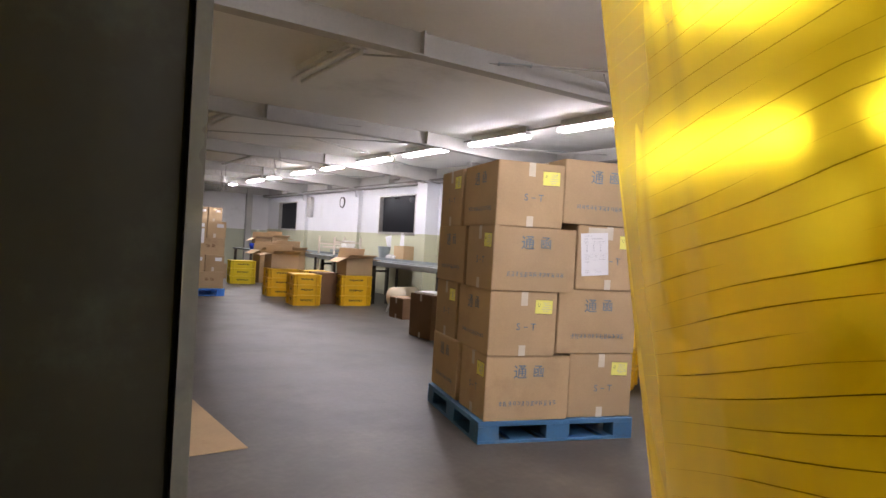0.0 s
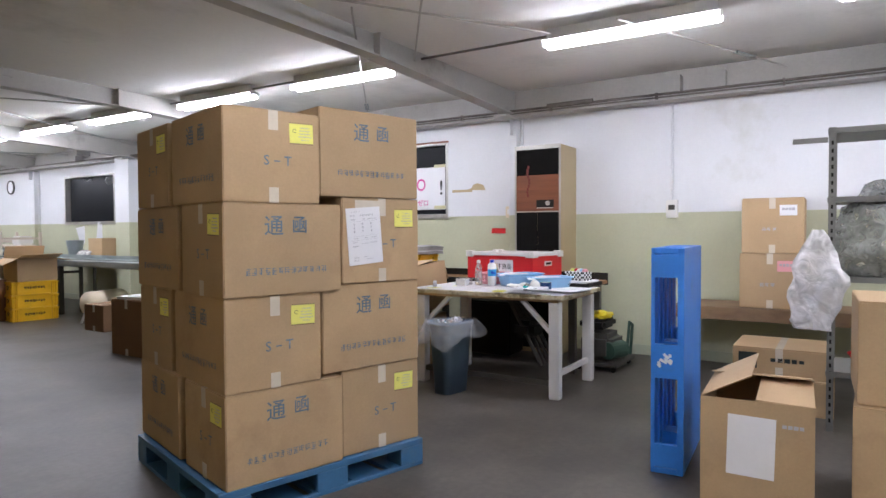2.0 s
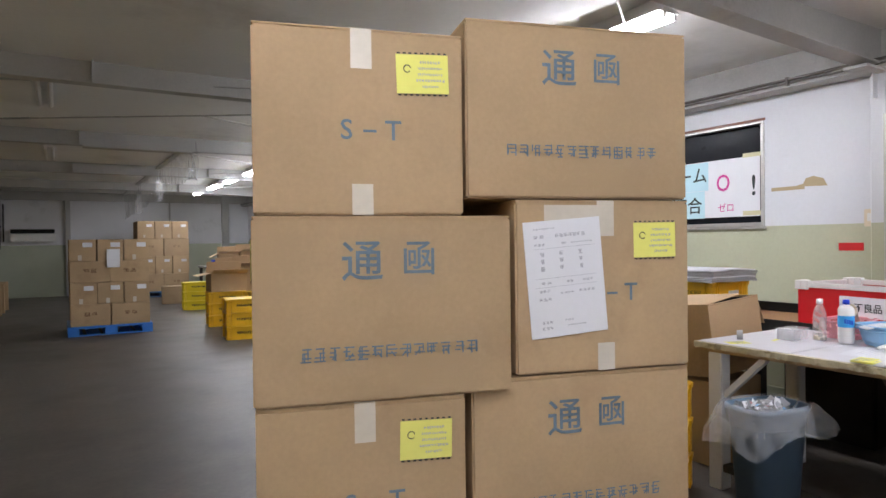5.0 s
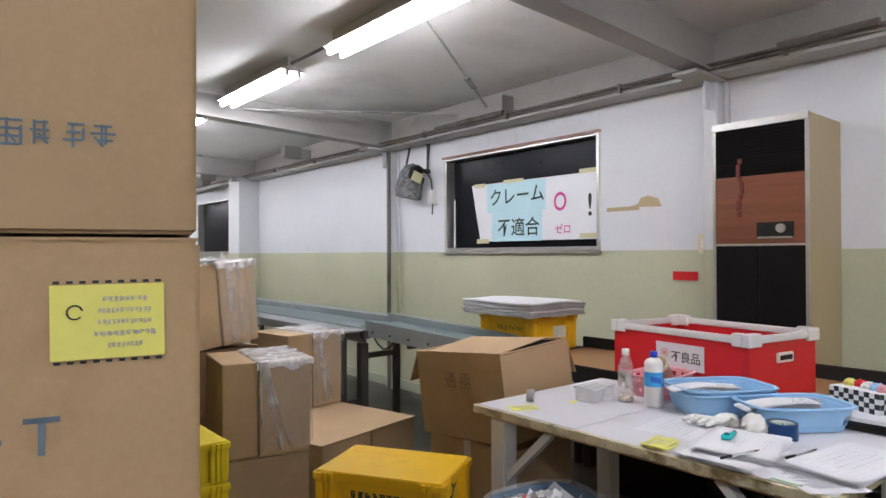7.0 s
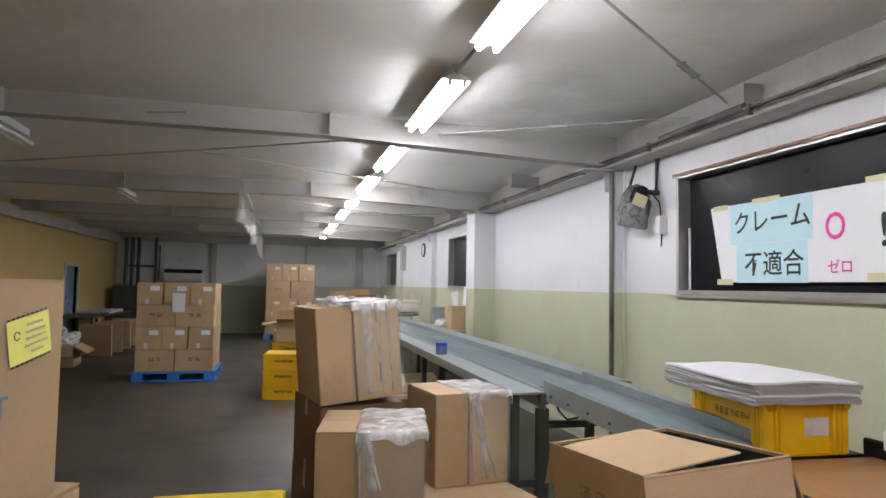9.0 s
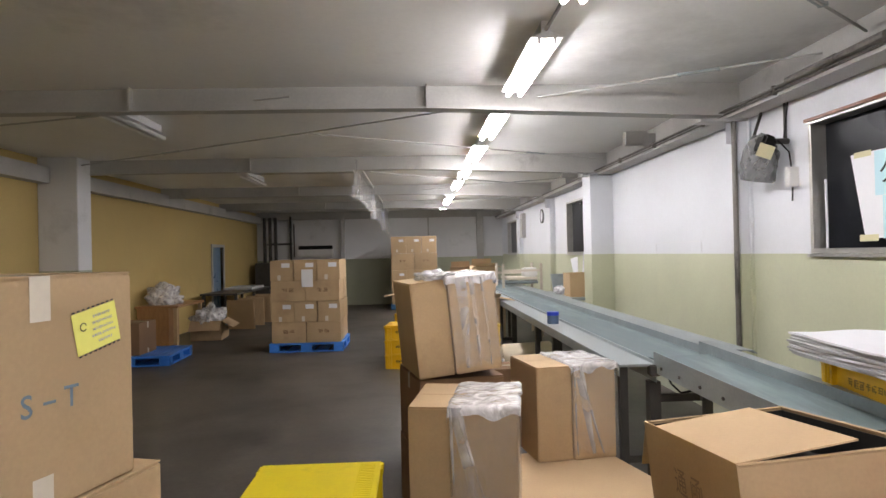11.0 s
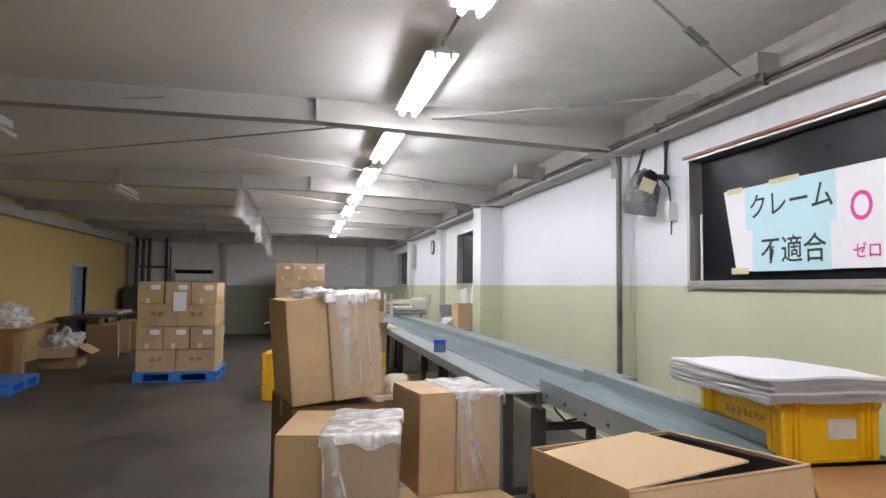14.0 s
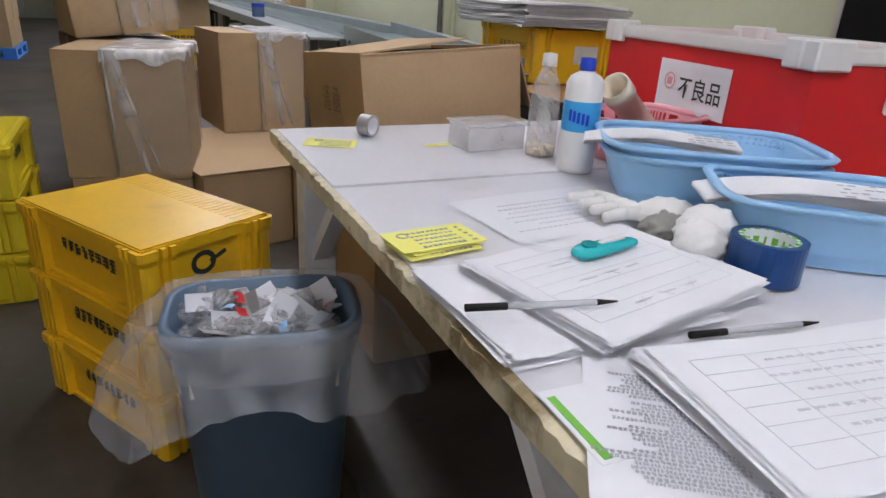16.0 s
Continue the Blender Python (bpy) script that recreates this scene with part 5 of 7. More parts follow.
part("trim_line", box(-0.001, 0.0125, 0.018, AW - 0.018, 1.473, 1.485), ALU, o)
part("lower_grille", box(0.004, 0.0125, 0.018, AW / 2 - 0.002, 0.05, 1.473), AC_BLACK, o, "black lower grille")
part("lower_grille", box(0.004, 0.0125, AW / 2 + 0.002, AW - 0.018, 0.05, 1.473), AC_BLACK, o, "black lower grille")
part("control_panel", box(-0.004, 0.004, 0.075, 0.265, 1.52, 1.60), NEAR_BLACK, o, "black control panel")
bm = rod(bmesh.new(), (0.0, 0.135, 1.565), (-0.022, 0.135, 1.565), 0.024, 16)
part("dial", bm, ALU, o, "chrome dial")
part("panel_lip", box(-0.008, -0.003, 0.08, 0.26, 1.512, 1.522), ALU, o)
bm = bmesh.new()
for k in range(10):
    y = 0.36 + 0.012 * math.sin(k)
    bx(bm, -0.003, 0.001, y - 0.014, y + 0.008, 1.93 - k * 0.033, 1.96 - k * 0.033)
part("ribbon", bm, mat("dark_red_ribbon", (0.13, 0.02, 0.015), 0.6), o, "dark red ribbon hanging from the grille")

# red tape and a torn paper scar on the wall
o = part("red_tape", bx(bmesh.new(), WX - 0.004, WX - 0.001, 4.06, 4.24, 1.25, 1.31), RED, None)
tagged(o, "strip of red tape on the wall", "tape")
bm = bmesh.new()
sheet(bm, face_m(WX - 0.002, 4.64, 1.76, "w"), 0.28, 0.03)
ring = [(-0.14, -0.02), (0.13, -0.03), (0.10, 0.03), (0.02, 0.055), (-0.04, 0.04), (-0.06, 0.0)]
f = face_m(WX - 0.004, 4.45, 1.79, "w")
bm.faces.new([bm.verts.new(f @ Vector((x, y, 0))) for x, y in ring])
o = part("torn_paper", bm, BEIGE, None)
tagged(o, "torn strip of old beige paper stuck to the wall", "paper")

# banner on the first window
BX_ = WX + 0.045
o = thing("paper_banner", pose(0, 0, 0), "taped paper banner with large black characters and a pink zero", "banner")
fb = face_m(BX_, 5.60, 1.80, "w") @ pose(0, 0, 0, 0, 0, 0)
bm = sheet(bmesh.new(), fb @ pose(-0.01, 0.01, 0), 1.40, 0.525)
for v in bm.verts:
    # the left edge hangs askew
    if v.co.y > 5.7:
        v.co.y += 0.02 if v.co.z > 1.8 else -0.095
part("sheet", bm, PAPER, o, "joined white paper sheets")
part("blue_sheet", sheet(bmesh.new(), fb @ pose(-0.17, 0.135, 0.002), 0.70, 0.265), BLUE_PAPER, o, "pale blue paper")
part("blue_sheet", sheet(bmesh.new(), fb @ pose(-0.16, -0.128, 0.002), 0.60, 0.255), BLUE_PAPER, o, "pale blue paper")
letters("\u30af\u30ec\u30fc\u30e0", 0.165, INK_BLACK, o, fb @ pose(-0.16, 0.135, 0.004, 0, 0, 1))
letters("\u4e0d\u9069\u5408", 0.168, INK_BLACK, o, fb @ pose(-0.137, -0.145, 0.004))
letters("O", 0.215, INK_PINK, o, fb @ pose(0.335, 0.052, 0.004), label="pink zero", squash=0.82)
letters("\u30bc\u30ed", 0.085, INK_PINK, o, fb @ pose(0.363, -0.172, 0.004))
letters("!", 0.25, INK_BLACK, o, fb @ pose(0.633, 0.008, 0.004))
for x, y, w, h in ((-0.62, 0.265, 0.15, 0.035), (-0.19, 0.275, 0.24, 0.03), (0.62, 0.285, 0.18, 0.035), (-0.58, -0.25, 0.16, 0.04), (0.62, -0.225, 0.18, 0.04)):
    part("tape", sheet(bmesh.new(), fb @ pose(x, y, 0.003), w, h), TAPE_CREAM, o, "cream masking tape")


# ---- yellow crates by the table and the pile of cartons ----
CM = pose(4.87, 4.04, 0, 0, 0, 121)
for k in range(3):
    crate(CM @ pose(0, 0, 0.0 + k * 0.193), "yellow plastic stacking crate with a flat lid", YEL_CRATE, group="crates beside the bin", seed=k)
CM2 = pose(4.20, 5.07, 0, 0, 0, 90)
for k in range(3):
    crate(CM2 @ pose(0, 0, k * 0.193), "lemon yellow plastic crate in a stack of three", YEL_LEMON, 0.54, 0.53, group="lemon crates by the carton pile", seed=10 + k)

# base cartons of the pile
SHEET = pose(5.89, 5.24, 0, 0, 0, 14)
carton(0.40, 0.86, 0.362, SHEET @ pose(-0.205, 0.44, 0), "wide brown carton at the bottom of a pile", "base cartons of the pile", tape=False)
carton(0.40, 0.60, 0.362, SHEET @ pose(-0.615, 0.31, 0), "wide brown carton at the bottom of a pile", "base cartons of the pile")
FRONT = pose(5.06, 5.12, 0, 0, 0, -10)
carton(0.46, 0.52, 0.34, FRONT @ pose(-0.235, 0.265, 0), "flat brown carton at the bottom of a pile", "base cartons of the pile")
REAR = pose(4.655, 5.826, 0, 0, 0, 12)
# darker board puts the shade on the pile's west side into the colour
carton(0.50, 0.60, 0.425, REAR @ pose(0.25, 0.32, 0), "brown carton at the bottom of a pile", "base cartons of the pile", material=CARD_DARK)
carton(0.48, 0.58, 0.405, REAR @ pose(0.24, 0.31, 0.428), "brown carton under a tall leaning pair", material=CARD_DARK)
o = part("cardboard_sheet", bevelled(bx(bmesh.new(), -0.83, 0, 0, 0.92, 0, 0.005), 0.001), CARD_IN, None)
o.matrix_basis = SHEET @ pose(0, 0, 0.365)
tagged(o, "flat cardboard sheet lying on low cartons", "cardboard")


FILM_STRAND = film("folded_film", (0.84, 0.83, 0.84), 0.34, 0.16, 0.25, 4)


def wrapped_pair(m, w1, w2, d, h, x0, over=0.0, strands=((0.00, 0.11, 0.055), (0.02, 0.17, 0.020), (0.00, 0.02, 0.014))):
    """Two upright cartons side by side, the front-left base corner at m, the second one wrapped in film."""
    carton(w1 - 0.004, d, h, m @ pose(w1 / 2, d / 2, 0), "upright brown carton beside a film-wrapped one", "upright cartons of the pile", tape=False)
    o = carton(w2 - 0.004, d * 0.97, h, m @ pose(w1 + w2 / 2, d / 2 - 0.02, 0), "upright brown carton wrapped in crumpled clear film", "wrapped cartons of the pile", tape=False)
    h2 = h
    a, b, c = w2 / 2 + 0.006, d * 0.485 + 0.007, h2 + 0.006
    bm = bmesh.new()
    rg = random.Random(x0)
    n = 12
    # hanging film skin with folds
    ring = []
    for i in range(4 * n):
        s, t = divmod(i, n)
        u = -1 + 2 * t / n
        x, yy = ((u * a, -b), (a, u * b), (-u * a, b), (-a, -u * b))[s]
        ring.append((x, yy))
    prev = None
    for j in range(9):
        v = j / 8
        row = []
        for i, (x, yy) in enumerate(ring):
            k = 1 + 0.02 * math.sin(i * 1.9 + v * 4) * v + 0.012 * rg.random()
            row.append(bm.verts.new((x * k, yy * k, c - v * c * (0.98 - 0.1 * abs(math.sin(i * 0.7))))))
        if prev:
            for i in range(4 * n):
                bm.faces.new((prev[i], prev[(i + 1) % (4 * n)], row[(i + 1) % (4 * n)], row[i]))
        prev = row
    part("film_wrap", bm, FILM, o, "clear crumpled stretch film", True)
    if over:
        # loose film lying over the neighbour's top
        part("film_fold", crumple(bmesh.new(), (-w2 / 2 - over * 0.2, 0.0, c + 0.012), over, b * 0.8, 0.028, x0, rough=0.5), FILM_WHITE, o, "loose white film on top", True)
    # sheet gathered on top, its hem hanging over the edges
    bm = bmesh.new()
    m_ = 26
    g = []
    for i in range(m_ + 1):
        r = []
        for j in range(m_ + 1):
            p, q = -1.22 + 2.44 * i / m_, -1.16 + 2.32 * j / m_
            cx, cy = max(-1, min(1, p)), max(-1, min(1, q))
            hang = (abs(p - cx) * a + abs(q - cy) * b) * (1.1 + 1.0 * noise.noise(Vector((p * 1.8 + x0 * 7, q * 1.8, 2.0))))
            x, yy = cx * (a + 0.004), cy * (b + 0.004)
            if p != cx:
                x += math.copysign(0.004 + 0.006 * noise.noise(Vector((q * 9, x0, p * 5))), p)
            if q != cy:
                yy += math.copysign(0.004 + 0.006 * noise.noise(Vector((p * 9, x0, q * 5))), q)
            hh = c + 0.004 + 0.012 * abs(noise.noise(Vector((x * 9 + x0 * 9, yy * 9, 0.3)))) + 0.004 * abs(noise.noise(Vector((x * 40, yy * 50 + x0, 1.3))))
            r.append(bm.verts.new((x, yy, hh - max(0, hang))))
        g.append(r)
    for i in range(m_):
        for j in range(m_):
            bm.faces.new((g[i][j], g[i + 1][j], g[i + 1][j + 1], g[i][j + 1]))
    part("film_fold", bm, FILM_WHITE, o, "gathered white film on top", True)
    # folds running down the front
    for f0, f1, wd in strands:
        bm = bmesh.new()
        p = None
        for k in range(16):
            v = k / 15
            x = -a + f0 * (1 - v) + f1 * v + 0.003 * math.sin(v * 4 + x0)
            ww = wd * (1 - 0.55 * v) * (1 + 0.10 * math.sin(v * 5))
            zz = c - v * c * 0.94
            row = [bm.verts.new((x + ww * t, -b - 0.007 - 0.008 * math.sin(t * math.pi) - 0.002 * math.sin(v * 6 + t * 4), zz)) for t in (0, 0.25, 0.5, 0.75, 1)]
            if p:
                for t in range(4):
                    bm.faces.new((p[t], p[t + 1], row[t + 1], row[t]))
            p = row
        part("film_strand", bm, FILM_STRAND, o, "twisted fold of clear film", True)
    return o


wrapped_pair(FRONT @ pose(-0.475, 0, 0.345), 0.19, 0.285, 0.50, 0.505, 3)
wrapped_pair(pose(5.28, 5.84, 0.373, 0, 0, 10), 0.205, 0.25, 0.45, 0.51, 8)
wrapped_pair(REAR @ pose(-0.005, 0.0, 0.84, 0, -5.2, 0), 0.205, 0.262, 0.50, 0.515, 5, 0.09, ((0.05, 0.06, 0.062), (0.125, 0.135, 0.030), (0.19, 0.20, 0.016)))
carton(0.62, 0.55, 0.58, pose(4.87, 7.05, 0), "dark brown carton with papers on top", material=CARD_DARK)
o = part("paper_pad", bevelled(bx(bmesh.new(), -0.15, 0.15, -0.20, 0.20, 0, 0.03), 0.003), PAPER, None)
o.matrix_basis = pose(4.74, 7.05, 0.583, 0, 0, 8)
tagged(o, "small stack of white papers on a dark carton", "paper")
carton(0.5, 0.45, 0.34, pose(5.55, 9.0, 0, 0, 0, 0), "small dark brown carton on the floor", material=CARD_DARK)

# large open carton by the table
W_, D_, H_ = 0.50, 0.63, 0.43
BM_ = pose(5.466, 3.956, 0, 0, 0, 1)
carton(0.46, 0.58, 0.50, BM_ @ pose(0.25, 0.315, 0), "brown carton under an open one", parent_name="cardboard_box")
o = carton(W_, D_, H_, BM_ @ pose(W_ / 2, D_ / 2, 0.530, -5.0, -4.0, 0), "open brown carton with flaps half folded", open_top=True)
bm = box(0, 0.005, -D_ / 2 + 0.004, D_ / 2 - 0.10, 0, 0.33)
bmesh.ops.transform(bm, matrix=pose(-W_ / 2, 0, H_ + 0.002, 0, 85.5, 0), verts=bm.verts[:])
part("flap", bm, CARD_IN, o, "pale inner flap folded over")
flap(o, W_, D_, H_, "n", 150, 0.19, CARD)
flap(o, W_, D_, H_, "e", 165, 0.19, CARD)
flap(o, W_, D_, H_, "s", -150, 0.19, CARD)
# black lump and wall panels added to stand for shade inside the carton
part("packing", crumple(bmesh.new(), (0.02, 0.0, 0.27), 0.20, 0.25, 0.10, 77, rough=0.25), NEAR_BLACK, o, "black lump added for the shade inside", True)
part("shade_panel", box(W_ / 2 - 0.012, W_ / 2 - 0.008, -D_ / 2 + 0.01, D_ / 2 - 0.014, 0.02, H_ - 0.012), NEAR_BLACK, o, "black panel added for the shade inside")
part("shade_panel", box(-W_ / 2 + 0.01, W_ / 2 - 0.01, D_ / 2 - 0.012, D_ / 2 - 0.008, 0.02, H_ - 0.012), NEAR_BLACK, o, "black panel added for the shade inside")
for k, ch in enumerate(("\u901a", "\u51fe")):
    letters(ch, 0.088, mat("faded_carton_print", (0.27, 0.185, 0.115), 0.8), o, face_m(-W_ / 2 - 0.001, 0.055 - 0.11 * k, H_ * 0.66, "w") @ pose(0, 0, 0.0004), "printed_character")

# ---- bin with liner ----
o = thing("waste_bin", pose(5.06, 3.40, 0, 0, 0, -10), "dark blue-grey oblong waste bin with a clear liner, full of scraps", "bin")


def oblong(bm, levels, n=56, close=False):
    rings = []
    for a, b, z in levels:
        row = []
        for i in range(n):
            t = 2 * math.pi * i / n
            c, s = math.cos(t), math.sin(t)
            row.append(bm.verts.new((a * math.copysign(abs(c) ** 0.5, c), b * math.copysign(abs(s) ** 0.5, s), z)))
        rings.append(row)
    for ra, rb in zip(rings, rings[1:]):
        for i in range(n):
            bm.faces.new((ra[i], ra[(i + 1) % n], rb[(i + 1) % n], rb[i]))
    bm.faces.new(rings[0][::-1])
    bm.faces.new(rings[-1])
    return bm


part("body", oblong(bmesh.new(), ((0.13, 0.085, 0), (0.165, 0.118, 0.54), (0.178, 0.13, 0.545), (0.178, 0.13, 0.568), (0.162, 0.114, 0.568), (0.155, 0.108, 0.40))), BIN_BLUE, o, "", True)
bm = bmesh.new()
prev = None
NB = 96
for j in range(26):
    v = j / 25
    row = []
    for i in range(NB):
        a = 2 * math.pi * i / NB
        c, s_ = math.cos(a), math.sin(a)
        ex, ey = math.copysign(abs(c) ** 0.55, c), math.copysign(abs(s_) ** 0.55, s_)
        if v < 0.2:
            q = v / 0.2
            k, z, grow = 0.92 + 0.11 * q, 0.47 + 0.108 * q, 0.0
        else:
            q = (v - 0.2) / 0.8
            droop = 0.155 + 0.035 * math.sin(a * 2 + 0.6) + 0.02 * math.sin(a * 5 + 1) + 0.008 * math.sin(a * 9)
            k, z = 1.03, 0.578 - droop * q ** 1.25
            grow = (0.080 + 0.032 * math.cos(2 * a) + 0.03 * max(0.0, c) + 0.010 * math.sin(7 * a) + 0.006 * math.sin(13 * a + 1)) * q ** 0.75
        fold = (0.006 + 0.020 * v) * noise.noise(Vector((ex * 5, ey * 5, v * 3))) + 0.020 * v * abs(noise.noise(Vector((a * 9, v * 1.2, 3)))) + 0.006 * v * math.sin(a * 23 + 3 * math.sin(a * 3))
        z += 0.006 * noise.noise(Vector((a * 6, v * 2, 8)))
        row.append(bm.verts.new((0.180 * k * ex + (grow + fold) * c, 0.132 * k * ey + (grow + fold) * s_, z)))
    if prev:
        for i in range(NB):
            bm.faces.new((prev[i], prev[(i + 1) % NB], row[(i + 1) % NB], row[i]))
    prev = row
part("liner", bm, BAG, o, "clear crumpled bin liner", True)
prng = random.Random(12)
GLINT = film("crackling_film", (0.80, 0.80, 0.82), 0.30, 0.08, 1.0, 40)
for k, (x, y, rx, ry, rz) in enumerate(((-0.02, -0.05, 0.075, 0.05, 0.045), (0.05, 0.0, 0.07, 0.06, 0.05), (-0.10, 0.04, 0.05, 0.05, 0.06), (0.02, 0.06, 0.08, 0.04, 0.04), (-0.08, -0.04, 0.06, 0.045, 0.035))):
    bm = bmesh.new()
    crumple(bm, (x, y, 0.522), rx, ry, rz * 0.8, 90 + k, rough=0.8)
    part("film_scrap", bm, GLINT if k != 3 else FILM_WHITE, o, "crumpled clear film scrap", False)
part("scraps", box(-0.15, 0.15, -0.10, 0.10, 0.42, 0.51, 0.02), PAPER_GREY, o, "packed paper scraps")
for k in range(26):
    ml = (PAPER, PAPER_GREY, PAPER, BASKET_BLUE, PAPER, PAPER_GREY, PAPER, RED)[k % 8]
    sc = 0.4 if ml in (RED, BASKET_BLUE) else prng.uniform(0.7, 1.2)
    w_, h_ = 0.034 * sc, 0.024 * sc
    bm = bmesh.new()
    g_ = [[bm.verts.new((-w_ + w_ * i, -h_ + h_ * j * 0.67, 0.010 * math.sin(i * 1.7 + k) * sc)) for j in range(4)] for i in range(3)]
    for i in range(2):
        for j in range(3):
            bm.faces.new((g_[i][j], g_[i + 1][j], g_[i + 1][j + 1], g_[i][j + 1]))
    bmesh.ops.transform(bm, matrix=pose(prng.uniform(-0.125, 0.125), prng.uniform(-0.075, 0.075), prng.uniform(0.53, 0.572), prng.uniform(-60, 60), prng.uniform(-60, 60), prng.uniform(0, 180)), verts=bm.verts[:])
    part("scrap", bm, ml, o)

# ---- on the work table ----
T = TZ


def slip_stack(x, y, rz, n, label):
    o = thing("label_slips", pose(x, y, T, 0, 0, rz), label, "label")
    r = random.Random(int(x * 1000))
    for k in range(n):
        g = pose(r.uniform(-0.012, 0.012), r.uniform(-0.01, 0.01), 0.0005 + k * 0.0014, 0, 0, r.uniform(-7, 7))
        s = part("slip", sheet(bmesh.new(), g, 0.115, 0.078), YEL_PAPER, o)
        bm = bmesh.new()
        for q in range(5):
            glyphs(bm, g @ pose(0.012, 0.024 - q * 0.013, 0.0008), 0.07, 0.004 if q % 2 else 0.006, 9, r)
        for q in range(12):
            a = 2 * math.pi * q / 12
            sheet(bm, g @ pose(-0.03 + 0.008 * math.cos(a), 0.02 + 0.008 * math.sin(a), 0.0008, 0, 0, math.degrees(a) + 90), 0.005, 0.0025)
        part("slip_print", bm, INK_GREY, s)
    return o


slip_stack(5.265, 3.70, -18, 1, "single yellow label slip on the white table")
slip_stack(5.245, 3.055, 9, 7, "fanned stack of yellow label slips with black print")


def paper_pile(x, y, rz, n, label, w=0.21, h=0.297, seed=0, rows=12, cols=6, lines=True, z=0.0, sparse=0.3):
    o = thing("paper_pile", pose(x, y, T + z, 0, 0, rz), label, "paper")
    r = random.Random(seed)
    for k in range(n):
        jx, jy, jr = r.uniform(-0.006, 0.006), r.uniform(-0.006, 0.006), r.uniform(-2.5, 2.5)
        bm = bmesh.new()
        N = 8
        g = []
        for i in range(N + 1):
            rw = []
            for j in range(N + 1):
                px, py = (-0.5 + i / N) * w, (-0.5 + j / N) * h
                lift = 0.0005 + 0.0016 * k + (0.010 * max(0, abs(px) / w * 2 - 0.75) ** 2 * 6 * (k / max(1, n)) if n > 2 else 0) + 0.0008 * math.sin(px * 30 + seed)
                rw.append(bm.verts.new(pose(jx, jy, 0, 0, 0, jr) @ Vector((px, py, lift))))
            g.append(rw)
        for i in range(N):
            for j in range(N):
                bm.faces.new((g[i][j], g[i + 1][j], g[i + 1][j + 1], g[i][j + 1]))
        s = part("sheet", bm, PAPER, o, "", True)
        if k == n - 1:
            bm = bmesh.new()
            top = 0.0005 + 0.0016 * k + 0.0022
            gm = pose(jx, jy, top, 0, 0, jr)
            if lines:
                for q in range(rows + 1):
                    sheet(bm, gm, w * 0.84, 0.0005, 0.0002, 0, h * (0.36 - 0.72 * q / rows))
                for q in range(cols + 1):
                    sheet(bm, gm, 0.0005, h * 0.72, 0.0002, w * 0.84 * (q / cols - 0.5), 0)
            for q in range(rows):
                if r.random() < sparse:
                    continue
                glyphs(bm, gm @ pose(r.uniform(-0.02, 0.02), h * (0.36 - 0.72 * (q + 0.5) / rows), 0), w * r.uniform(0.4, 0.78), 0.0042, cols * 3, r, 0.0002)
            part("print", bm, INK_FAINT if lines or sparse > 0.05 else INK_GREY, s, "faint grey print")
    return o


paper_pile(5.499, 3.130, 8, 1, "single printed sheet lying on the table", w=0.30, h=0.21, seed=2, rows=8, cols=7, lines=False, sparse=0.1)
paper_pile(5.325, 2.852, 2, 6, "loose lower sheets of a pile of forms", w=0.29, h=0.225, seed=7, sparse=1.1, lines=False)
paper_pile(5.40, 2.853, 11, 7, "loose pile of printed forms with curled corners", w=0.295, h=0.232, seed=3, z=0.011, rows=7, cols=1, sparse=0.55)
paper_pile(5.285, 2.60, -34, 1, "printed list sheet with dense columns", w=0.18, h=0.21, seed=4, rows=30, cols=9, lines=False, sparse=0.0)
paper_pile(5.473, 2.572, -7, 10, "stack of ruled forms at the table's edge", w=0.37, h=0.21, seed=5, z=0.002, rows=6, cols=5, sparse=0.4)
o = thing("receipt_pad", pose(5.217, 2.641, T + 0.0012, 0, 0, -2), "white form with a lime green stripe", "paper")
part("sheet", sheet(bmesh.new(), Matrix(), 0.07, 0.10, 0.0006), PAPER, o)
part("stripe", sheet(bmesh.new(), pose(-0.026, -0.003, 0.0007), 0.008, 0.085), GREEN_PRINT, o, "lime green stripe")


PEN_CLEAR = mat("clear_pen_plastic", (0.50, 0.50, 0.52), 0.2, 0, 0.08, 30, 90, 0.02, 0.5)


def pen(x, y, z, rz, label):
    o = thing("ballpoint_pen", pose(x, y, z, 0, 0, rz), label, "pen")
    part("barrel", rod(bmesh.new(), (0.0, 0, 0.005), (0.10, 0, 0.005), 0.0036, 10), PEN_CLEAR, o, "clear pale barrel", True)
    part("cap", rod(bmesh.new(), (-0.045, 0, 0.005), (0.0, 0, 0.005), 0.0042, 10), NEAR_BLACK, o, "black cap and clip", True)
    part("tip", rod(bmesh.new(), (0.10, 0, 0.005), (0.125, 0, 0.005), 0.0036, 10, 0.001), NEAR_BLACK, o, "black tip", True)


pen(5.215, 2.803, T + 0.0245, -13, "black and clear ballpoint pen on the forms")
pen(5.4375, 2.7125, T + 0.002, -9, "black ballpoint pen half under papers")

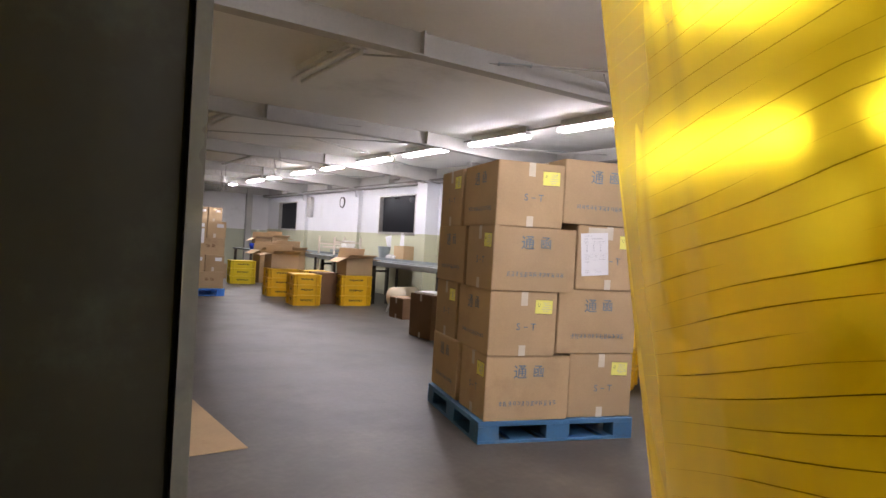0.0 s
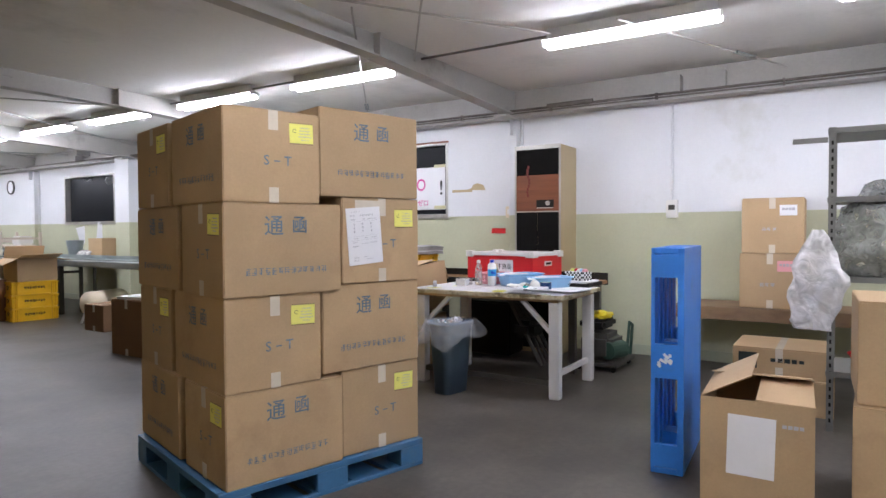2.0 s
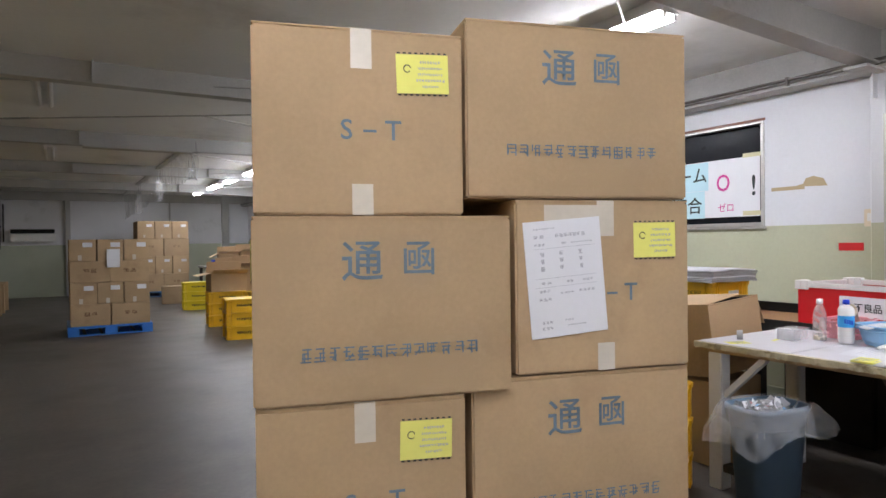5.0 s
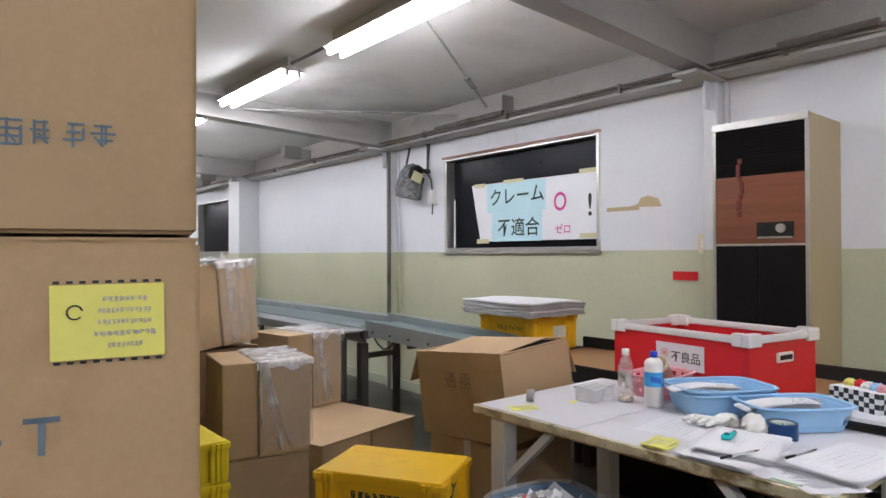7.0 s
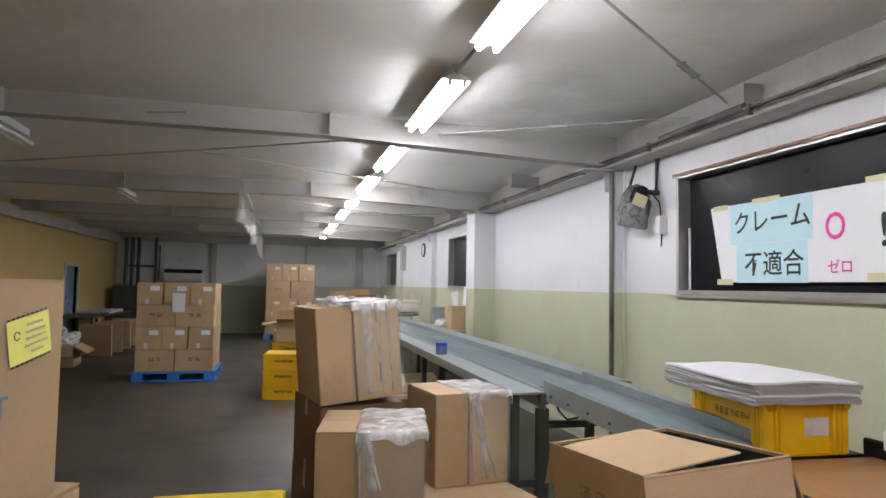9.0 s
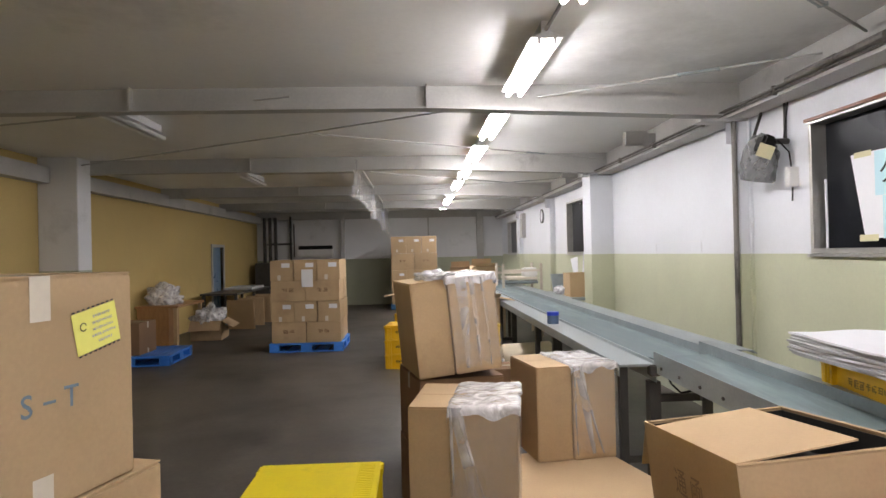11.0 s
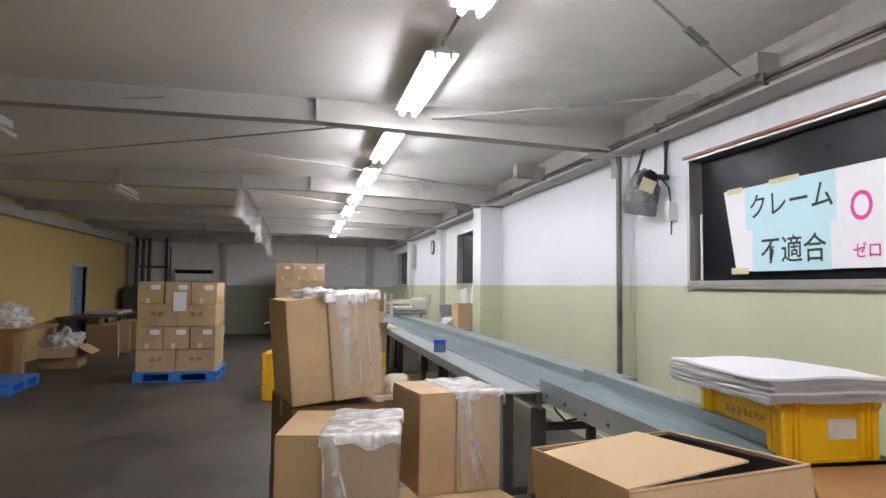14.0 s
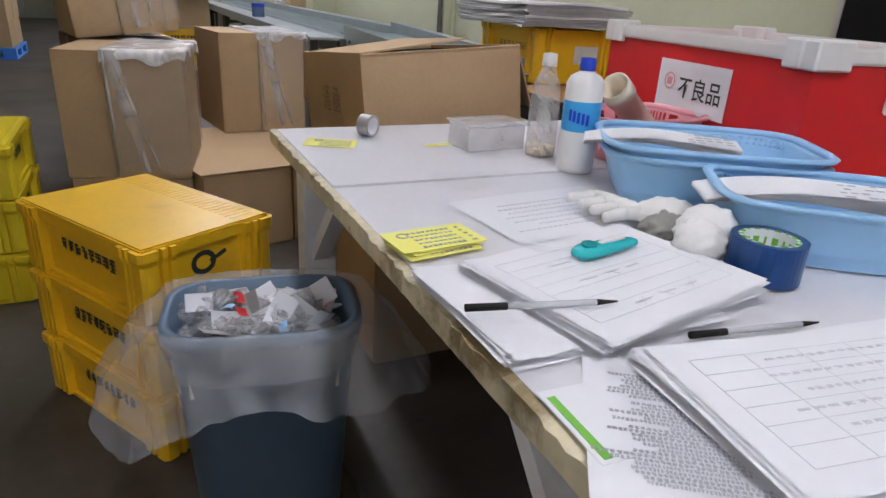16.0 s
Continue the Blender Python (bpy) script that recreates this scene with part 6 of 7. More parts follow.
# cutter knife
o = thing("box_cutter", pose(5.402, 2.906, T + 0.0245, 0, 0, 11), "translucent teal box cutter lying on papers", "cutter")
bm = bmesh.new()
rows_ = []
for x, hw, zt in ((-0.030, 0.006, 0.008), (-0.026, 0.013, 0.012), (-0.012, 0.0165, 0.015), (0.010, 0.0155, 0.014), (0.040, 0.0125, 0.012), (0.075, 0.010, 0.010), (0.084, 0.007, 0.008)):
    rows_.append([bm.verts.new((x, y, z)) for y, z in ((-hw, 0.002), (-hw, zt * 0.7), (-hw * 0.6, zt), (hw * 0.6, zt), (hw, zt * 0.7), (hw, 0.002))])
for ra, rb in zip(rows_, rows_[1:]):
    for k in range(6):
        bm.faces.new((ra[k], ra[(k + 1) % 6], rb[(k + 1) % 6], rb[k]))
bm.faces.new(rows_[0])
bm.faces.new(rows_[-1])
part("handle", bm, TEAL, o, "", True)
part("knob", lathe(bmesh.new(), ((0, 0.013), (0.010, 0.013), (0.010, 0.0175), (0.007, 0.019), (0, 0.019)), 16, (-0.008, 0, 0)), mat("dark_teal_plastic", (0.004, 0.22, 0.24), 0.25), o, "darker teal knob", True)
part("slider", box(0.012, 0.060, -0.003, 0.003, 0.0125, 0.0155), WHITE_PLASTIC, o, "pale blade slot")


def tape_roll(x, y, z, r, h, m1, label, lay=True, rz=0):
    o = thing("tape_roll", pose(x, y, z, 0, 0, rz) if lay else pose(x, y, z + r, 90, 0, rz), label, "tape")
    part("roll", lathe(bmesh.new(), ((r * 0.80, 0), (r, 0), (r, h), (r * 0.80, h), (r * 0.80, 0)), 36), m1, o)
    part("core", lathe(bmesh.new(), ((r * 0.66, 0.001), (r * 0.80, 0.001), (r * 0.80, h - 0.001), (r * 0.66, h - 0.001), (r * 0.66, 0.001)), 36), PAPER, o, "white printed core")
    return o


o = tape_roll(5.622, 2.823, T + 0.001, 0.048, 0.055, NAVY_TAPE, "navy blue tape roll lying on the table")
bm = bmesh.new()
for k in range(16):
    a = 2 * math.pi * k / 16
    sheet(bm, pose(0.0345 * math.cos(a), 0.0345 * math.sin(a), 0.0544, 0, 0, math.degrees(a)), 0.006, 0.009 if k % 2 else 0.003)
    sheet(bm, pose(0.0313 * math.cos(a), 0.0313 * math.sin(a), 0.030, 0, 0, math.degrees(a)) @ pose(0, 0, 0, 0, -90, 0), 0.030, 0.008 if k % 2 else 0.003)
part("core_print", bm, GREEN_PRINT, o, "green and white print round the core")
tape_roll(5.37, 3.765, T, 0.026, 0.03, SILVER, "small silver tape roll standing on the table", False, 35)

# clear food container
o = thing("plastic_box", pose(5.62, 3.60, T, 0, 0, 4), "clear plastic food container with a lid", "box")
bm = bmesh.new()
for z0, z1, g in ((0, 0.055, 0.008), (0.055, 0.062, 0)):
    bx(bm, -0.085 + g, 0.085 - g, -0.055 + g, 0.055 - g, z0, z1)
part("body", bevelled(bm, 0.005), BOX_CLEAR, o)
o = part("yellow_strip", sheet(bmesh.new(), pose(5.51, 3.63, T + 0.001, 0, 0, 12), 0.07, 0.02), YEL_PAPER, None)
tagged(o, "narrow strip of yellow paper on the table", "paper")

# bottles
o = thing("plastic_bottle", pose(5.705, 3.50, T), "empty clear plastic bottle with a white cap", "bottle")
part("body", lathe(bmesh.new(), ((0, 0), (0.032, 0), (0.034, 0.02), (0.034, 0.11), (0.031, 0.15), (0.018, 0.185), (0.013, 0.198)), 22), BOTTLE_CLEAR, o, "", True)
part("cap", lathe(bmesh.new(), ((0, 0.224), (0.0155, 0.222), (0.0165, 0.196), (0, 0.196)), 18), WHITE_PLASTIC, o, "white screw cap", True)
part("residue", lathe(bmesh.new(), ((0, 0.004), (0.030, 0.004), (0.030, 0.022), (0, 0.022)), 18), IVORY, o, "brownish residue")
o = thing("spray_bottle", pose(5.705, 3.365, T), "white plastic bottle with a blue label and cap", "bottle")
part("body", lathe(bmesh.new(), ((0, 0), (0.036, 0), (0.038, 0.01), (0.038, 0.178), (0.030, 0.192), (0.016, 0.200), (0.014, 0.204)), 22), WHITE_PLASTIC, o, "", True)
part("label", lathe(bmesh.new(), ((0.0386, 0.085), (0.0386, 0.145)), 22), mat("sky_blue_print", (0.05, 0.36, 0.72), 0.4), o, "sky blue printed label", True)
bm = bmesh.new()
for k in range(5):
    a = math.radians(200 + k * 13)
    sheet(bm, pose(0.0393 * math.cos(a), 0.0393 * math.sin(a), 0.118 - 0.002 * k, 90, 0, math.degrees(a) + 90), 0.006, 0.022)
part("label_print", bm, COBALT, o, "dark blue strokes")
part("cap", lathe(bmesh.new(), ((0, 0.228), (0.0155, 0.227), (0.0165, 0.203), (0, 0.203)), 18), COBALT, o, "cobalt blue screw cap", True)


def basket(x, y, rz, a, b, h, material, label, holes=True, seed=0, z=T, fine=False):
    """Oval plastic basket with slotted sides and a rolled rim."""
    o = thing("plastic_basket", pose(x, y, z, 0, 0, rz), label, "basket")
    n = 120
    bm = bmesh.new()

    def ring(k, zz):
        vs = []
        for i in range(n):
            t = 2 * math.pi * i / n
            c, s = math.cos(t), math.sin(t)
            e = 0.46
            vs.append((a * k * math.copysign(abs(c) ** e, c), b * k * math.copysign(abs(s) ** e, s), zz))
        return vs
    lev = [(0.82, 0.0), (0.85, 0.02 * h / 0.12), (0.875, h * 0.24), (0.90, h * 0.42), (0.925, h * 0.62), (0.95, h * 0.82), (0.97, h * 0.9)]
    rows = [[bm.verts.new(v) for v in ring(*l)] for l in lev]
    for q in range(len(rows) - 1):
        for i in range(n):
            t = 2 * math.pi * i / n
            # thin slots under the rim on the far side, a small grid low on one end
            if holes and i % 2 == 0 and ((q == 4 and math.sin(t) > 0.35) or (q in (2, 3) and -0.9 < math.sin(t) < -0.1 and math.cos(t) > 0.3) or (fine and q in (2, 4))):
                continue
            bm.faces.new((rows[q][i], rows[q][(i + 1) % n], rows[q + 1][(i + 1) % n], rows[q + 1][i]))
    bm.faces.new(rows[0][::-1])
    part("body", bm, material, o)
    bm = bmesh.new()
    prof = [(0.965, h * 0.88), (1.03, h * 0.90), (1.05, h * 0.96), (1.02, h), (0.97, h * 0.99), (0.955, h * 0.90)]
    rows = [[bm.verts.new(v) for v in ring(*l)] for l in prof]
    for q in range(len(rows)):
        A, B = rows[q], rows[(q + 1) % len(rows)]
        for i in range(n):
            bm.faces.new((A[i], A[(i + 1) % n], B[(i + 1) % n], B[i]))
    part("rim", bm, material, o, "", True)
    return o


basket(5.84, 3.155, -31, 0.19, 0.135, 0.09, BASKET_BLUE, "pale blue oval plastic basket, nested in another", True)
basket(5.84, 3.155, -31, 0.193, 0.138, 0.09, BASKET_BLUE, "pale blue oval plastic basket nested on another", True, z=T + 0.018)
basket(5.83, 2.872, -36, 0.185, 0.125, 0.09, BASKET_BLUE, "pale blue oval plastic basket with paper inside", True)
basket(5.945, 3.475, 5, 0.155, 0.11, 0.10, BASKET_PINK, "small pink plastic basket with slotted sides", True, fine=True)
o = thing("tube_offcut", pose(5.96, 3.44, T + 0.050, 0, -54, 15), "ivory plastic tube offcut leaning in the pink basket", "tube")
bm = lathe(bmesh.new(), ((0.030, -0.02), (0.030, 0.16), (0.034, 0.16), (0.034, 0.20), (0.028, 0.20), (0.026, -0.02), (0.030, -0.02)), 20)
part("tube", bm, IVORY, o, "", True)


def curled_papers(x, y, z, rz, n, label, w=0.13, l=0.30, seed=0):
    o = thing("paper_bundle", pose(x, y, z, 0, 0, rz), label, "paper")
    r = random.Random(seed)
    for k in range(n):
        bm = bmesh.new()
        p = None
        for i in range(13):
            t = i / 12
            zz = 0.022 * math.sin(t * math.pi * 0.9 + 0.2) * (1 - 0.6 * t) + k * 0.0012 * (1 + 2.5 * t)
            row = (bm.verts.new((-l / 2 + l * t, -w / 2 + r.uniform(-0.002, 0.002), zz)), bm.verts.new((-l / 2 + l * t, w / 2, zz + 0.004)))
            if p:
                bm.faces.new((p[0], p[1], row[1], row[0]))
            p = row
        part("sheet", bm, PAPER, o, "", True)
    bm = bmesh.new()
    for q in range(4):
        bars(bm, pose(0.08, -0.04 + q * 0.022, 0.012 + n * 0.003), 0.08, 0.006, 5, r)
    part("print", bm, INK_GREY, o)
    return o


curled_papers(5.735, 3.165, T + 0.088, -38, 5, "curled printed papers lying across a blue basket", seed=1, w=0.075, l=0.27)
curled_papers(5.775, 2.90, T + 0.062, -30, 6, "bent stack of papers in a blue basket", seed=2, l=0.30, w=0.085)

# gloves
o = thing("work_gloves", pose(5.60, 2.975, T + 0.003), "pair of white cotton work gloves, crumpled", "gloves")
bm = crumple(bmesh.new(), (0.010, -0.060, 0.030), 0.046, 0.040, 0.036, 51, rough=0.16)
crumple(bm, (-0.030, -0.088, 0.026), 0.036, 0.034, 0.032, 54, rough=0.16)
part("glove", bm, GLOVE, o, "", True)
part("glove", crumple(bmesh.new(), (0.035, 0.050, 0.018), 0.052, 0.042, 0.024, 52, rough=0.14), GLOVE, o, "", True)
for k in range(4):
    bm = bmesh.new()
    p0 = Vector((0.012 - 0.004 * k, 0.052 + 0.017 * k, 0.018))
    p1 = p0 + Vector((-0.040, 0.016 + 0.006 * k, 0.003 * k))
    p2 = p1 + Vector((-0.034, 0.004 + 0.004 * k, -0.005))
    for q0, q1, ra, rb in ((p0, p1, 0.0125, 0.0115), (p1, p2, 0.0115, 0.0085)):
        rod(bm, q0, q1, ra, 12, rb)
    for q, ra in ((p1, 0.0115), (p2, 0.0085)):
        bmesh.ops.create_uvsphere(bm, u_segments=10, v_segments=8, radius=ra, matrix=Matrix.Translation(q))
    part("finger", bm, GLOVE, o, "", True)
part("cuff", crumple(bmesh.new(), (-0.012, 0.0, 0.016), 0.038, 0.026, 0.022, 53), mat("soiled_knit", (0.28, 0.27, 0.25), 0.9), o, "soiled grey knitted cuff", True)

# tray with a chequered box
o = thing("clip_tray", pose(6.12, 2.70, 0.80), "dark flat tray with white papers", "tray")
part("tray", box(-0.20, 0.16, -0.14, 0.14, 0.0, 0.03, 0.004), NEAR_BLACK, o)
part("paper_pad", box(-0.19, 0.12, -0.12, 0.12, 0.03, 0.045, 0.002), PAPER, o)
o = thing("chequered_box", pose(6.10, 2.72, 0.846, 0, 0, -20), "black and white chequered box of small items", "box")
part("body", box(-0.06, 0.06, -0.10, 0.10, 0, 0.075), PAPER, o)
bm = bmesh.new()
for i in range(10):
    for j in range(4):
        if (i + j) % 2:
            sheet(bm, face_m(-0.0605, -0.09 + i * 0.02, 0.0095 + j * 0.019, "w"), 0.02, 0.019)
for i in range(6):
    for j in range(4):
        if (i + j) % 2:
            sheet(bm, face_m(-0.05 + i * 0.02, -0.1005, 0.0095 + j * 0.019, "s"), 0.02, 0.019)
part("chequers", bm, INK_BLACK, o, "black chequers")
prng = random.Random(5)
for k, ml in enumerate((BASKET_PINK, BASKET_BLUE, WHITE_PLASTIC, RED, YEL_PAPER)):
    part("small_item", crumple(bmesh.new(), (prng.uniform(-0.03, 0.03), -0.07 + k * 0.035, 0.08), 0.025, 0.022, 0.02, 60 + k), ml, o, "", True)

# ---- floor polisher and dolly by the wall ----
o = thing("floor_machine", pose(6.60, 2.64, 0), "green and black cleaning machine on a low dolly", "machine")
part("dolly", box(-0.28, 0.28, -0.20, 0.22, 0.05, 0.08, 0.005), DARK_STEEL, o)
for x in (-0.23, 0.23):
    for y in (-0.15, 0.17):
        part("wheel", rod(bmesh.new(), (x - 0.012, y, 0.026), (x + 0.012, y, 0.026), 0.026, 14), NEAR_BLACK, o)
part("body", box(-0.2, 0.2, -0.12, 0.18, 0.08, 0.33, 0.05), DARK_STEEL, o)
part("motor", rod(bmesh.new(), (-0.18, -0.08, 0.18), (0.02, -0.16, 0.18), 0.08, 18), GREEN_PAINT, o, "grey motor drum")
part("black_cover", box(-0.16, 0.2, -0.05, 0.2, 0.36, 0.46, 0.03), NEAR_BLACK, o)
part("yellow_cloth", crumple(bmesh.new(), (0, 0.05, 0.48), 0.13, 0.11, 0.04, 71), YEL_LEMON, o, "yellow cloth on top", True)
bm = bmesh.new()
for a, b in (((0.2, -0.18, 0.1), (0.2, -0.2, 0.38)), ((0.2, -0.2, 0.38), (0.1, -0.2, 0.42)), ((0.1, -0.2, 0.42), (0.08, -0.18, 0.12))):
    rod(bm, a, b, 0.014, 8)
part("handle", bm, GREEN_PAINT, o, "green tube handle")
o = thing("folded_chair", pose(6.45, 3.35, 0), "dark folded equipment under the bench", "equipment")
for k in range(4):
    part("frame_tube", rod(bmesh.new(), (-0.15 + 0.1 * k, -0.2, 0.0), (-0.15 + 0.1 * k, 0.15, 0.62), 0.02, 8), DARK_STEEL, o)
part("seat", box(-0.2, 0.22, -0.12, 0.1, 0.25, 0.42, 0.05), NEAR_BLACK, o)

# ---- far yellow crates and cartons ----


def crate_stack(x, y, rz, n, label, group, material=YEL_CRATE, w=0.55, d=0.40):
    for k in range(n):
        crate(pose(x, y, k * 0.193, 0, 0, rz), label, material, w, d, group=group, seed=30 + k)


crate_stack(4.50, 11.10, -6, 3, "yellow plastic crate in a stack of three", "yellow crates on the hall floor", w=0.50, d=0.5)
crate_stack(5.45, 10.98, -6, 3, "yellow plastic crate in a stack under a carton", "yellow crates on the hall floor", w=0.6, d=0.42)
crate_stack(4.63, 12.75, -6, 3, "yellow plastic crate in a stack under an open carton", "yellow crates on the hall floor", w=0.6, d=0.45)
crate_stack(5.15, 12.2, 0, 3, "yellow plastic crate in a stack of three", "yellow crates on the hall floor")
crate_stack(4.74, 15.9, -6, 3, "lemon plastic crate in a stack of three", "lemon crates on the hall floor", YEL_LEMON, 0.6, 0.45)


def open_carton(x, y, z, rz, w, d, h, label, a=115):
    o = carton(w, d, h, pose(x, y, z, 0, 0, rz), label, "open cartons on crates", open_top=True)
    flap(o, w, d, h, "w", a, d * 0.5)
    flap(o, w, d, h, "e", 100, d * 0.5)
    flap(o, w, d, h, "s", 70, d * 0.45)
    flap(o, w, d, h, "n", -20, d * 0.45)
    return o


open_carton(5.47, 10.98, 0.58, 0, 0.55, 0.42, 0.33, "open brown carton standing on yellow crates")
open_carton(4.64, 12.75, 0.58, 0, 0.58, 0.44, 0.30, "open brown carton standing on yellow crates", 100)
open_carton(5.55, 16.4, 0.0, 4, 0.6, 0.5, 0.85, "tall open brown carton on the floor")
open_carton(5.50, 14.6, 0.0, -4, 0.6, 0.5, 0.92, "tall open brown carton on the floor")
carton(0.45, 0.4, 0.6, pose(4.97, 11.3, 0), "narrow dark carton between crates", material=CARD_DARK)
o = thing("film_roll", pose(5.95, 9.75, 0), "large roll of pale film on a low stand", "roll")
bm = rod(bmesh.new(), (-0.3, 0, 0.28), (0.25, 0.15, 0.28), 0.17, 22)
part("roll", bm, IVORY, o, "", True)
for x, y in ((-0.32, -0.02), (0.27, 0.16)):
    bm = bmesh.new()
    rod(bm, (x - 0.02, y - 0.15, 0), (x, y, 0.28), 0.015, 8)
    rod(bm, (x - 0.02, y + 0.15, 0), (x, y, 0.28), 0.015, 8)
    part("stand_leg", bm, WHITE_PAINT, o)
# far work tables with cartons at the end of the line
o = thing("packing_table", pose(6.0, 17.6, 0), "grey packing table at the end of the hall", "table")
part("tabletop", box(-0.8, 0.7, -0.8, 0.8, 0.80, 0.84, 0.004), GALV, o)
for x in (-0.74, 0.64):
    for y in (-0.74, 0.74):
        part("leg", box(x - 0.03, x + 0.03, y - 0.03, y + 0.03, 0, 0.80), DARK_STEEL, o)
open_carton(6.3, 17.9, 0.842, 10, 0.5, 0.4, 0.35, "open brown carton on the packing table")
open_carton(5.7, 17.4, 0.842, -6, 0.45, 0.4, 0.3, "open brown carton on the packing table")
for k, (x, ml) in enumerate(((5.35, COBALT), (5.85, BASKET_PINK), (6.1, COBALT))):
    o = part("plastic_tub", lathe(bmesh.new(), ((0, 0), (0.09, 0), (0.11, 0.16), (0.10, 0.16), (0.08, 0.01), (0, 0.01)), 18), ml, None, "", True)
    o.matrix_basis = pose(x, 17.0 - k * 0.1, 0.842)
    tagged(o, "small coloured plastic tub on the packing table", "tub", "tubs on the packing table")

# ---- carton stacks further back ----
def far_stack(m, rows, cw, cd, ch, label, group, pal=PALLET_BLUE, pw=1.16):
    pallet(m, "bright blue plastic pallet under cartons", pal, w=pw, d=1.1)
    r = random.Random(int(m.translation.x * 100))
    for q in range(rows):
        nx = 2 if q % 2 == 0 else 3
        w = (pw - 0.06) / nx
        for i in range(nx):
            for j in range(2):
                d = 0.52
                o = carton(w - 0.012, d, ch, m @ pose(0.03 + w * (i + 0.5) + r.uniform(-0.008, 0.008), 0.02 + d / 2 + j * (d + 0.01), 0.147 + q * (ch + 0.004), 0, 0, r.uniform(-1, 1)), label, group, tape=False)
                if nx == 3:
                    part("label", sheet(bmesh.new(), face_m(w * 0.18, -d / 2 - 0.002, ch * 0.75, "s"), 0.13, 0.07), PAPER, o, "white label")
                    part("tape", sheet(bmesh.new(), face_m(-w * 0.1, -d / 2 - 0.002, ch * 0.15, "s"), 0.05, 0.08), TAPE, o)
                else:
                    bm = bmesh.new()
                    glyphs(bm, face_m(0, -d / 2 - 0.002, ch * 0.55, "s"), 0.2, 0.06, 2, r)
                    part("printed_marks", bm, CARD_DARK, o)


far_stack(pose(2.31, 12.62, 0), 4, 0.37, 0.5, 0.325, "brown labelled carton stacked on a blue pallet", "cartons of the middle stack")
o = part("paper_note", sheet(bmesh.new(), face_m(2.93, 12.60, 1.17, "s"), 0.18, 0.28), PAPER, None)
tagged(o, "white note taped to a carton stack", "paper")
far_stack(pose(3.96, 19.9, 0), 4, 0.37, 0.5, 0.46, "large brown carton stacked on a pallet", "cartons of the far stack", PALLET_TEAL, 1.32)
carton(0.55, 0.50, 0.40, pose(4.55, 17.75, 0, 0, 0, -6), "brown carton on the floor beside lemon crates")
pallet(pose(-0.02, 11.62, 0, 0, 0, 3), "bright blue plastic pallet under a brown carton", PALLET_BLUE)
carton(0.50, 0.6, 0.46, pose(0.42, 12.05, 0.147), "brown carton on a blue pallet", material=CARD_DARK)

# ---- along the yellow wall ----
o = thing("brown_desk", pose(-0.10, 13.4, 0), "brown wooden desk by the yellow wall", "desk")
part("desktop", box(0, 0.72, 0, 1.35, 0.69, 0.73, 0.004), WOOD, o)
part("drawer_block", box(0.02, 0.55, 0.03, 0.5, 0.05, 0.69, 0.005), WOOD, o)
for x in (0.66,):
    for y in (0.05, 1.28):
        part("leg", box(x - 0.03, x + 0.03, y - 0.03, y + 0.03, 0, 0.69), WOOD_PALE, o)
b = part("plastic_bag", crumple(bmesh.new(), (0, 0, 0.16), 0.26, 0.30, 0.24, 81, rough=0.5), FILM_WHITE, None, "", True)
b.matrix_basis = pose(0.22, 13.85, 0.70)
tagged(b, "large bundle of crumpled clear plastic on the desk", "bag")
o = carton(0.55, 0.75, 0.36, pose(0.72, 14.75, 0, 0, 0, 6), "open brown carton full of plastic film", open_top=True)
flap(o, 0.55, 0.75, 0.36, "s", 130, 0.25)
flap(o, 0.55, 0.75, 0.36, "e", 120, 0.25)
b = part("plastic_bag", crumple(bmesh.new(), (0, 0, 0.22), 0.26, 0.34, 0.24, 82, rough=0.5), FILM_WHITE, None, "", True)
b.matrix_basis = pose(0.72, 14.75, 0.14)
tagged(b, "crumpled clear plastic film in an open carton", "bag")
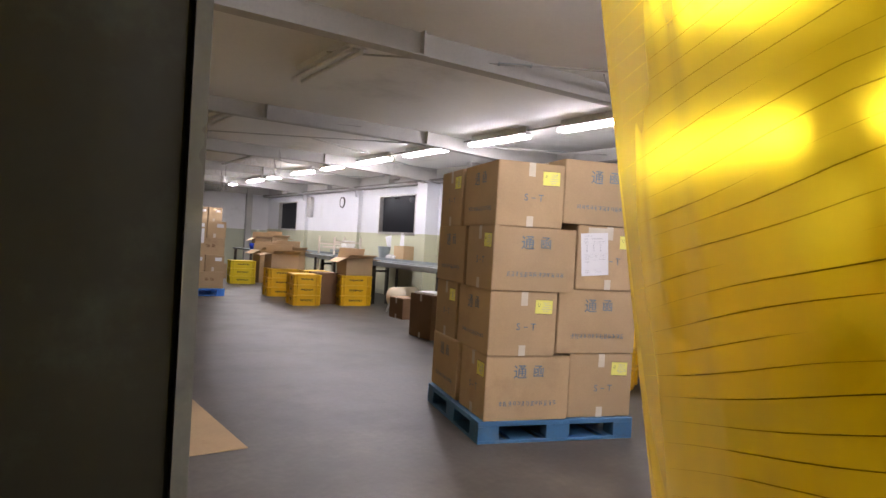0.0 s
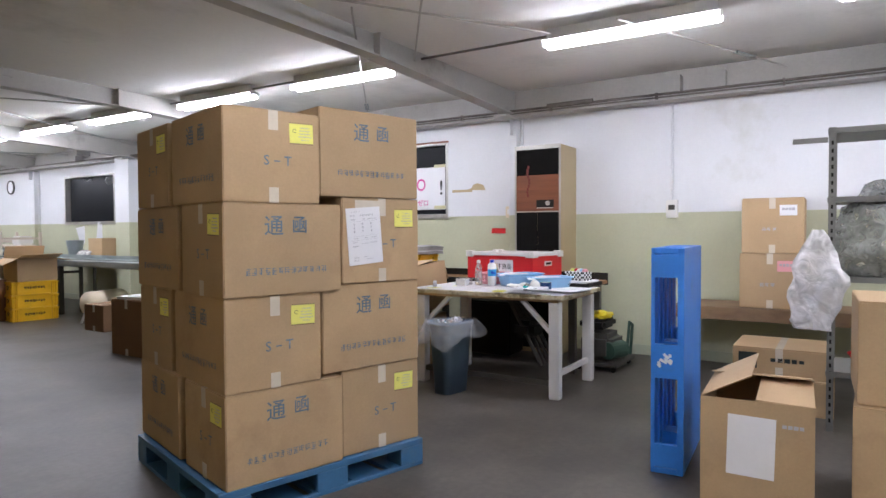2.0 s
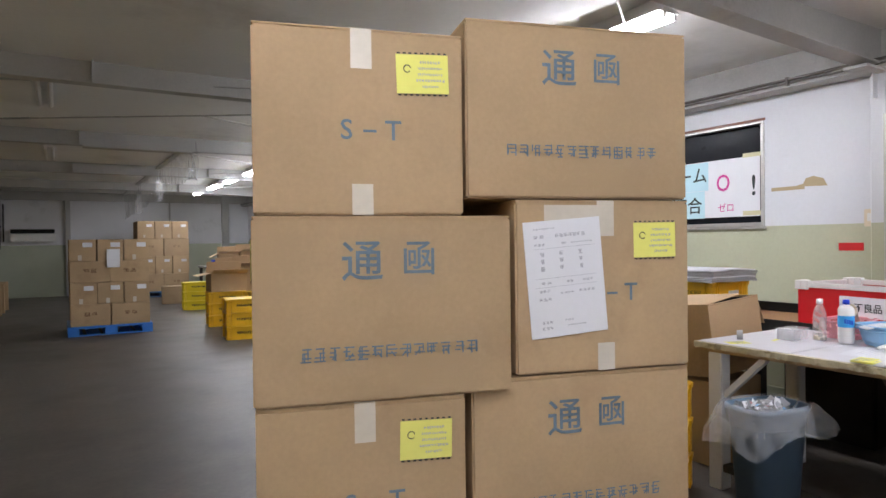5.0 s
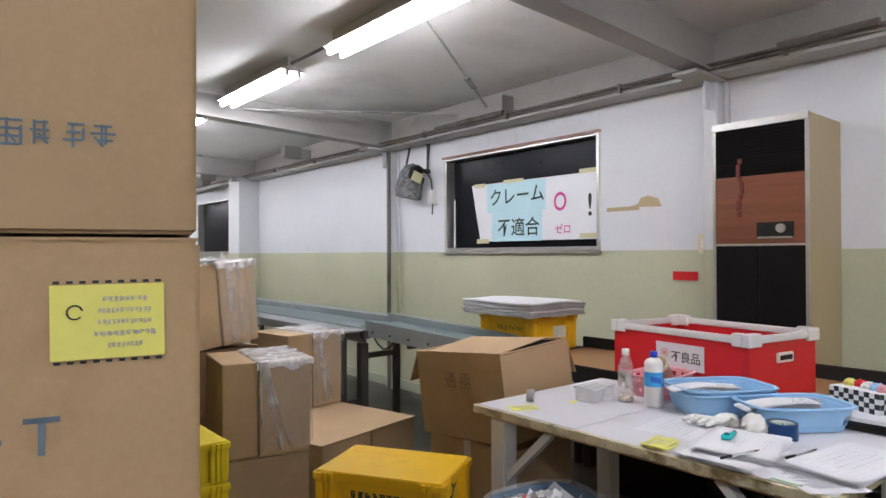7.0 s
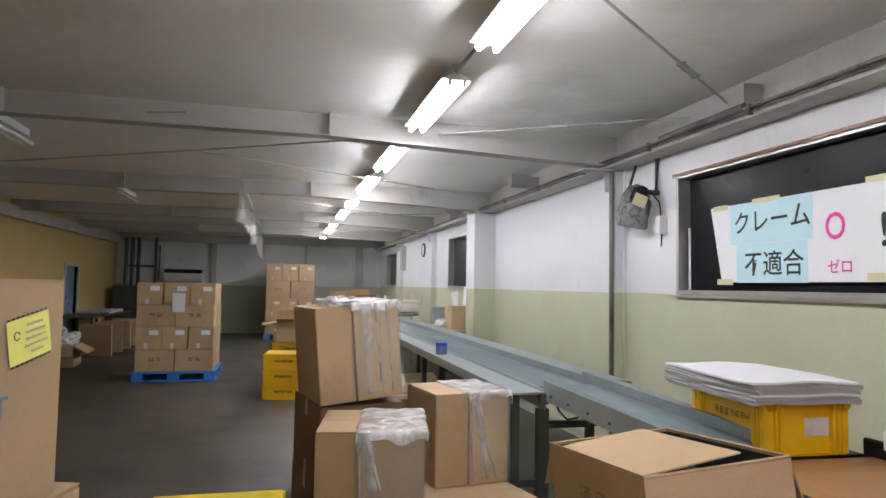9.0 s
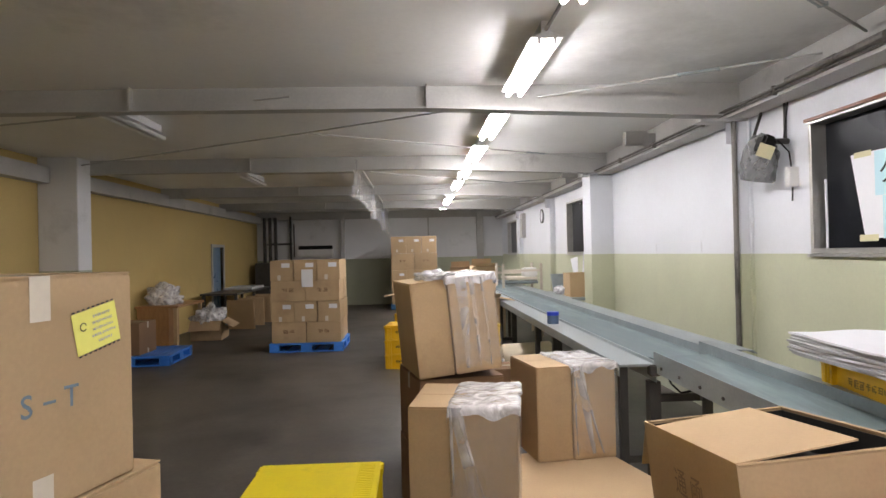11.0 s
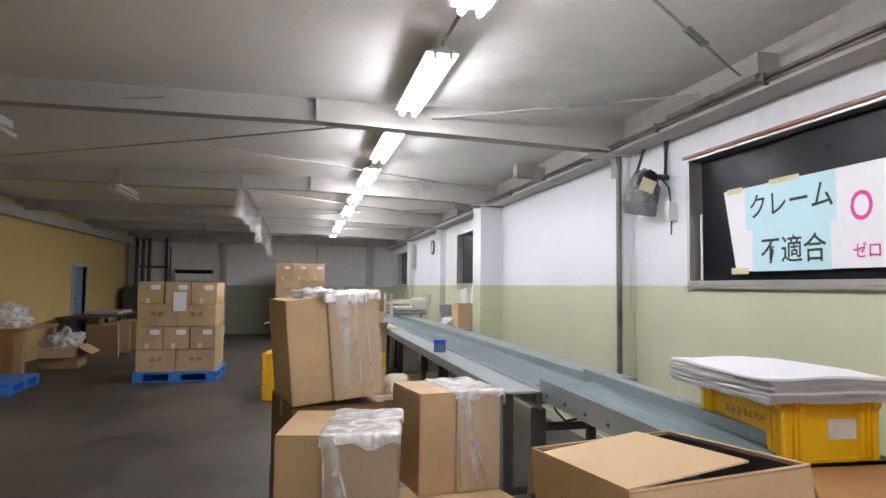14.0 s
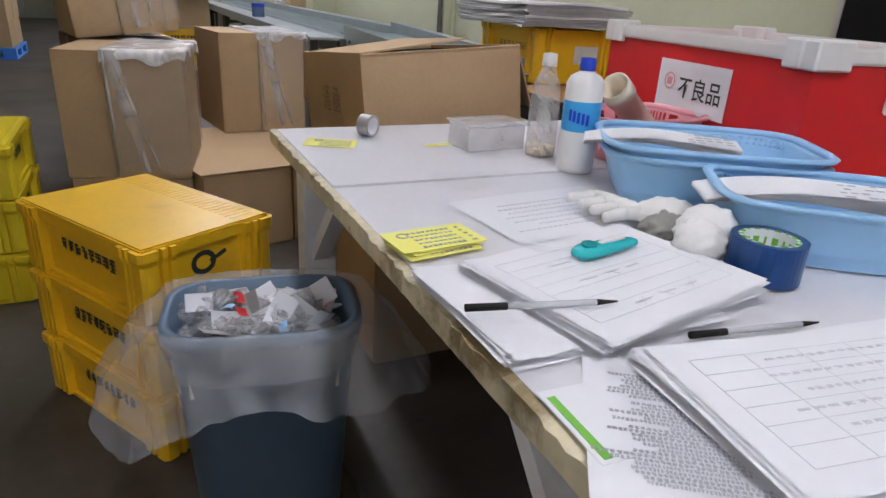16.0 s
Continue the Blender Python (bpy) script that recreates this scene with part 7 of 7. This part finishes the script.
o = thing("long_table", pose(0.05, 16.2, 0), "long dark work table with a pale slab on it", "table")
part("tabletop", box(0, 0.8, 0, 3.2, 0.72, 0.76, 0.004), DARK_STEEL, o)
for x in (0.06, 0.74):
    for y in (0.08, 1.6, 3.1):
        part("leg", box(x - 0.03, x + 0.03, y - 0.03, y + 0.03, 0, 0.72), DARK_STEEL, o)
o = part("pale_slab", box(-0.3, 0.35, -0.6, 0.6, 0, 0.06, 0.01), PAPER_GREY, None)
o.matrix_basis = pose(0.45, 18.2, 0.762)
tagged(o, "pale flat slab of board on the long table", "board")
for k in range(4):
    o = part("wooden_board", box(-0.02, 0.02, -0.30, 0.30, 0, 0.62, 0.002), WOOD_PALE if k % 2 else CARD, None)
    o.matrix_basis = pose(0.92 + 0.02 * k, 16.2 + k * 0.7, 0, 0, -4, 90 if k % 2 else 80)
    tagged(o, "pale board leaning under the long table", "board", "boards by the long table")
o = thing("pipe_unit", pose(0.08, 21.2, 0), "dark machine with upright pipes in the corner", "machine")
part("cabinet", box(0, 0.6, -0.4, 0.4, 0, 1.35, 0.02), DARK_STEEL, o)
for k in range(3):
    part("pipe", rod(bmesh.new(), (0.1 + 0.16 * k, 0.45, 0), (0.1 + 0.16 * k, 0.45, CZ - 0.16), 0.05, 14), DARK_STEEL, o)
o = thing("wall_heater", pose(1.65, FY - 0.002, 1.62), "white wall air unit with a black outlet slot", "air unit")
part("body", box(-0.52, 0.52, -0.22, 0, -0.12, 0.10, 0.02), WHITE_PLASTIC, o)
part("outlet", box(-0.50, 0.50, -0.24, 0, 0.102, 0.21, 0.01), NEAR_BLACK, o, "black outlet slot")
bm = bmesh.new()
rod(bm, (0.9, FY - 0.1, 1.3), (0.9, FY - 0.1, CZ - 0.12), 0.035, 10)
rod(bm, (0.2, FY - 0.1, 1.9), (0.95, FY - 0.1, 1.9), 0.03, 10)
rod(bm, (1.0, FY - 0.1, 1.5), (1.0, FY - 0.1, 2.5), 0.02, 10)
structure("north_pipes", bm, DARK_STEEL, "dark pipes on the end wall")
